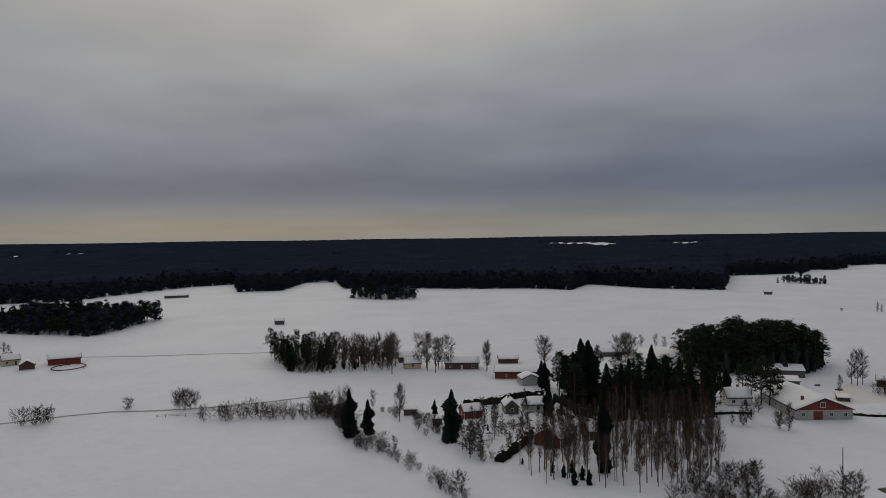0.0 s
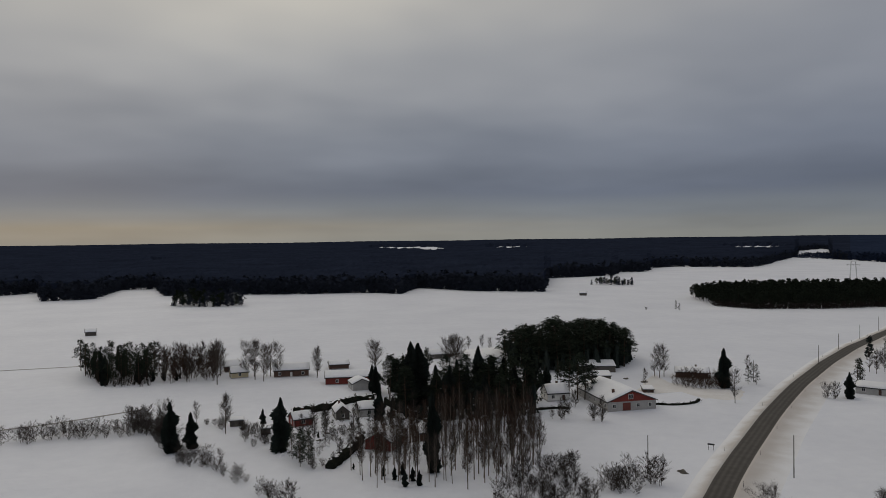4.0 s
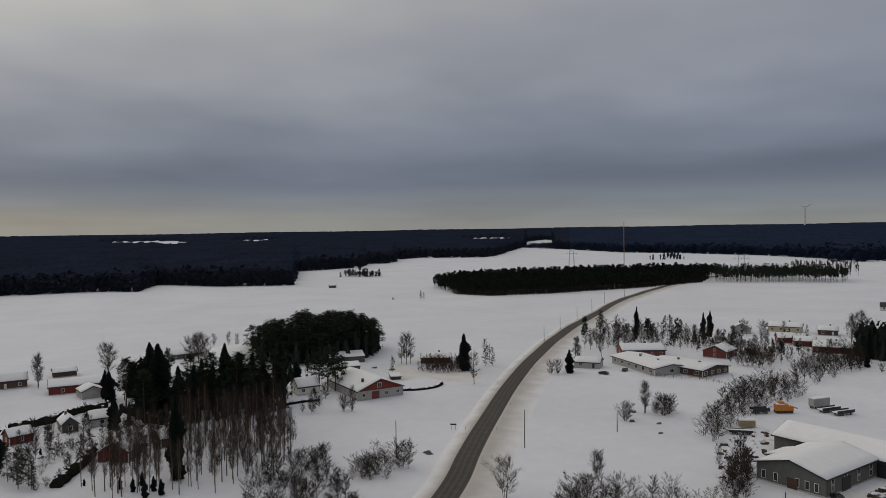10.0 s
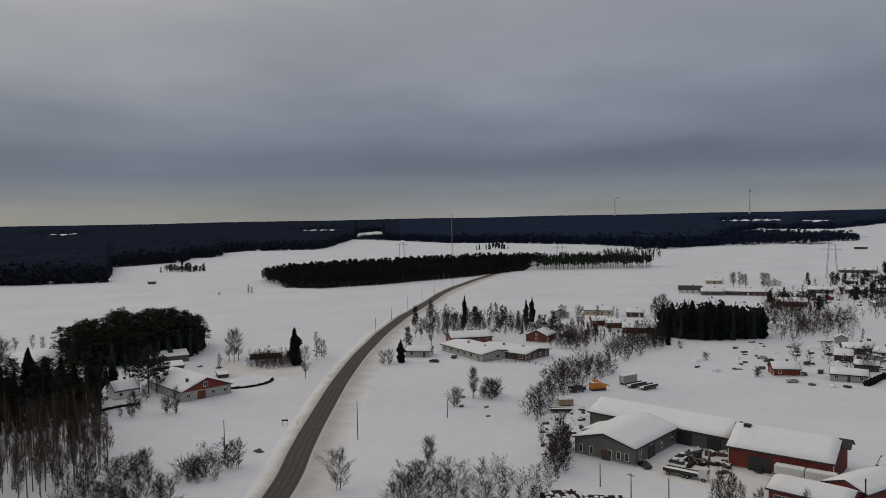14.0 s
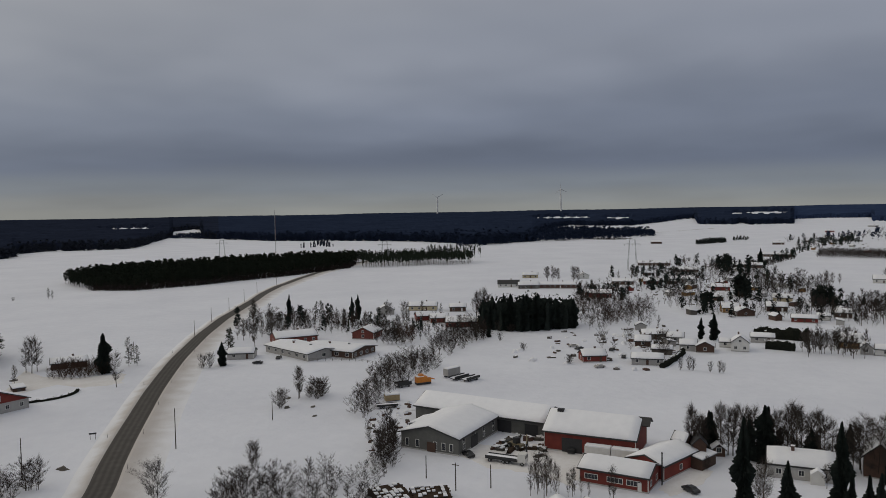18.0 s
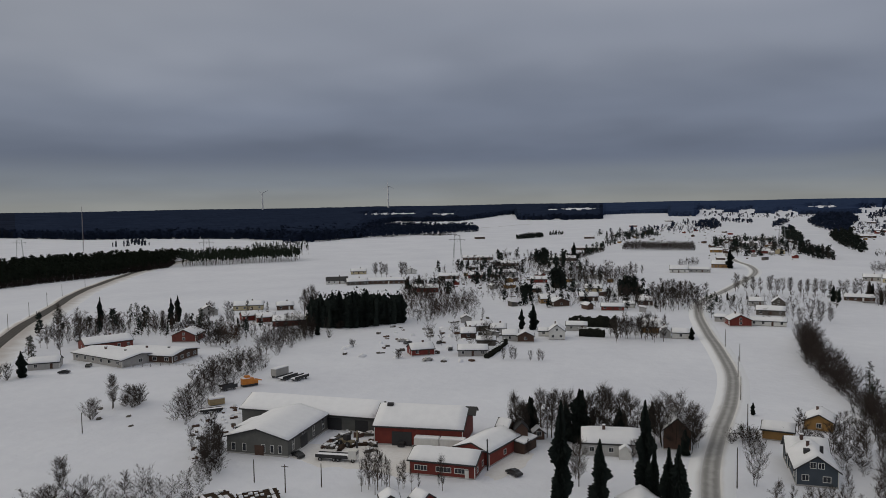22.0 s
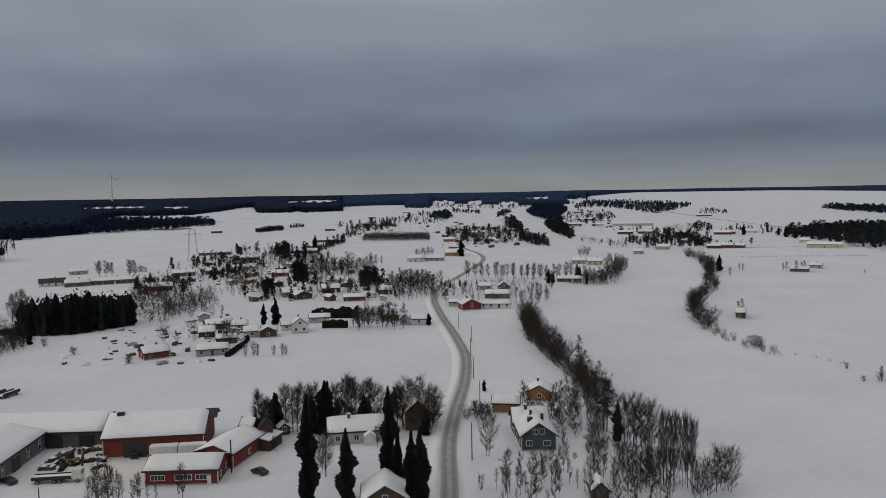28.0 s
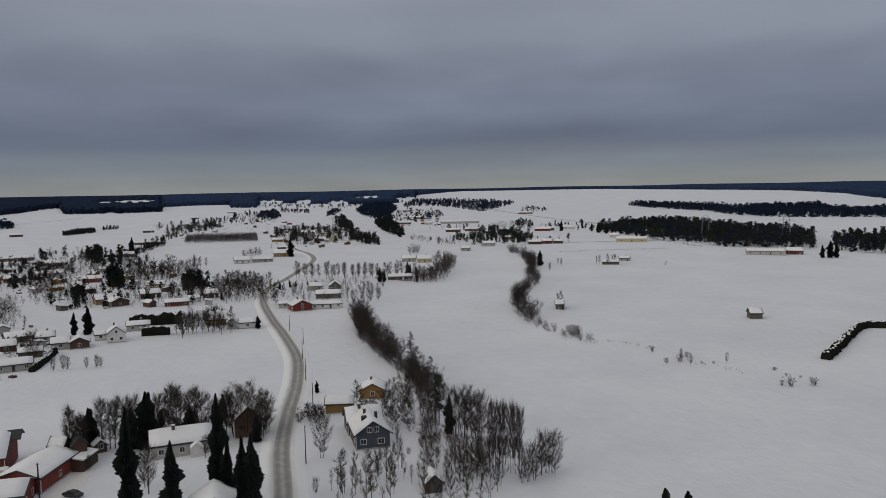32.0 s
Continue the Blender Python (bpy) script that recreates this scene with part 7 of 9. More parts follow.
hall2 = house("workshop_hall", "long grey boarded back hall under deep snow", 198.2, 111.5, 92, 42.8, 13.8, 4.4, 7.2, GREY, category="hall", wins=(0, 0, 0, 0), chimney=False, door=False, over=0.7, snow=0.4, trim=None)
wide_doors(hall2, -9.0, 6.95, 4.5, 3.6, 1)
wide_doors(hall2, -17.5, 6.95, 4.0, 3.4, 1)
shed("lean_to", "low grey lean-to beside the hall under snow", 182.5, 124.2, 4, 9.0, 5.0, 3.8, 2.4, GREY, door=False)
barn = house("barn", "large red barn with white trim and deep snow on the roof", 192.1, 74.6, 97, 24.2, 15.0, 5.1, 9.0, RED, category="barn", wins=(0, 0, 0, 0), chimney=False, door=False, over=0.6, snow=0.4)
wide_doors(barn, 4.5, 7.55, 5.5, 3.8, 1)
bm = bmesh.new()
gable_roof(bm, 2.6, 4.2, 7.6, 8.9, 0.5, 0.2)
bmesh.ops.translate(bm, verts=bm.verts[:], vec=(-13.0, 0, 0.3))
part("gable_hood", bm, DARK, barn, "dark hood over the gable")
bm = bmesh.new()
box(bm, 8.5, 10.2, 0.3, 1.5, 8.6, 9.7)
part("ridge_vent", bm, DARK, barn)
shop = house("workshop", "red single-storey workshop with white window bands and snowy roof", 170.6, 60.4, 92, 16.2, 9.6, 3.5, 5.2, RED, category="workshop", wins=(0, 0, 2, 2), chimney=False, door=False, over=0.6)
for p, w in ((5.3, 3.0), (-0.4, 3.6), (-4.8, 3.2)):
    window(shop, p, 4.82, 1.3, w, 1.1, 1, WHITE, 3)
bm = bmesh.new()
box(bm, -6.6, -5.7, 4.75, 4.86, 0.2, 2.2)
part("door", bm, WHITE, shop, "white door")
house("annex", "red annex under a broad snowy roof", 184.2, 54.2, -14, 16.0, 10.0, 3.5, 5.2, RED, category="annex", wins=(1, 0, 0, 1), chimney=False, door=False, snow=0.4)
bm = bmesh.new()
pp = anchor("chimney_pipe", 172.9, 51.0, 0)
tube(bm, (0, 0, 0), (0, 0, 7.5), 0.17, 0.16, 8)
part("pipe", bm, DARK, pp)
bm = bmesh.new()
tube(bm, (0, 0, 7.5), (0, 0, 7.9), 0.24, 0.08, 8)
part("cowl", bm, DARK, pp)
tagged(pp, "tall dark flue pipe beside the red workshop", "chimney")
shed("lean_to", "open lean-to with snowy roof at the annex", 190.8, 46.4, -14, 7.0, 4.0, 2.6, 3.2, BROWN, door=False)
house("drying_hut", "small dark gabled hut behind the annex", 194.0, 52.0, 75, 3.6, 3.4, 5.0, 6.6, BROWN, category="hut", wins=(0, 0, 0, 0), chimney=False, door=False, snow=0.25, trim=None)
house("drying_hut", "small dark gabled hut behind the annex", 193.0, 47.6, 20, 3.6, 3.2, 5.2, 6.8, BROWN, category="hut", wins=(0, 0, 0, 0), chimney=False, door=False, snow=0.0, trim=None)
house("shed", "small red shed with snowy roof below the workshop", 148.0, 58.3, 60, 4.0, 3.6, 1.9, 3.2, RED, category="shed", wins=(0, 0, 0, 0), chimney=False, trim=None, base=False)
house("shed", "small dark brown shed with snowy roof in the yard", 145.6, 64.9, 30, 4.5, 4.0, 1.9, 3.2, BROWN, category="shed", wins=(0, 0, 0, 0), chimney=False, trim=None, base=False)
container(183.4, 70.6, 97, 6.6, 2.4, 2.3, "white box trailer with snow on top beside the barn", WHITE)
container(184.3, 63.8, 97, 6.6, 2.4, 2.3, "white box trailer with snow on top beside the barn", WHITE)
car(175.5, 69.0, 20, "dark car parked beside the red workshop", CARPAINT)
car(184.6, 78.2, 10, "dark car before the barn gate", CARPAINT)
car(168.2, 100.6, 60, "dark car parked before the grey hall", CARPAINT)
car(172.0, 44.2, 55, "dark car parked in the open snowy yard", CARPAINT)

# lorry with a log body
lorry = anchor("timber_lorry", 168.6, 91.6, 97)
for nm, a in (("bed", (-5.2, 3.4, -1.2, 1.2, 0.9, 1.15)), ("side_board", (-5.2, 3.4, -1.25, -1.15, 1.15, 1.75)), ("side_board", (-5.2, 3.4, 1.15, 1.25, 1.15, 1.75))):
    bm = bmesh.new()
    box(bm, *a)
    part(nm, bm, DARK, lorry)
bm = bmesh.new()
box(bm, -5.1, 3.3, -1.1, 1.1, 1.15, 1.5)
bmesh.ops.bevel(bm, geom=bm.edges[:], offset=0.1, segments=1)
part("snow_cover", bm, ROOF_SNOW, lorry)
bm = bmesh.new()
box(bm, -7.4, -5.4, -1.2, 1.2, 0.7, 3.0)
bmesh.ops.bevel(bm, geom=bm.edges[:], offset=0.2, segments=2)
cab = part("cab", bm, WHITE, lorry, "white driver's cab")
bm = bmesh.new()
box(bm, -7.43, -7.3, -1.0, 1.0, 1.8, 2.6)
part("windscreen", bm, GLASS, cab)
for a in (-6.6, -2.6, -1.5, 2.2):
    for s in (-1.05, 1.05):
        wheel(lorry, a, s, 0.5, 0.3)
tagged(lorry, "dark flat lorry with snowy bed and white cab", "lorry")

# loader and clutter between the halls
loader = anchor("wheel_loader", 180.0, 92.5, 70)
for nm, a, mt in (("chassis", (-2.4, 2.2, -0.8, 0.8, 0.7, 1.6), TRACTOR_YELLOW), ("cab", (-0.9, 0.6, -0.75, 0.75, 1.6, 3.1), DARK), ("bucket", (3.2, 4.3, -1.3, 1.3, 0.3, 1.3), DARK)):
    bm = bmesh.new()
    box(bm, *a)
    bmesh.ops.bevel(bm, geom=bm.edges[:], offset=0.12, segments=1)
    part(nm, bm, mt, loader)
for s in (-0.5, 0.5):
    bm = bmesh.new()
    tube(bm, (1.6, s, 1.5), (3.4, s, 0.9), 0.14, 0.12, 6)
    part("lift_arm", bm, TRACTOR_YELLOW, loader)
for a in (-1.5, 1.5):
    for s in (-1.05, 1.05):
        wheel(loader, a, s, 0.75, 0.5)
tagged(loader, "yellowish wheel loader standing between the halls", "loader")
crane = anchor("log_crane", 175.5, 87.2, 0)
for a, b, r in (((0, 0, 0), (0, 0, 3.4), 0.28), ((0, 0, 3.4), (2.2, 1.0, 5.2), 0.2), ((2.2, 1.0, 5.2), (3.9, 1.6, 3.0), 0.15), ((3.9, 1.6, 3.0), (3.9, 1.6, 1.6), 0.22)):
    bm = bmesh.new()
    tube(bm, a, b, r, r * 0.8, 6)
    part("boom" if a[2] else "mast", bm, TRACTOR_YELLOW if a[2] > 3 else DARK, crane)
tagged(crane, "folded timber crane with yellow boom in the yard", "crane")
q = random.Random(3)
for k in range(16):
    a, b = q.uniform(176, 190), q.uniform(84, 98)
    log_pile(a, b, q.uniform(0, 180), q.uniform(2.2, 4.2), q.uniform(1.2, 2.2), 2, "small stack of grey logs under patchy snow", True, WEATHERED if k % 3 else BARK)
for a, b, c, d in ((184, 86, 3.0, 1.8), (181, 97, 3.5, 1.6), (188, 92, 3.5, 2.0), (177, 97.5, 2.5, 1.2)):
    snow_heap(a, b, q.uniform(0, 180), c, c * 0.8, d, "heap of dark scrap timber in the yard", BROWN, 0.9)

# log stacks at the yard's edge
log_pile(133.5, 100.0, -36, 7.5, 12.6, 5, "wide stack of dark logs under patchy snow")
log_pile(138.0, 92.5, -48, 8.5, 9.2, 6, "tall stack of dark logs under patchy snow")

# machines beside the hall
chip = anchor("timber_chipper", 230.5, 157.2, -35)
for nm, a, mt in (("body", (-2.6, 1.6, -1.2, 1.2, 0.8, 3.0), ORANGE), ("engine_cover", (1.6, 3.2, -1.0, 1.0, 0.8, 2.2), ORANGE), ("cab", (-1.4, 0.2, -1.0, 1.0, 3.0, 3.9), ORANGE), ("undercarriage", (-2.6, 3.0, -1.3, 1.3, 0.2, 0.9), DARK)):
    bm = bmesh.new()
    box(bm, *a)
    bmesh.ops.bevel(bm, geom=bm.edges[:], offset=0.15, segments=1)
    part(nm, bm, mt, chip)
bm = bmesh.new()
tube(bm, (2.6, 0, 2.2), (5.0, 0.4, 1.4), 0.3, 0.2, 6)
part("arm", bm, ORANGE, chip)
bm = bmesh.new()
box(bm, -2.5, 0.2, -1.1, 1.1, 3.0, 3.25)
part("snow_cover", bm, ROOF_SNOW, chip)
tagged(chip, "orange forestry machine with snow on top beside bushes", "forestry machine")
stack = anchor("timber_stack", 206.0, 153.2, -40)
for k in range(4):
    bm = bmesh.new()
    box(bm, -2.4, 2.4, -1.4 + 0.7 * k, -0.76 + 0.7 * k, 0.3, 2.2)
    part("timber_pack", bm, TIMBER, stack)
bm = bmesh.new()
box(bm, -2.5, 2.5, -1.5, 1.5, 2.2, 2.6)
bmesh.ops.bevel(bm, geom=bm.edges[:], offset=0.12, segments=1)
part("snow_cover", bm, ROOF_SNOW, stack)
tagged(stack, "stack of yellow sawn planks with snow on top", "timber stack")
flat_trailer(197.5, 149.0, -45, 7.0, 2.4, "flat trailer buried in snow beside the plank stack")
flat_trailer(223.5, 161.0, -25, 6.0, 2.4, "dark trailer with snow on its bed beside bushes", side=1.1)
container(247.0, 154.5, -12, 7.0, 2.5, 2.6, "pale box trailer with snowy top in the field", LIGHTGREY)
flat_trailer(244.5, 149.5, -12, 8.0, 2.5, "long dark trailer full of snow", side=0.8)
flat_trailer(244.5, 144.5, -12, 7.5, 2.5, "dark trailer full of snow beside the other trailers", side=0.8)
for x, y, hh in ((149.3, 101.2, 5.5), (146.0, 90.8, 6.5), (151.5, 84.6, 5.5)):
    pole(x, y, hh, "yard poles", arm=hh > 6)

# ---- school, farm barn, long house, blue house ----
house("school", "low school wing with pale walls and wide snowy roof", 253.6, 238.9, 76, 34.7, 16.8, 3.0, 4.3, LIGHTGREY, category="school", wins=(6, 6, 1, 2), over=0.8, snow=0.4, win_size=(1.8, 1.3))
house("school", "low school wing with brown boards and wide snowy roof", 262.0, 224.5, 93, 28.5, 17.5, 3.0, 4.3, BROWN, category="school", wins=(5, 5, 4, 1), over=0.8, snow=0.4, win_size=(1.8, 1.3))
for x, y in ((252, 232), (262, 218), (256, 246)):
    e = anchor("roof_vent", x, y, 0, 3.8)
    bm = bmesh.new()
    box(bm, -0.35, 0.35, -0.35, 0.35, 0, 1.5)
    part("duct", bm, DARK, e)
    bm = bmesh.new()
    box(bm, -0.5, 0.5, -0.5, 0.5, 1.5, 1.7)
    part("lid", bm, STEEL, e)
    tagged(e, "dark ventilation duct rising through the roof snow", "roof vent")
fence([(241, 226), (247, 215), (251, 209), (252, 200), (250, 194)], 1.2, 3.0, "low wooden fence with a rail before the school")
cow = house("cowshed", "long cowshed with red gable over pale stone walls", 129.2, 271.0, 89, 29.0, 19.0, 3.3, 7.0, LIGHTGREY, category="cowshed", wins=(6, 6, 4, 0), chimney=False, door=False, over=0.6, snow=0.4, trim=None, base=False)
bm = bmesh.new()
v = [bm.verts.new(p) for p in ((-14.62, -9.4, 3.3), (-14.62, 9.4, 3.3), (-14.62, 0, 6.95), (-14.56, -9.4, 3.3), (-14.56, 9.4, 3.3), (-14.56, 0, 6.95))]
for f in ((0, 2, 1), (3, 4, 5), (0, 1, 4, 3), (1, 2, 5, 4), (2, 0, 3, 5)):
    bm.faces.new([v[i] for i in f])
part("gable_boarding", bm, RED, cow, "red boarded gable")
window(cow, -14.66, 0.6, 4.2, 1.6, 1.6, 2, WHITE, 1)
wide_doors(cow, -14.6, 2.2, 3.0, 2.8, 2, BRICK_RED)
for x, y in ((124, 262), (131, 282)):
    e = anchor("roof_vent", x, y, 0, 5.4)
    bm = bmesh.new()
    box(bm, -0.4, 0.4, -0.4, 0.4, 0, 1.6)
    part("duct", bm, BROWN, e)
    tagged(e, "brown wooden ventilation duct on the cowshed roof", "roof vent")
lh = house("house", "long pale house under thick snow behind spruces", 196.9, 24.7, 99, 14.5, 10.5, 3.2, 5.6, LIGHTGREY, wins=(3, 3, 1, 1), snow=0.45)
bm = bmesh.new()
walls(bm, 2.6, 3.0, 2.4, 3.5)
bmesh.ops.rotate(bm, verts=bm.verts[:], cent=(0, 0, 0), matrix=Matrix.Rotation(radians(90), 3, "Z"))
bmesh.ops.translate(bm, verts=bm.verts[:], vec=(-3.4, 6.2, 0))
po = part("porch", bm, WHITE, lh, "white gabled porch")
bm = bmesh.new()
snow_cap(bm, 2.6, 3.0, 2.4, 3.5, 0.3, 0.25, 0.05, 5)
bmesh.ops.rotate(bm, verts=bm.verts[:], cent=(0, 0, 0), matrix=Matrix.Rotation(radians(90), 3, "Z"))
bmesh.ops.translate(bm, verts=bm.verts[:], vec=(-3.4, 6.2, 0))
part("snow_cover", bm, ROOF_SNOW, po)
bh = house("house", "slate-blue wooden house with white windows and snowy roof", 190.4, -22.1, 2, 13.0, 8.6, 3.9, 6.9, BLUE, wins=(2, 2, 0, 0), over=0.7, snow=0.4)
for p, z, w in ((-2.0, 1.3, 1.5), (2.4, 1.4, 1.3), (-0.85, 4.3, 1.1), (0.85, 4.3, 1.1)):
    window(bh, -6.5, p, z, w, 1.2, 2, WHITE, 1)
bm = bmesh.new()
box(bm, -2.2, -1.5, -1.9, -1.2, 5.2, 8.0)
part("chimney", bm, DARK, bh, "dark sheet-metal chimney")
bm = bmesh.new()
box(bm, -2.6, -1.4, 0.9, 2.2, 5.4, 7.2)
part("dormer", bm, DARK, bh)
house("house_wing", "slate-blue rear wing of the wooden house under snow", 199.5, -21.6, 92, 9.0, 8.0, 3.4, 6.3, BLUE, category="house", wins=(1, 1, 1, 1), over=0.6, snow=0.4)
rf = house("shed", "broad outbuilding roof under smooth deep snow", 153.5, 13.5, 5, 9.5, 9.5, 2.6, 5.6, BROWN, category="outbuilding", wins=(1, 1, 1, 0), snow=0.5, chimney=False)

# ---- poles, posts, pylons, masts ----
for x, y, h in ((98.5, 187, 10.5), (133.5, 173.7, 11.2), (168, 171.5, 6.0), (384, 417, 9.5), (343, 387, 9), (301, 355, 9.2), (260, 320, 9.5), (203, 290, 9.5),
                (430, 452, 9), (478, 478, 9), (178, -5.5, 9.2), (256, -8.8, 8.0), (290, -9, 7.8), (348, -5.5, 7.8), (320, -10.5, 7), (223, -9.5, 8)):
    pole(x, y, h)
for i in range(12, 60, 4):
    p, d = road_line[i * 2], road_line[i * 2 + 1] - road_line[i * 2]
    d = d / np.linalg.norm(d)
    marker_post(p[0] + d[1] * 4.6, p[1] - d[0] * 4.6, 2.0)
    if i % 8 == 0:
        marker_post(p[0] - d[1] * 5.2, p[1] + d[0] * 5.2, 1.6)
sg = anchor("road_sign", 127.6, 203.0, -40)
for s in (-0.7, 0.7):
    bm = bmesh.new()
    tube(bm, (s, 0, -0.3), (s, 0, 1.6), 0.06, 0.06, 6)
    part("leg", bm, DARK, sg)
bm = bmesh.new()
box(bm, -1.0, 1.0, -0.04, 0.04, 1.5, 2.0)
part("board", bm, DARK, sg)
bm = bmesh.new()
box(bm, -1.0, 1.0, -0.12, 0.12, 2.0, 2.12)
part("snow_cover", bm, ROOF_SNOW, sg)
tagged(sg, "small dark information board with snow on top", "sign")
for x, y, rz, h in ((732, 245, 100, 31), (707, 808, 115, 27), (1010, -80, 85, 29), (705, 530, 115, 29), (760, -470, 70, 27), (690, -520, 70, 27)):
    lattice_pylon(x, y, rz, h, "tall steel power pylon standing in the snow field")
mast(850, 850, 67, "thin lattice radio mast beyond the pine belt")
turbine(3649, 2361, 106, 36, -57, 28)
turbine(5340, -2737, 92, 30, 60, 40)
turbine(4962, -3373, 92, 30, 60, 10)
turbine(4012, 1758, 138, 38, -66, 95)

car(239.9, 239.9, 30, "car parked beside the school under snow", CARPAINT, True)
car(227.6, 240.2, 120, "car parked beside the school under snow", CARPAINT, True)

# ---- hedges, walls, ring, tracks ----
hedge([(7, 286), (18, 288), (28, 297), (39, 301)], 2.6, 2.4, "dark clipped conifer hedge with snow on top", 1)
hedge([(43, 293), (46, 279), (50, 266), (56, 258)], 2.4, 2.6, "dark overgrown hedge with snow patches", 2)
hedge([(15, 213), (22, 227), (27, 240)], 2.6, 2.6, "dark clipped hedge beside the red house", 3)
hedge([(94, 266), (101, 267), (108, 266)], 1.0, 1.2, "low dark garden hedge below the white house", 4)
hedge([(141, 262), (149, 259), (156, 260), (161, 264)], 0.9, 0.9, "low dark stone wall edge under snow", 5, False)
hedge([(233, -193), (247, -210), (264, -230), (279, -251), (271, -268)], 3.0, 3.0, "tall dark clipped hedge in the open field", 6)
hedge([(390, 70), (390, 58), (389, 46)], 5.5, 4.0, "tall dark conifer hedge in the village", 7)
hedge([(362, 60), (362, 48)], 4.0, 3.0, "dark hedge before the pale house", 8)
hedge([(299, 88), (316, 88), (334, 89)], 2.4, 2.0, "dark garden hedge beside the pale garage", 9)
fence([(-104, 272), (-97, 273), (-89, 274)], 1.1, 2.5, "short dark rail fence in the snow field", BROWN)
ring = anchor("riding_ring", -188, 378, 0)
bm = bmesh.new()
pr = [(math.cos(k * 0.2618) * 7.4, math.sin(k * 0.2618) * 9.5) for k in range(24)]
for k in range(24):
    (a, b), (c, d) = pr[k], pr[(k + 1) % 24]
    tube(bm, (a, b, 0.9), (c, d, 0.9), 0.28, 0.28, 5)
part("rail", bm, BROWN, ring)
for a, b in pr[::2]:
    bm = bmesh.new()
    tube(bm, (a, b, -0.3), (a, b, 1.1), 0.12, 0.12, 5)
    part("post", bm, BROWN, ring)
tagged(ring, "oval dark rail of a riding ring in the snow", "riding ring")
for nm, ln, w in (("field_track_north", [(-205, 414), (-157, 417), (-94, 424), (-80, 420)], 2.2), ("field_track_west", [(-205, 236), (-138, 278), (-108, 283), (-80, 291), (-50, 306)], 2.0),
                  ("far_road_south", [(795, -282), (787, -351), (766, -445), (680, -496)], 5.0), ("far_road_east", [(2022, -579), (1440, -524), (1150, -513), (787, -456), (680, -496)], 6.0),
                  ("field_track_east", [(1185, 800), (1450, 640), (1700, 560), (2100, 480)], 6.0)):
    t = sweep(nm, smooth_line(ln, 8), [(-w / 2, 0.05), (0, 0.22), (w / 2, 0.05)], PACKED)
    tagged(t, "trodden grey track across the snow field", "track", kind="structure")

# ---- stands of trees and thickets ----
def free(places, room=1.5):
    return [(x, y) for x, y in places if not any(math.hypot(x - a, y - b) < r + room for a, b, r in BUILT)]


def along(line, gap, spread, seed):
    q = random.Random(seed)
    pts = smooth_line(line, gap)
    return [(p[0] + q.uniform(-spread, spread), p[1] + q.uniform(-spread, spread)) for k, p in enumerate(pts)
            if math.sin(k * gap / 7 + seed) + math.sin(k * gap / 3.1 + seed) > -1.25]


GROVE = [(120, 392), (117, 357), (126, 337), (151, 333), (170, 342), (182, 362), (178, 388), (150, 400)]
stand("pine", GROVE, 5.2, 19, 22.5, 31, "dense pine grove", 1.9, 0.42)
woods("grove_understorey", "dark understorey of the pine grove", scatter(GROVE, 3.2, 41), 8, 14, NEEDLES, 41, wide=0.26, rounded=True)
CONIFERS = [(40, 268), (52, 262), (65, 257), (82, 254), (95, 262), (99, 284), (80, 296), (62, 292), (48, 286)]
stand("spruce", CONIFERS, 8.5, 15, 22, 32, "dense conifer stand", 1.15)
stand("pine", CONIFERS, 6.6, 15, 20, 42, "dense conifer stand", 1.5)
woods("stand_understorey", "dark understorey of the conifer stand", scatter(CONIFERS, 3.2, 142), 6, 13, NEEDLES, 142, wide=0.2, rounded=True)
BIRCHES = [(20, 202), (26, 191), (35, 194), (47, 193), (61, 194), (72, 200), (82, 222), (84, 246), (60, 252), (46, 240), (36, 225)]
stand("slender_birch", BIRCHES, 2.9, 10, 16, 33, "birch stand before the conifers")
stand("slender_birch", [(19, 212), (26, 199), (36, 189), (50, 186), (64, 186), (72, 196), (60, 196), (44, 196), (28, 208)], 3.6, 9, 14, 133, "birch stand before the conifers")
thicket("birch_saplings", "reddish-brown slim saplings in the birch stand", [p for p in scatter(BIRCHES, 4.6, 151) if p[0] > 0.28 * p[1]], ("red_bush", "far_birch"), 9, 15, 152, wide=0.5)
brush("birch_undergrowth", "reddish-brown undergrowth of the birch stand", scatter([(46, 205), (60, 200), (74, 206), (83, 224), (84, 248), (60, 254), (48, 240)], 3.4, 51), 4, 9, REDTWIG, 52, 10, 0.25)
stand("spruce", [(350, 202), (351, 182), (360, 169), (376, 156), (388, 162), (388, 190), (372, 210)], 6.0, 14, 20, 34, "black spruce block", 1.25)
woods("spruce_block_inner", "black inner part of the dense spruce block", scatter([(351, 202), (352, 182), (361, 170), (376, 158), (388, 164), (388, 190), (372, 208)], 2.4, 143), 12, 18, NEEDLES, 143, wide=0.24, rounded=True)
COPSE = [(-96, 412), (-78, 362), (-58, 359), (-52, 372), (-58, 405)]
stand("bushy_pine", COPSE, 6.0, 11, 15, 35, "field copse", 0.9)
stand("pine", COPSE, 6.5, 12, 16, 45, "field copse", 1.2)
stand("young_spruce", [(-54, 362), (-44, 362), (-42, 372), (-54, 372)], 4.0, 3, 5, 36, "young spruces beside the copse")
thicket("red_thicket", "reddish-grey thicket of bare stems", scatter([(-53, 396), (-48, 360), (-26, 360), (-27, 396)], 2.8, 37), ("red_bush", "red_bush", "far_birch"), 10, 15, 38, wide=0.8)
thicket("ditch_bushes_south", "line of bare bushes along the snowy ditch", along([(-41, 274), (-35, 258), (-31, 243), (-25, 230), (-18, 222), (-11, 213), (-1, 194), (4, 184)], 1.1, 1.8, 43), ("thicket_bush",), 2.2, 4.8, 44)
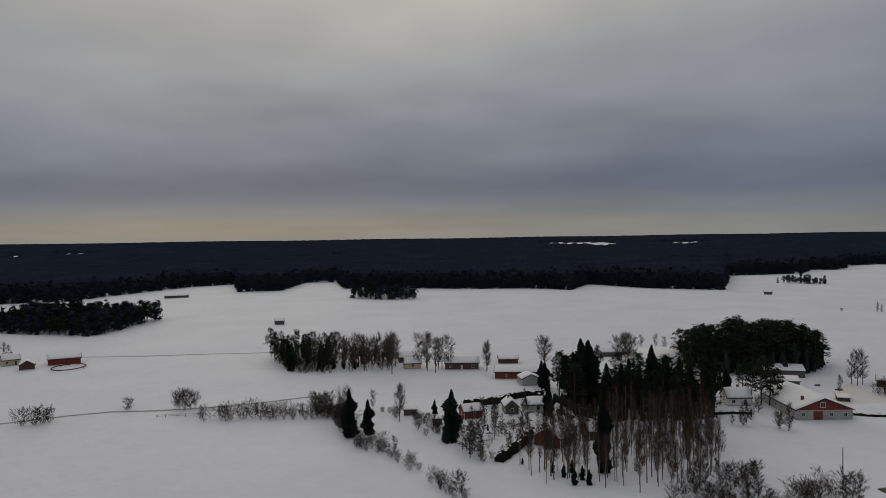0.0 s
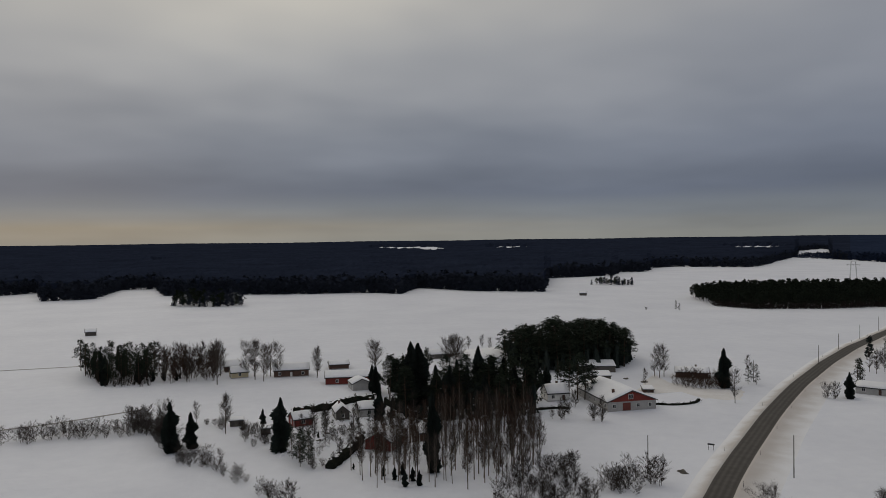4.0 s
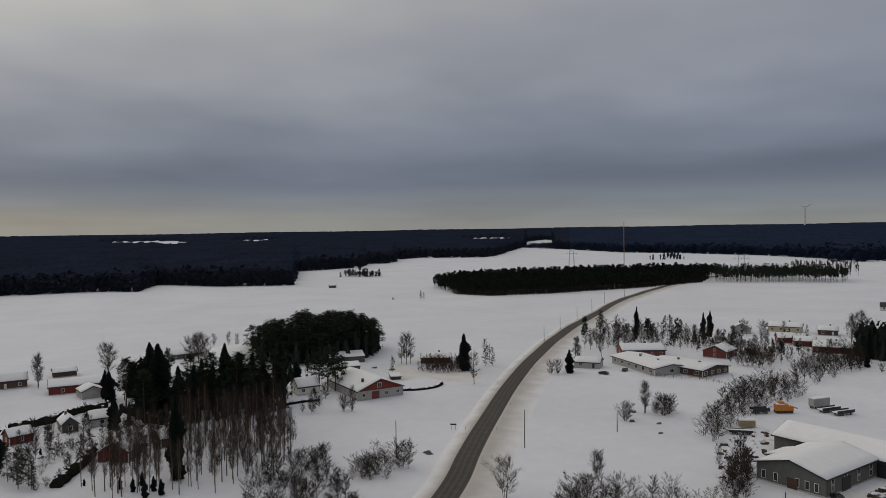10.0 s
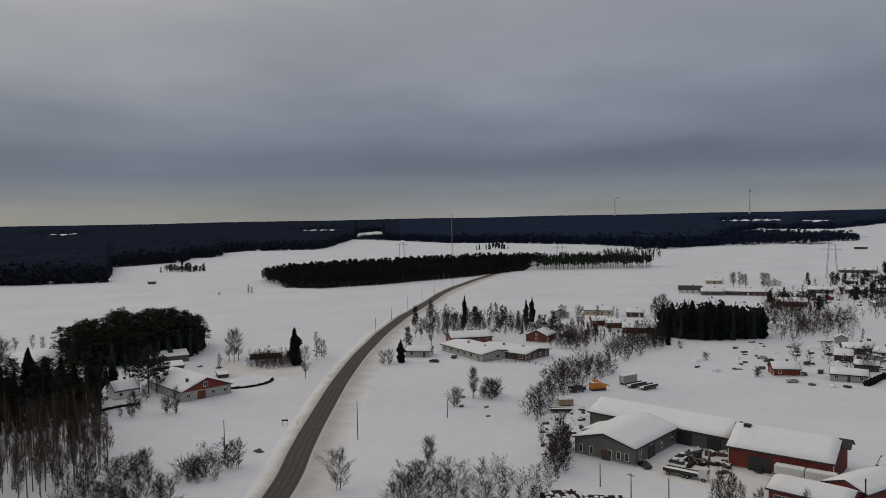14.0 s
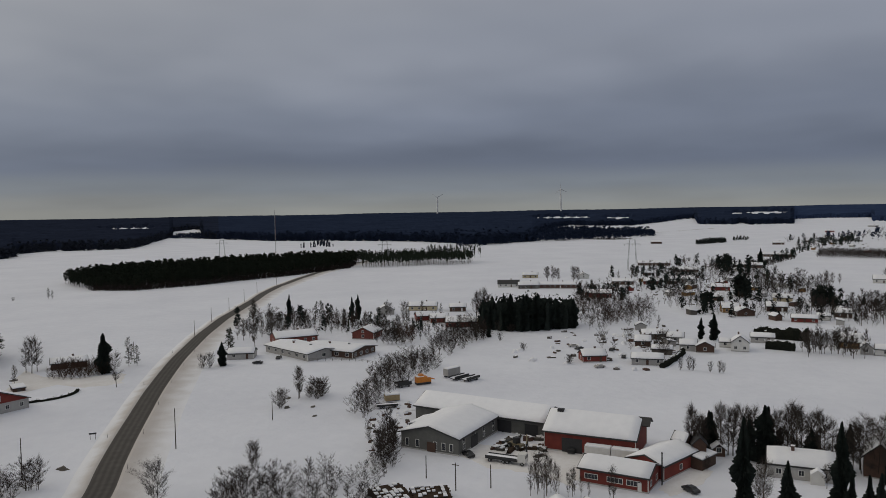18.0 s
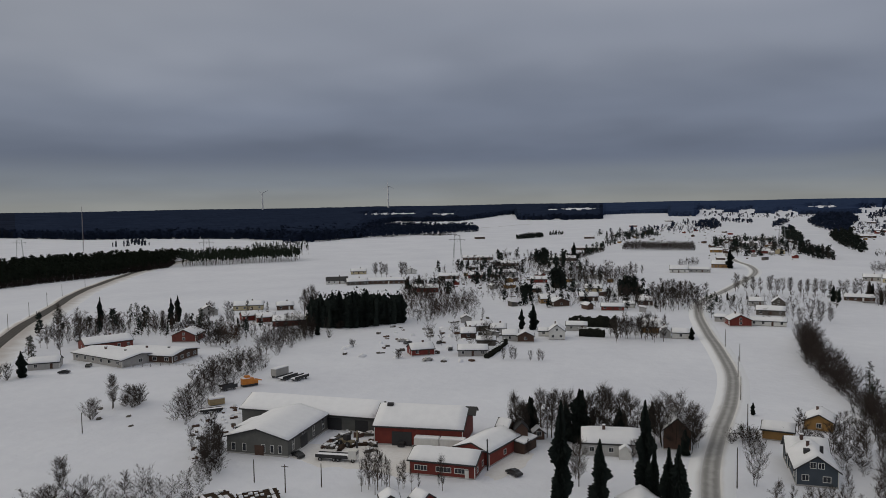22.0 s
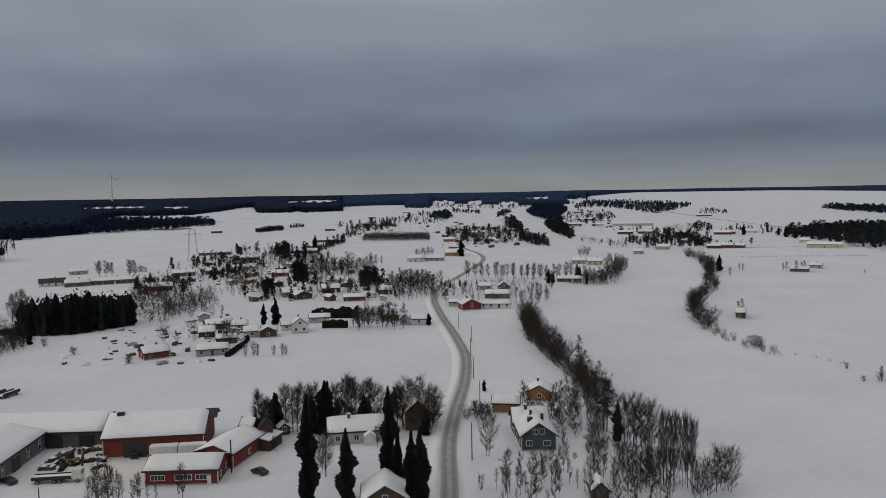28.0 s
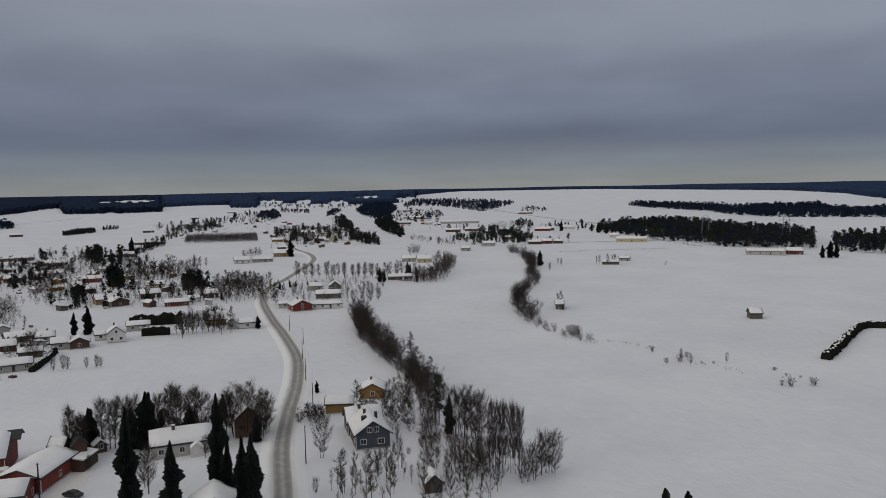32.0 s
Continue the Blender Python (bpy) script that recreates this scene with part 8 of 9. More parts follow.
thicket("field_corner_thicket", "dense grey thicket at the corner of the field", scatter([(-49, 276), (-41, 272), (-37, 255), (-34, 243), (-29, 246), (-38, 280), (-51, 289)], 2.9, 49), ("thicket_bush", "thicket_tree"), 4.5, 8.5, 50)
thicket("field_corner_bushes", "dense dark bushes under the spruces", scatter([(-29, 236), (-24, 228), (-18, 223), (-19, 232), (-25, 240)], 2.2, 51), ("thicket_bush",), 3.5, 6.5, 52)
thicket("house_thicket", "brown thicket beside the low farmhouse", scatter([(166, 296), (170, 284), (184, 280), (190, 288), (182, 298)], 1.7, 64), ("red_bush",), 4.5, 7.5, 65)
stand("birch", [(0, 250), (18, 232), (32, 222), (50, 245), (50, 268), (28, 262), (8, 270)], 7.0, 6, 10, 66, "garden birches among the cottages")
thicket("cottage_bushes", "bare bushes round the cottages", scatter([(-8, 255), (8, 222), (30, 212), (48, 250), (20, 278)], 4.2, 67), ("thicket_bush", "thicket_bush", "thicket_tree"), 2.0, 5.5, 68)
brush("stream_bushes", "low bushes and stones along the snowy stream", along([(-18, 285), (-12, 275), (-4, 262), (4, 248)], 2.0, 3.0, 69), 1.0, 2.4, TWIG, 70, 10)

thicket("yard_bushes", "dense bare bushes beside the timber stacks", scatter([(180, 150), (185, 148), (211, 159), (258, 168), (272, 178), (266, 190), (239, 182), (197, 161)], 3.0, 55), ("thicket_bush", "thicket_tree"), 4.5, 9.0, 56)
thicket("field_edge_bushes", "bare bushes between school and field", scatter([(271, 180), (279, 176), (320, 183), (343, 191), (325, 204), (298, 198)], 3.4, 58), ("thicket_bush", "far_broad", "far_birch"), 5.0, 10.0, 59)
thicket("school_thicket", "dark brown thicket behind the school", scatter([(294, 216), (298, 208), (327, 228), (320, 235)], 2.8, 159), ("red_bush",), 5.5, 9.0, 160)
thicket("garden_bushes", "bare garden trees and bushes behind the school", scatter([(273, 299), (294, 304), (317, 285), (314, 237), (303, 222), (321, 234), (333, 278), (334, 345), (307, 334)], 3.6, 62), ("far_broad", "far_birch", "red_bush"), 4.5, 9.5, 63)
FOOT = [(x, y) for x, y in scatter([(43, 154), (55, 186), (63, 194), (69, 197), (76, 202), (81, 196), (76, 180), (74, 160), (66, 139)], 1.45, 46) if math.sin(x * 0.62) + math.sin(y * 0.55 + 1) > -0.75]
thicket("birch_foot_bushes", "dense bare bushes at the foot of the birch stand", FOOT[::2], ("thicket_bush", "thicket_bush", "thicket_tree"), 3.2, 7.0, 47)
thicket("roadside_bushes", "dense bare bushes beside the roadside pole", scatter([(80, 177), (87, 188), (91, 191), (96, 190), (95, 182), (88, 170)], 2.2, 47), ("thicket_bush",), 3.0, 6.0, 48)
thicket("road_bushes", "dense bare bushes between road and sawmill", scatter([(111, 134), (119, 136), (123, 138), (129, 133), (140, 118), (144, 117), (157, 122), (168, 126), (165, 122), (151, 112), (132, 103), (117, 92), (95, 115)], 2.7, 48), ("thicket_bush", "thicket_bush", "thicket_bush", "thicket_tree"), 3.0, 7.0, 49)
thicket("hall_bushes", "tall dark bushes beside the grey hall", scatter([(154, 121), (166, 129), (176, 134), (169, 125), (152, 112), (148, 114)], 2.4, 148), ("thicket_bush", "thicket_tree"), 5.5, 9.5, 149)
thicket("ditch_bushes", "dense row of bare grey bushes along a ditch", scatter([(-71, 267), (-35, 265), (-36, 275), (-74, 279)], 1.9, 39), ("thicket_bush", "thicket_bush", "thicket_tree"), 3.4, 6.5, 40)
thicket("ditch_bushes_west", "dense clump of bare grey bushes beside a ditch", scatter([(-87, 266), (-75, 265), (-76, 274), (-90, 277)], 2.4, 239), ("thicket_bush",), 3.5, 6.0, 240)
COPSE_EDGE = [(-92, 407), (-73, 359), (-53, 356), (-55, 384), (-74, 409)]
stand("spruce", COPSE_EDGE, 9.5, 11, 16, 235, "field copse", 1.0)
thicket("copse_birches", "bare birches between copse and thicket", scatter([(-60, 398), (-52, 362), (-28, 360), (-22, 398)], 5.0, 238), ("far_birch",), 11, 16, 239)
brush("copse_undergrowth", "bare undergrowth of the field copse", scatter(COPSE_EDGE, 2.6, 236), 5, 10, TWIG, 237, 12, 0.35, 1.2)
thicket("school_gardens", "dark bare garden trees behind the school", scatter([(304, 327), (342, 306), (347, 253), (339, 225), (308, 205), (307, 224), (305, 258), (282, 283), (270, 295)], 4.2, 301), ("far_broad", "far_birch"), 4.5, 9.0, 302)
thicket("school_pines", "dark pines and spruces in the gardens behind the school", free(scatter([(300, 335), (342, 310), (349, 253), (341, 222), (318, 215), (312, 262), (285, 290)], 11, 307)), ("far_conifer",), 6, 12, 308)
thicket("brick_house_gardens", "bare bushes round the red brick houses", scatter([(332, 231), (331, 187), (350, 185), (383, 206), (381, 261)], 4.6, 303), ("far_broad", "far_birch", "red_bush"), 3.0, 7.5, 304)
# river belts
thicket("river_belt", "dark belt of bare alders along the frozen river", along([(378, -40), (352, -39), (328, -38), (310, -38), (294, -40), (280, -42), (268, -43), (254, -45), (242, -45), (222, -46)], 0.75, 3.4, 71), ("far_broad", "thicket_bush"), 4.0, 11.5, 72, 0.95)
stand("bushy_pine", [(300, -42), (285, -44), (265, -46), (245, -44), (245, -52), (268, -54), (300, -50)], 6.5, 7, 10, 73, "pines on the river bank")
thicket("river_belt_far", "dark belt of bare alders on the far river bank", along([(708, -226), (666, -223), (578, -202), (520, -181), (477, -168), (440, -148), (404, -134), (372, -125), (344, -121)], 1.4, 3.6, 74), ("far_broad", "thicket_bush", "far_broad"), 4.5, 10.0, 75)
thicket("bank_bushes", "low bushes along the snowy river bank", along([(340, -121), (325, -119), (312, -120), (300, -122), (290, -125)], 1.3, 1.8, 76), ("thicket_bush",), 1.6, 3.6, 77)
brush("bank_weeds", "dry weeds along the snowy river bank", along([(292, -126), (277, -138), (262, -143), (252, -147), (240, -153), (231, -157), (217, -168)], 1.6, 2.6, 176), 0.6, 1.6, TWIG, 177, 8)
thicket("river_point_trees", "bare trees on the river bend", along([(545, -118), (600, -140), (660, -152), (560, -120)], 2.0, 4.0, 78), ("far_broad", "far_birch"), 5, 10.5, 79)
thicket("lane_house_bushes", "bare bushes round the houses by the lane", scatter([(160, -30), (172, -62), (205, -48), (230, -34), (215, -12), (190, -34)], 4.6, 80), ("thicket_bush",), 1.5, 4.4, 81)

# village gardens
thicket("village_thicket", "brown thicket on the slope below the village", scatter([(400, 150), (430, 146), (470, 146), (500, 190), (440, 185)], 4.0, 91), ("red_bush", "far_broad"), 4.5, 9, 92)
thicket("lane_thicket", "dark bare thicket along the village gardens", along([(466, 52), (470, 30), (478, 8)], 1.2, 5.0, 93), ("far_birch", "far_broad"), 6, 11, 94)

# far woods of the plain
thicket("south_forest", "dark forest belt beyond the river fields", scatter([(947, -424), (894, -433), (785, -422), (735, -438), (667, -438), (652, -459), (615, -493), (762, -610), (876, -607), (976, -613), (1097, -628), (1091, -537), (992, -446)], 6.0, 103), ("wood_conifer", "wood_conifer", "pine_top"), 8, 15, 104, wide=1.45)
thicket("south_forest_edge", "dark forest edge beyond the farm", scatter([(618, -516), (577, -497), (548, -513), (520, -600), (666, -700), (700, -600), (663, -554)], 6.0, 105), ("wood_conifer", "wood_conifer", "pine_top"), 8, 15, 106, wide=1.45)
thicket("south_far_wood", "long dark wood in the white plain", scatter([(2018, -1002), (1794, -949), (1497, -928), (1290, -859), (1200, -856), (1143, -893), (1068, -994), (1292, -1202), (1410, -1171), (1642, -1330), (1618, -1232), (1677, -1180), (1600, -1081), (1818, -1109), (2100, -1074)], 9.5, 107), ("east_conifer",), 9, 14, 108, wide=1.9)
rows = [p for p in scatter([(976, 651), (1006, 575), (860, 490), (830, 505), (880, 590)], 7.5, 115)]
woods("thinned_pines", "thinned stand of slim pines on the snow", rows, 9, 12, PINE, 116, stem=0.55, wide=0.10, rounded=True, tufts=14)
stems("thinned_pine_trunks", "slim trunks of the thinned pines", rows, 6, 8, 0.14, BARK, 117)
far_rows = along([(998, 945), (1030, 905), (1060, 930), (1110, 990), (1150, 1020)], 6, 10, 118)
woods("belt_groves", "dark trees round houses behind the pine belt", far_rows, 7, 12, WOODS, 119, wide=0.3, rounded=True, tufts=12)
# snowy rock knoll behind the pines, snow heaps and garden clutter
knoll = snow_heap(112, 388, 10, 46, 40, 4.5, "snow-covered rocky knoll behind the pines")
q = random.Random(12)
for k in range(64):
    x, y = q.uniform(288, 365), q.uniform(92, 160)
    if any(math.hypot(x - a, y - b) < r + 1 for a, b, r in BUILT):
        continue
    if k % 9 == 0:
        car(x, y, q.uniform(0, 180), "car half buried under snow in a cluttered yard", CARPAINT if k % 2 else LIGHTGREY, True, group="cars in the cluttered yard")
    else:
        snow_heap(x, y, q.uniform(0, 180), q.uniform(2, 4), q.uniform(1.5, 3), q.uniform(0.7, 1.5), "snow-covered junk heap in the yard", (BROWN, WEATHERED, None)[k % 3], 0.8)
for k in range(26):
    x, y = q.uniform(0, 45), q.uniform(222, 285)
    snow_heap(x, y, q.uniform(0, 180), q.uniform(1, 2.4), q.uniform(1, 2), q.uniform(0.4, 0.9), "small dark heap half covered by snow in the garden", WEATHERED if k % 2 else None, 0.8)
for x, y, a in ((108, 185.5, 3), (181, 178, 2.4), (186, 171, 2), (190, 186, 2.2), (178, 163, 1.6), (154, 312, 2.5), (158, 303, 3)):
    snow_heap(x, y, x, a, a * 0.7, a * 0.25, "low dark stone half covered by snow", WEATHERED, 0.7)


brush("ditch_line", "thin dark line of dry reeds along a far ditch", along([(684, -267), (682, -300), (677, -339), (680, -378)], 1.6, 1.2, 201), 1.0, 1.8, TWIG, 202, 8, 0.6, 2.0)
brush("far_road_line", "thin dark line of brush along a far road", along([(800, -426), (746, -422), (683, -418)], 1.6, 1.2, 203), 1.2, 2.2, TWIG, 204, 8, 0.6, 2.0)
# trees round the blue house and on the river bank
tree("broad_tree", 180.6, -9.4, 11.2, wide=0.75)
tree("spruce", 190.7, -43.4, 10.6, wide=1.0)
tree("broad_tree", 188.3, -44.6, 13.5, wide=1.0)
tree("broad_tree", 187.3, -46.5, 14.1, wide=1.1)
tree("broad_tree", 188.0, -49.2, 13.3, wide=1.0)
tree("broad_tree", 185.9, -50.4, 12.6, wide=0.9)
tree("broad_tree", 184.1, -35.6, 8.3, wide=0.8)
tree("broad_tree", 181.7, -37.0, 7.3, wide=0.8)
tree("shrub", 183.5, -36.6, 2.7, wide=1.0)
tree("shrub", 183.9, -38.6, 2.8, wide=1.0)
tree("shrub", 181.8, -34.3, 2.8, wide=0.9)
tree("slender_birch", 160.3, -10.1, 4.9, wide=1.2)
tree("slender_birch", 159.0, -11.5, 5.9, wide=1.2)
tree("slender_birch", 158.2, -12.8, 5.4, wide=1.2)
tree("slender_birch", 159.9, -14.6, 5.3, wide=1.1)
tree("birch", 157.5, -11.9, 7.2, wide=0.7)
tree("slender_birch", 157.5, -16.2, 5.4, wide=1.2)
tree("broad_tree", 165.7, -21.1, 6.6, wide=0.7)
tree("birch", 164.3, -22.7, 7.9, wide=0.8)
tree("slender_birch", 168.0, -24.5, 5.0, wide=1.2)
tree("birch", 169.3, -26.2, 9.8, wide=0.55)
tree("slender_birch", 170.7, -27.2, 6.9, wide=1.0)
tree("slender_birch", 159.4, -27.6, 4.7, wide=1.2)
tree("slender_birch", 158.3, -29.0, 5.4, wide=1.2)
tree("slender_birch", 162.0, -31.8, 7.8, wide=1.0)
tree("birch", 160.7, -32.5, 8.9, wide=0.5)
tree("slender_birch", 163.5, -34.1, 6.7, wide=1.0)
tree("slender_birch", 165.0, -37.9, 8.4, wide=1.0)
tree("birch", 163.4, -38.4, 8.7, wide=0.5)
tree("slender_birch", 165.3, -40.0, 7.2, wide=1.0)
tree("broad_tree", 160.3, -41.0, 8.2, wide=0.7)
tree("broad_tree", 159.5, -42.8, 9.2, wide=0.8)
tree("broad_tree", 162.5, -45.0, 8.6, wide=0.8)
tree("birch", 157.9, -35.0, 6.4, wide=0.7)
tree("birch", 157.3, -38.8, 6.8, wide=0.7)
tree("shrub", 177.1, -14.3, 2.8, wide=0.8)
tree("shrub", 177.7, -20.2, 2.5, wide=0.8)
tree("shrub", 177.9, -30.2, 1.7, wide=0.9)
tree("shrub", 159.7, -6.7, 3.7, wide=0.5)
tree("broad_tree", 219.0, -22.7, 7.3, wide=0.8)
tree("birch", 213.0, -29.5, 6.8, wide=1.0)
tree("birch", 211.7, -31.6, 6.8, wide=0.9)
tree("birch", 212.7, -34.6, 8.8, wide=0.8)
tree("broad_tree", 214.7, -36.9, 6.9, wide=0.8)
tree("shrub", 211.9, -30.6, 2.5, wide=1.0)
tree("birch", 217.1, -33.7, 7.3, wide=0.8)
tree("birch", 209.1, -39.1, 10.0, wide=0.8)
tree("broad_tree", 211.0, -41.4, 7.2, wide=0.8)
tree("broad_tree", 155.9, -53.2, 7.8, wide=0.8)
tree("broad_tree", 157.2, -55.2, 9.0, wide=0.8)
tree("birch", 159.6, -57.7, 9.9, wide=0.9)
tree("broad_tree", 160.6, -59.5, 10.5, wide=0.9)
tree("broad_tree", 160.1, -60.8, 9.9, wide=0.9)
tree("broad_tree", 154.2, -51.3, 6.0, wide=0.8)
tree("birch", 165.5, -47.2, 14.9, wide=0.36)
tree("birch", 163.8, -47.4, 16.1, wide=0.36)
tree("birch", 161.2, -46.7, 16.7, wide=0.36)
tree("birch", 161.7, -47.5, 16.3, wide=0.36)
tree("birch", 164.9, -49.3, 15.2, wide=0.36)
tree("birch", 162.6, -48.6, 15.6, wide=0.36)
tree("birch", 163.9, -49.7, 15.7, wide=0.36)
tree("birch", 162.7, -49.5, 16.4, wide=0.36)
tree("birch", 167.5, -51.6, 14.6, wide=0.36)
tree("birch", 163.9, -51.1, 15.5, wide=0.36)
tree("birch", 161.5, -51.0, 16.9, wide=0.36)
tree("birch", 163.9, -52.3, 15.1, wide=0.36)
tree("birch", 168.7, -54.3, 14.9, wide=0.36)
tree("birch", 160.8, -51.8, 16.6, wide=0.36)
tree("birch", 165.1, -53.9, 15.0, wide=0.36)
tree("birch", 166.5, -54.7, 14.3, wide=0.36)
tree("birch", 161.4, -53.6, 15.5, wide=0.36)
thicket("outbuilding_bushes", "brown bare bushes beside the yellow outbuilding", scatter([(216, -4), (216, -9), (211, -13), (208, -11), (210, -5)], 1.6, 83), ("red_bush", "thicket_bush"), 3, 5, 84)
thicket("bank_saplings", "dense saplings and young birches on the river bank", free(scatter([(168, -30), (177, -38), (168, -48), (157, -48), (143, -41), (143, -27)], 2.7, 84)), ("far_birch", "far_birch", "red_bush", "far_broad"), 6, 11, 85, wide=0.7)
thicket("garden_saplings", "slim young birches before the blue house", free(scatter([(162, -9), (167, -21), (165, -27), (147, -24), (148, -8)], 2.9, 86)), ("far_birch",), 6, 11, 87, wide=0.7)
thicket("manor_bushes", "reddish-brown bare trees before the pale river house", free(scatter([(512.8, -92.4), (508.5, -109.0), (551.6, -117.4), (549.1, -100.7)], 3.2, 88)), ("red_bush",), 6, 11, 89)
tree("bushy_pine", 494.6, -69.0, 9.7, wide=1.1)
tree("spruce", 539.8, -95.7, 10.6, wide=1.0)
tree("spruce", 518.5, -96.7, 9.5, wide=0.9)
tree("bushy_pine", 453.8, 2.8, 10.1, wide=1.0)
tree("bushy_pine", 462.2, -4.1, 7.5, wide=1.0)
tree("spruce", 499.3, -2.7, 5.2, wide=1.0)
tree("spruce", 509.5, -9.2, 5.3, wide=1.0)
tree("broad_tree", 475.4, -10.6, 7.8, wide=1.0)
tree("broad_tree", 436.0, -53.0, 7.9, wide=1.0)
tree("broad_tree", 443.4, -59.0, 7.4, wide=1.0)
tree("bushy_pine", 425.8, -48.5, 7.4, wide=0.9)
# slim birches before the red workshop
tree("slender_birch", 155.9, 75.6, 6.8, wide=1.1)
tree("birch", 153.4, 73.6, 8.6, wide=0.6)
tree("birch", 157.0, 74.3, 6.3, wide=0.6)
tree("slender_birch", 153.5, 71.4, 8.3, wide=1.1)
tree("birch", 155.7, 71.3, 8.1, wide=0.6)
tree("birch", 153.0, 68.9, 8.4, wide=0.6)
tree("slender_birch", 155.4, 69.2, 6.8, wide=1.1)
tree("birch", 155.5, 67.0, 5.5, wide=0.6)
tree("birch", 157.1, 66.2, 5.5, wide=0.6)
tree("slender_birch", 155.2, 63.8, 5.6, wide=1.1)
tree("birch", 156.2, 62.3, 4.1, wide=0.6)
tree("birch", 158.9, 58.5, 3.4, wide=0.6)
tree("slender_birch", 150.9, 70.8, 8.2, wide=1.1)
tree("birch", 151.7, 74.5, 7.5, wide=0.6)
# bare trees and evergreens that fill the village gardens
VILLAGE = [(663, 243), (830, 237), (886, 197), (799, 128), (602, 78), (536, 6), (470, 7), (456, 95), (473, 151), (489, 188)]
thicket("village_trees", "bare birches and fruit trees among the village houses", free(scatter(VILLAGE, 12.5, 401)), ("far_birch", "far_birch", "far_broad"), 6, 13, 402)
thicket("village_evergreens", "dark spruces and pines among the village houses", free(scatter(VILLAGE, 25, 403)), ("far_conifer",), 7, 14, 404, wide=1.1)
thicket("village_hedgerow", "dark bare trees behind the village houses", free(scatter([(458, 59), (544, 70), (544, 36), (459, 31)], 5.6, 405)), ("far_broad", "far_birch"), 6, 12, 406)
thicket("lane_corner_trees", "tall bare trees where the lane bends", free(scatter([(445, 31), (534, 35), (526, 6), (446, 3)], 6.0, 407)), ("far_birch", "far_broad"), 8, 14, 408)
thicket("red_hall_trees", "brown bare trees before the dark red house", free(scatter([(462, 193), (528, 218), (534, 190), (467, 164)], 5.2, 409)), ("red_bush", "far_birch"), 8, 13, 410)
thicket("slope_alders", "dense brown alders on the slope", free(scatter([(388, 147), (431, 159), (479, 149), (452, 140), (400, 138)], 4.2, 411)), ("far_broad", "red_bush"), 5, 9, 412)
thicket("upper_evergreens", "row of dark pines before the upper houses", free(scatter([(715, 158), (825, 177), (823, 152), (701, 130)], 7, 413)), ("far_conifer",), 9, 15, 414, wide=1.1)
thicket("yard_tree_row", "bare trees in the cluttered yard", free(scatter([(303, 120), (356, 137), (365, 117), (335, 97), (305, 91)], 8.5, 415)), ("far_birch", "far_broad"), 4, 9, 416)
thicket("hedge_birches", "bare garden birches beside the dark hedge", free(scatter([(349, 43), (375, 46), (377, 21), (354, 20)], 4.5, 417)), ("far_birch",), 8, 12, 418)
thicket("river_house_gardens", "bare garden trees of the houses by the lane", free(scatter([(422, -10), (494, -12), (517, -58), (459, -60), (417, -43)], 7.5, 419)), ("far_birch", "far_broad"), 4, 9, 420)

# outbuildings, wood piles and hedges crowded between the village gardens
q = random.Random(77)
KINDS = [("brown", BROWN), ("red", RED), ("grey", WEATHERED), ("pale", LIGHTGREY), ("yellow", YELLOW)]
for poly, gap, seed in (([(769, 218), (785, 129), (540, 35), (447, 29), (453, 116), (553, 157)], 31, 5), ([(697, 235), (733, 182), (535, 134), (523, 177)], 28, 6), ([(1168, 7), (1193, -112), (841, -81), (829, 5)], 34, 7),
                        ([(1764, -273), (1872, -406), (1215, -272), (1203, -190)], 44, 8), ([(1365, 183), (1651, 9), (1354, -59), (1095, -48), (1096, 131)], 60, 9), ([(393, 134), (405, 116), (314, 86), (316, 109)], 16, 10)):
    for x, y in scatter(poly, gap, seed):
        if any(math.hypot(x - a, y - b) < r + 4 for a, b, r in BUILT):
            continue
        colour, mat = q.choice(KINDS)
        l, w = q.uniform(4, 9), q.uniform(3.5, 6)
        if q.random() < 0.5:
            house("outbuilding", "small " + colour + " outbuilding under snow in a village yard", x, y, q.uniform(0, 180), l, w, 2.4, 3.8, mat, category="outbuilding", wins=(1, 0, 0, 0), trim=None, chimney=False, door=False, base=False, group="outbuildings of the village")
        else:
            shed("shed", "low " + colour + " shed under snow between village gardens", x, y, q.uniform(0, 360), l, w, 2.1, 2.8, mat, group="sheds of the village")
    for x, y in scatter(poly, gap * 0.55, seed + 30):
        if any(math.hypot(x - a, y - b) < r + 2 for a, b, r in BUILT):
            continue
        snow_heap(x, y, q.uniform(0, 180), q.uniform(2, 5), q.uniform(1.2, 2.5), q.uniform(0.8, 1.6), "dark wood pile half under snow in a village yard", WEATHERED if q.random() < 0.6 else BROWN, 0.8)

# junk half buried beside the trailers
for x, y in scatter([(160, 129), (187, 147), (209, 150), (204, 140), (173, 126), (156, 120)], 2.6, 305):
    snow_heap(x, y, q.uniform(0, 180), q.uniform(1, 2.6), q.uniform(0.8, 1.8), q.uniform(0.4, 1.0), "junk heap half buried in snow beside the trailers", (WEATHERED, None, BROWN, None)[int(q.random() * 4)], 0.8)
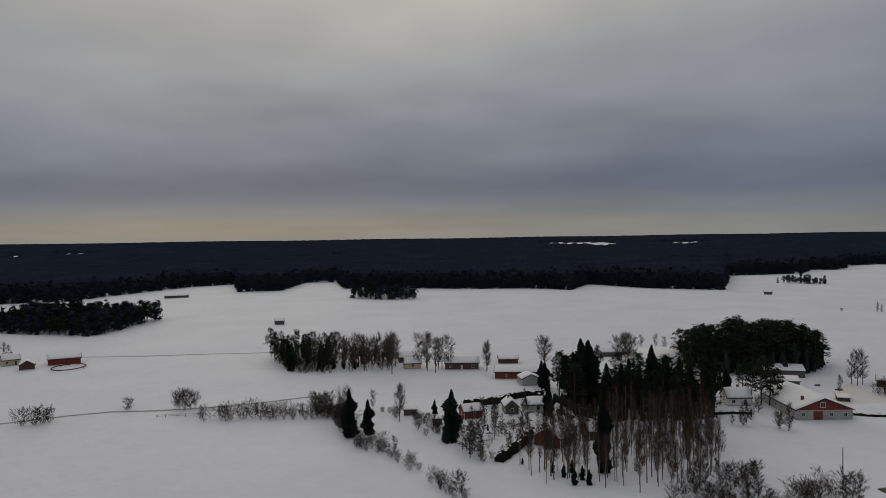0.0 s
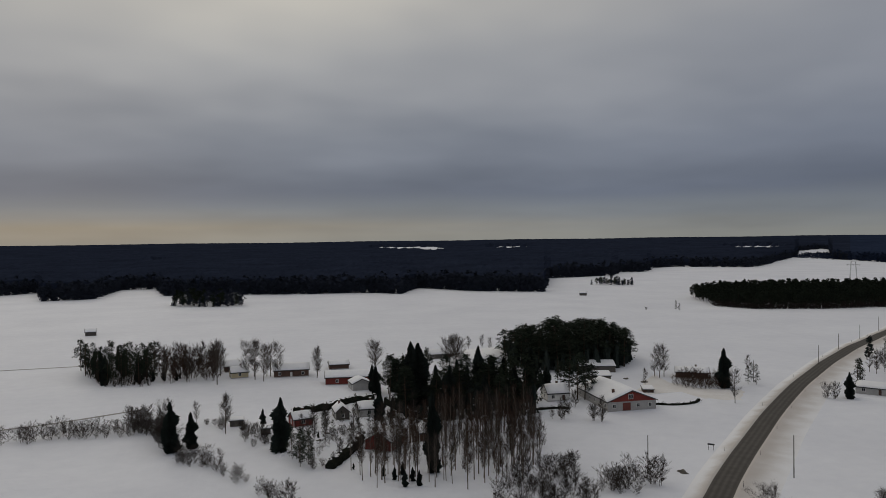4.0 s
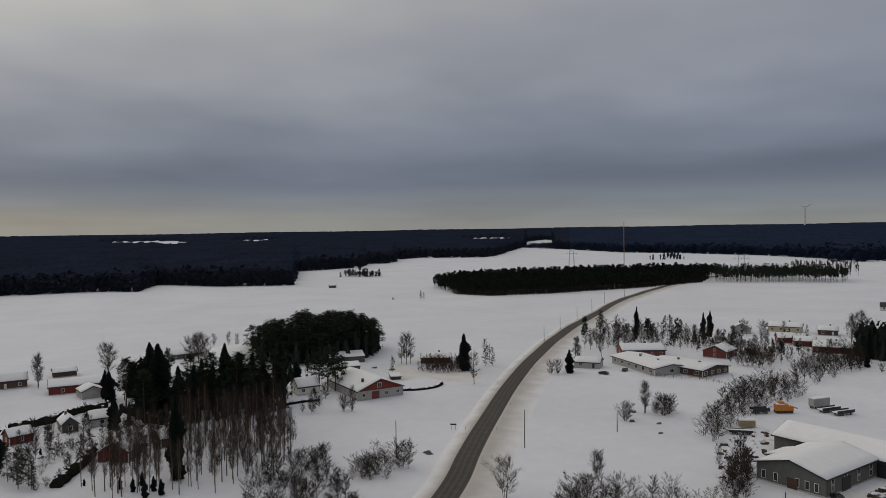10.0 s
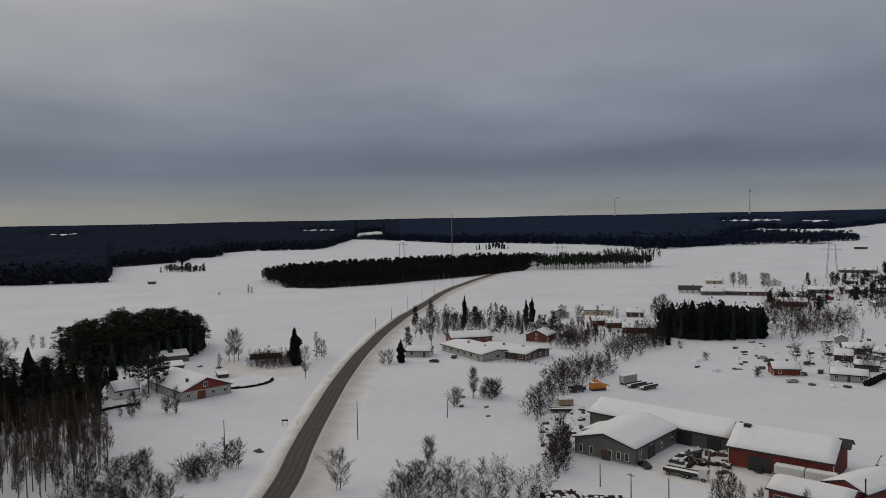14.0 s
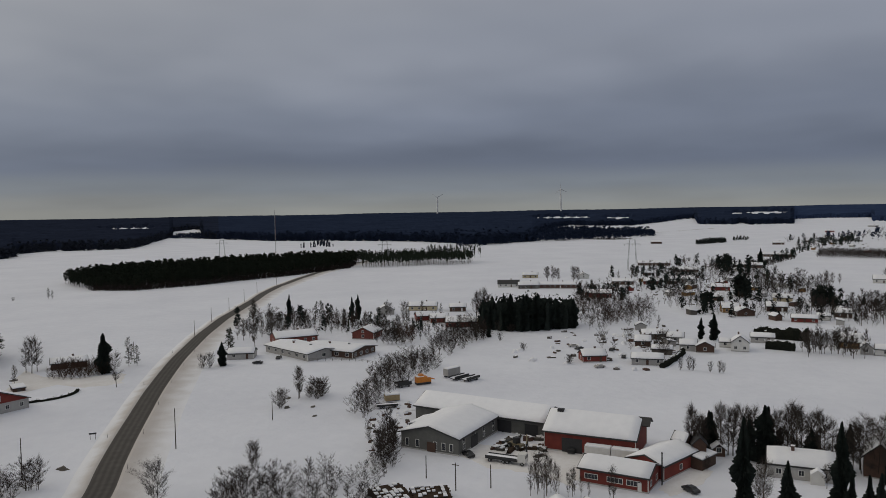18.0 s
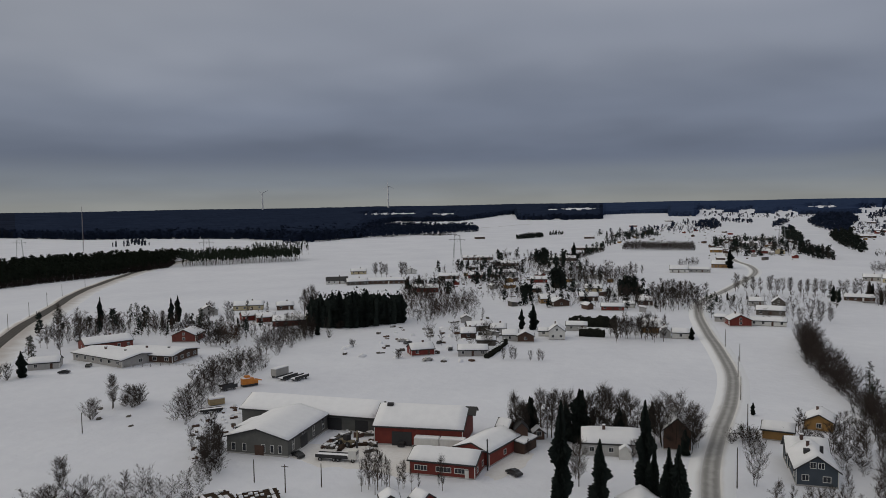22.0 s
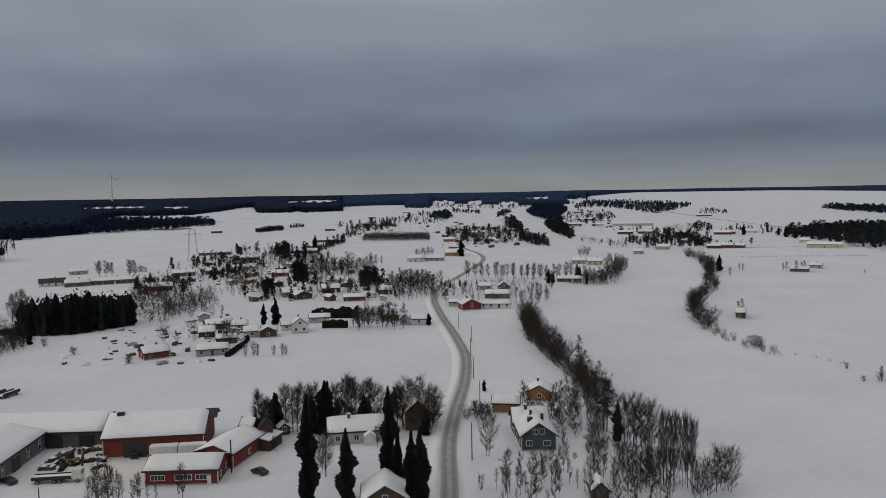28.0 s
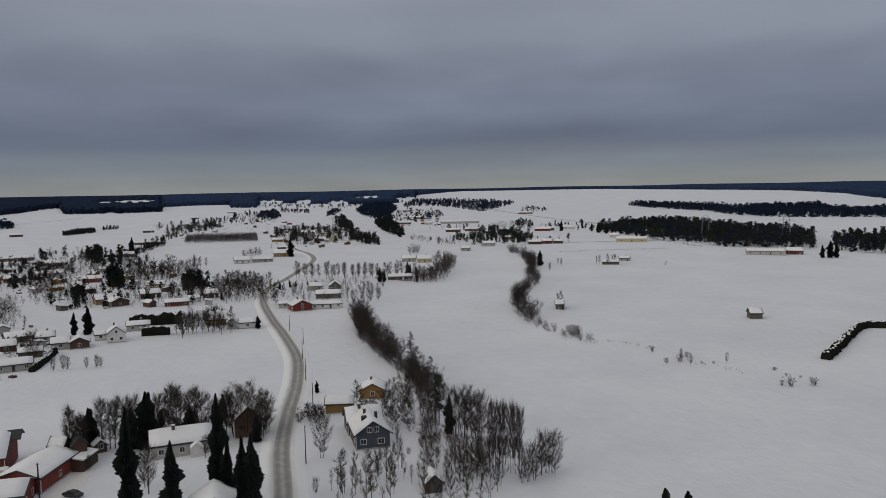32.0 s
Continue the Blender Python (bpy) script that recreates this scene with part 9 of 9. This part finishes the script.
# ---- far villages ----
def grove(name, label, poly, gap, h0, h1, dark):
    """Trees round far houses: a share of dark conifers, bare crowns for the rest."""
    seed = sum(map(ord, name))
    far = math.hypot(*poly[0])
    pl = free(scatter(poly, gap, seed), 0.5)
    random.Random(seed).shuffle(pl)
    cut = int(len(pl) * dark)
    if cut:
        thicket(name, label, pl[:cut], ("far_conifer",), h0, h1 * 1.1, seed, wide=1.0 + min(0.5, far / 4000))
    if far < 1300:
        thicket(name + "_bare", "bare crowns in the " + label, pl[cut:], ("far_birch", "far_broad"), h0 * 0.8, h1, seed + 1, wide=1.2)
    else:
        brush(name + "_bare", "bare crowns in the " + label, pl[cut:], h0 * 0.8, h1, TWIG, seed + 1, 8, 0.42, 1.2 + far / 900, 0.15)


grove("right_bank_wood", "dark wood on the river bank", [(2076, -224), (1752, -210), (1544, -211), (1680, -254), (2137, -342), (2714, -416), (2636, -311)], 8, 9, 14, 0.75)
grove("right_bank_upper", "grey bare wood beyond the river", [(2595, -245), (2636, -311), (2714, -416), (3073, -465), (3074, -307)], 13, 7, 11, 0.4)
grove("right_bank_lower", "dark dense trees along the river bank", [(1341, -177), (1113, -160), (972, -161), (1061, -180), (1302, -202), (1650, -250), (1544, -211)], 5.5, 7, 12, 0.7)
grove("left_bank_upper", "dark trees at the far river bend", [(1775, -123), (1880, -147), (2191, -193), (2192, -182), (1965, -139)], 8, 8, 12, 0.6)
grove("left_bank_wood", "dark rounded trees on the river bank", [(1311, -106), (1145, -103), (1117, -114), (1308, -130), (1581, -140), (1585, -126)], 6, 9, 13, 0.8)
grove("left_bank_low", "dark trees where the river bends", [(944, -95), (864, -102), (848, -115), (933, -122), (1017, -112), (1016, -102)], 4.6, 7, 12, 0.6)
grove("lane_end_grove", "bare trees and spruces round the houses at the lane's end", [(1019, -3), (896, -25), (898, -68), (934, -94), (1117, -108), (1240, -86), (1245, -26), (1152, -1)], 7, 6, 12, 0.3)
grove("farm_grove", "dark trees round the farm above the village", [(1024, 139), (1114, 135), (1223, 116), (1331, 87), (1515, 110), (1378, 141), (1245, 164)], 8, 6, 11, 0.6)
grove("upper_rows", "scattered tall trees round far houses", [(1513, 93), (1456, 32), (1696, -17), (2092, -6), (2120, 77), (1719, 112)], 17, 7, 12, 0.3)
grove("upper_grove", "dark grove beside far houses", [(1772, 36), (1606, 7), (1797, -21), (2252, -2), (2104, 31)], 9, 7, 12, 0.6)
grove("upper_line", "dark line of trees in far fields", [(2190, -22), (2020, -91), (2277, -103), (2489, -25)], 12, 6, 10, 0.6)
grove("field_line", "scattered tall trees along a far field", [(1363, 195), (1398, 132), (1540, 101), (1754, 111), (1574, 149), (1477, 206)], 14, 8, 13, 0.4)
# far enough that its conifers use the colour with haze painted in
grove("far_hamlet", "haze-tinted trees round the farthest houses", [(2762, 41), (2415, -225), (2897, -270), (3145, 35)], 30, 7, 12, 0.8)
grove("plateau_wood", "long dark wood beyond the river village", [(2382, -406), (2521, -500), (2143, -531), (1800, -494), (1983, -582), (2435, -790), (2634, -814), (2809, -782), (3032, -682), (3112, -570)], 15, 9, 14, 0.75)
grove("river_village_grove", "trees round the houses across the river", [(1311, -210), (1337, -250), (1412, -291), (1609, -362), (1988, -432), (2134, -383), (1965, -315)], 17, 6, 11, 0.4)
grove("river_village_strip", "strip of bare trees across the river", [(1600, -321), (1609, -362), (1739, -391), (1761, -356)], 7, 6, 9, 0.1)
grove("garden_spruces", "dark spruces round houses across the river", [(853, -205), (823, -216), (775, -216), (816, -240), (789, -274), (886, -311), (950, -316), (1002, -310), (1034, -300), (930, -244), (917, -220)], 7, 7, 12, 0.7)
grove("bank_bush_row", "row of bare bushes across the river", [(834, -180), (821, -197), (879, -211), (885, -192)], 5, 6, 9, 0.1)
grove("bank_bush_clump", "low bare bushes across the river", [(936, -166), (862, -177), (916, -190), (987, -180)], 5, 4, 7, 0.1)
grove("barn_bushes", "low bushes between the far barns", [(1091, -224), (1038, -285), (1149, -318), (1213, -250)], 16, 5, 9, 0.35)
grove("farm_row", "tall bare trees beside a farm", [(1046, -305), (1034, -337), (1143, -371), (1141, -335)], 10, 8, 13, 0.15)
grove("farm_spruces", "dark trees beside a farm", [(1099, -361), (1075, -380), (1197, -420), (1204, -398)], 8, 8, 13, 0.7)
grove("road_farm_trees", "dark trees round a farm beside the far road", [(1032, -373), (1031, -414), (958, -430), (1066, -478), (1153, -472), (1113, -406)], 12, 5, 10, 0.6)
grove("field_farm_trees", "low dark trees in the white fields", [(788, -277), (790, -321), (836, -343), (850, -302)], 13, 4, 8, 0.5)
grove("plain_farm_trees", "bare trees round a farm in the plain", [(1703, -572), (1743, -646), (1896, -703), (2076, -697)], 13, 6, 10, 0.3)
thicket("orchard_belt", "wide flat belt of brown orchard trees", scatter([(987, 108), (975, 20), (1109, 24), (1114, 118)], 2.3, 95), ("far_broad",), 5, 7, 96)
belt("dome_bushes", "round bare bushes beside a house", [(792, 31), (816, 14), (762, 12), (753, 30)], "B", 5, 5, 8, 1.8)
belt("clump_west", "small dark grove in the white field", [(1275, 319), (1380, 316), (1392, 298), (1206, 258), (1205, 299)], "D", 6, 5, 9, 2)
belt("clump_mid", "small dark grove in the white field", [(1453, 297), (1464, 273), (1355, 253), (1365, 279)], "D", 8, 4, 9, 2)
belt("upper_left", "trees among upper village houses", [(882, 244), (890, 204), (795, 180), (788, 217)], "M", 8, 5, 9, 2.0)
belt("upper_dark", "tall dark trees among village houses", [(824, 187), (851, 177), (792, 164), (781, 177)], "D", 7, 8, 13, 2)
belt("upper_mid", "trees among upper village houses", [(903, 187), (949, 155), (1050, 141), (962, 129), (843, 138), (820, 167)], "M", 7, 5, 10, 2.0)
belt("dark_block", "dense dark block of evergreens in the village", [(577, 115), (576, 107), (548, 102), (549, 110)], "D", 4.5, 11, 15, 2)
belt("round_block", "rounded dark evergreens in the village", [(544, 62), (549, 50), (523, 48), (519, 59)], "D", 4.5, 8, 11, 2)
belt("village_bare", "tall bare trees in the middle of the village", [(624, 114), (631, 104), (666, 90), (652, 62), (616, 59), (573, 78), (561, 101)], "B", 6, 8, 13, 1.7)
belt("village_upper", "bare gardens above the village", [(789, 223), (799, 131), (669, 110), (597, 156), (632, 179)], "B", 7, 3, 7, 1.9)
belt("pylon_gardens", "dark gardens round the houses", [(713, 238), (750, 212), (745, 185), (552, 138), (539, 182)], "M", 8, 4, 9, 1.9)
belt("village_dark", "dense dark bare gardens", [(568, 163), (580, 141), (490, 119), (476, 136)], "B", 5, 4, 8, 1.8)
belt("village_spruces", "dark spruces between gardens", [(504, 123), (513, 118), (459, 105), (460, 112)], "D", 6, 6, 9, 1.8)
belt("village_gardens", "dark gardens in the middle of the village", [(524, 118), (547, 90), (528, 64), (516, 33), (447, 29), (457, 62), (452, 95)], "M", 7.5, 3, 7, 1.7)
belt("garden_line", "thick line of bare garden trees", [(497, 37), (540, 35), (537, 11), (451, 7), (445, 29)], "B", 7, 6, 11, 1.6)
belt("slope_dark", "dark dense thicket on the slope", [(432, 161), (472, 160), (466, 142), (432, 131), (402, 143)], "B", 5.5, 5, 9, 1.6)
belt("slope_birches", "pale bare birches on the slope", [(481, 200), (508, 189), (393, 145), (375, 149), (402, 166)], "B", 6, 6, 10, 1.5)
belt("slope_thin", "thin bare bushes in the snow", [(402, 137), (417, 124), (398, 117), (384, 130)], "B", 9, 4, 8, 1.4)
belt("hall_gardens", "gardens beside the red hall", [(559, 232), (573, 225), (563, 191), (507, 172), (481, 198)], "M", 6, 4, 8, 1.8)
belt("hedge_trees", "bare garden trees behind the hedge", [(399, 46), (405, 28), (377, 25), (374, 42)], "B", 4.5, 4, 8, 1.5)
belt("lane_gardens", "bare garden bushes by the lane", [(535, -4), (528, -53), (482, -67), (447, -54), (452, -19), (454, -3)], "B", 7, 2, 5, 1.5)
belt("bend_trees", "bare trees on the river bend", [(526, -97), (537, -108), (548, -123), (516, -116), (508, -95)], "B", 5, 7, 12, 1.7)
belt("bend_dome", "round bare tree on the river bank", [(745, -131), (755, -143), (719, -136), (721, -127)], "B", 4, 6, 9, 1.8)
belt("house_strip", "bare bushes before the forest edge", [(1467, 615), (1452, 487), (1384, 464), (1397, 586)], "B", 8, 3, 6, 2)
belt("west_gardens", "dark bare garden bushes beside the red house", [(356, 223), (373, 213), (335, 186), (315, 181), (314, 197)], "B", 4.5, 3, 7, 1.5)
belt("block_birches", "tall bare birches beside the spruce block", [(420, 246), (432, 241), (417, 231), (408, 238)], "B", 5, 8, 12, 1.4)
house("barn", "long pale barn in the plain across the river", 1283.5, -317.5, -104, 66.9, 14.0, 3.6, 5.4, LIGHTGREY, category="barn", chimney=False, wins=(0, 0, 0, 0), trim=None, base=False, door=False)
house("barn", "dark barn with snowy roof across the river", 1048.5, -249.2, -103, 21.2, 12.0, 3.2, 5.2, BROWN, category="barn", chimney=False, wins=(0, 0, 0, 0), trim=None, base=False, door=False)
house("house", "brown farmhouse across the river", 1053.1, -279.5, -105, 23.0, 10.0, 3.0, 4.8, BROWN, wins=(3, 0, 0, 0), trim=None)
house("house", "brown house across the river", 1307.1, -223.5, -100, 23.5, 10.0, 3.0, 5.0, BROWN, wins=(2, 0, 0, 0), trim=None)
house("house", "red house across the river", 1518.3, -283.0, -101, 29.6, 11.0, 3.0, 5.0, RED, wins=(2, 0, 0, 0), trim=None)
house("house", "white house across the river", 1277.4, -260.5, -102, 13.8, 10.0, 3.0, 5.0, WHITE, wins=(2, 0, 0, 0), trim=None)
house("house", "pale house under dark spruces", 749.9, -191.2, -104, 9.8, 10.0, 3.0, 5.2, LIGHTGREY, wins=(2, 0, 0, 0))
house("house", "pale house with snowy roof beside spruces", 783.8, -225.4, -106, 13.8, 10.0, 3.0, 5.2, LIGHTGREY, wins=(2, 0, 0, 0))
house("barn", "low dark barn by the river road", 786.3, -278.7, -110, 14.1, 9.0, 2.8, 4.4, BROWN, category="barn", chimney=False, wins=(0, 0, 0, 0), trim=None)
house("house", "red house by the river road", 790.5, -294.0, -110, 11.9, 9.0, 3.0, 5.0, RED, wins=(2, 0, 0, 0))
house("shed", "dark shed by the river road", 787.8, -306.6, -111, 10.1, 9.0, 2.8, 4.4, BROWN, category="shed", chimney=False, wins=(0, 0, 0, 0), trim=None)
house("barn", "red barn in the plain", 1007.8, -369.0, -110, 22.7, 11.0, 3.0, 4.8, RED, category="barn", chimney=False, wins=(0, 0, 0, 0))
house("house", "white house before the dark forest", 842.2, -399.4, -115, 11.2, 9.0, 3.0, 5.0, WHITE, wins=(2, 0, 0, 0))
house("house", "brown house at the lane's end", 1210.5, -19.5, -91, 19.6, 10.0, 3.0, 5.0, BROWN, wins=(2, 0, 0, 0), trim=None)
house("house", "white house at the lane's end", 1101.0, -46.9, -92, 21.5, 11.0, 3.0, 5.2, WHITE, wins=(2, 0, 0, 0))
house("house", "pale house at the lane's end", 1243.9, -72.1, -93, 27.2, 11.0, 3.0, 5.0, LIGHTGREY, wins=(2, 0, 0, 0))
house("house", "red house at the lane's end", 949.2, -56.2, -93, 13.6, 10.0, 3.0, 5.2, RED, wins=(2, 0, 0, 0))
house("house", "cream house near the river", 945.5, -73.1, -4, 11.0, 10.2, 4.0, 6.5, CREAM, wins=(2, 0, 0, 0))
house("house", "yellow house at the lane's end", 962.1, -4.4, -90, 14.0, 10.0, 3.0, 5.0, YELLOW, wins=(2, 0, 0, 0))
house("house", "brown house in the far fields", 1284.4, 195.3, -81, 17.0, 11.0, 3.0, 5.0, BROWN, wins=(2, 0, 0, 0), trim=None)
house("house", "pale far farmhouse under snow", 2221.2, 114.3, -87, 24.0, 12.0, 3.0, 5.0, LIGHTGREY, wins=(2, 0, 0, 0), trim=None)
house("house", "red far farmhouse under snow", 1884.1, -9.6, -90, 20.0, 12.0, 3.0, 5.0, RED, wins=(2, 0, 0, 0), trim=None)
house("house", "red far farmhouse beside trees", 1833.6, 176.0, -85, 18.0, 12.0, 3.0, 5.0, RED, wins=(2, 0, 0, 0), trim=None)
house("house", "brown far farmhouse under snow", 1986.9, -347.3, -100, 20.0, 12.0, 3.0, 5.0, BROWN, wins=(2, 0, 0, 0), trim=None)
house("barn", "pale far barn under snow", 2480.1, -584.2, -103, 30.0, 14.0, 3.0, 5.0, LIGHTGREY, category="barn", chimney=False, wins=(0, 0, 0, 0), trim=None)
house("barn", "low dark barn in the white field", 1271.9, 384.1, -73, 18.0, 12.0, 3.0, 4.8, BROWN, category="barn", chimney=False, wins=(0, 0, 0, 0), trim=None)
tree("bushy_pine", 332.7, 580.6, 8.0)
tree("bushy_pine", 334.7, 578.5, 6.2)
tree("shrub", 310.5, 590.5, 2.8)
house("field_barn", "old weathered barn alone in the snow field", 324.4, 756.8, -23, 7.6, 7.0, 2.4, 4.0, WEATHERED, category="barn", chimney=False, wins=(0, 0, 0, 0), trim=None, base=False)
tree("bushy_pine", 433.0, 0.2, 12.5, wide=0.9)
tree("bushy_pine", 518.6, -69.1, 10.1)
tree("bushy_pine", 530.3, -74.1, 7.6)
tree("young_spruce", 546.4, -95.1, 9.5)
tree("young_spruce", 540.2, 32.6, 5.8)
tree("young_spruce", 517.3, -21.0, 3.0)
tree("young_spruce", 509.7, -13.1, 4.0)
tree("young_spruce", 516.5, -26.5, 3.7)
tree("broad_tree", 635.4, 293.3, 10.6)
tree("broad_tree", 634.5, 283.8, 9.6)
tree("broad_tree", 632.6, 264.6, 11.4)
tree("birch", 560.0, -15.3, 12.8)
tree("birch", 558.9, -22.0, 10.8)
tree("birch", 551.4, -26.4, 11.0)
tree("birch", 549.6, -37.3, 12.6)
tree("birch", 548.9, -42.0, 10.2)
tree("birch", 547.7, -48.9, 11.8)
tree("birch", 543.4, -54.4, 10.5)
tree("birch", 542.7, -58.6, 11.3)
tree("birch", 541.9, -63.2, 11.7)
tree("birch", 541.1, -68.2, 10.9)
tree("birch", 532.8, -78.4, 10.4)
tree("birch", 541.2, -86.3, 12.5)
house("house", "long pale house across the river", 796.8, -292.2, -110, 24.0, 10.0, 3.0, 4.8, LIGHTGREY, wins=(3, 0, 0, 0), trim=None)
house("house", "red house by the far river under snow", 1628.1, -555.6, -109, 31.6, 12.0, 3.0, 5.0, RED, wins=(2, 0, 0, 0), trim=None)
house("house", "brown house across the river under snow", 1019.2, -378.8, -110, 21.6, 11.0, 3.0, 5.0, BROWN, wins=(2, 0, 0, 0), trim=None)
house("house", "white house across the river under snow", 1028.4, -416.2, -112, 18.1, 11.0, 3.0, 5.0, WHITE, wins=(2, 0, 0, 0), trim=None)
house("house", "yellow house beside the river under snow", 868.6, -276.6, -108, 11.7, 9.0, 3.0, 5.0, YELLOW, wins=(2, 0, 0, 0), trim=None)
tree("young_spruce", 973.4, -427.6, 11.2)
tree("young_spruce", 936.9, -421.1, 14.5)
tree("young_spruce", 911.7, -421.4, 12.7)
tree("young_spruce", 992.6, -390.7, 15.1)
tree("young_spruce", 824.2, -279.3, 9.3)
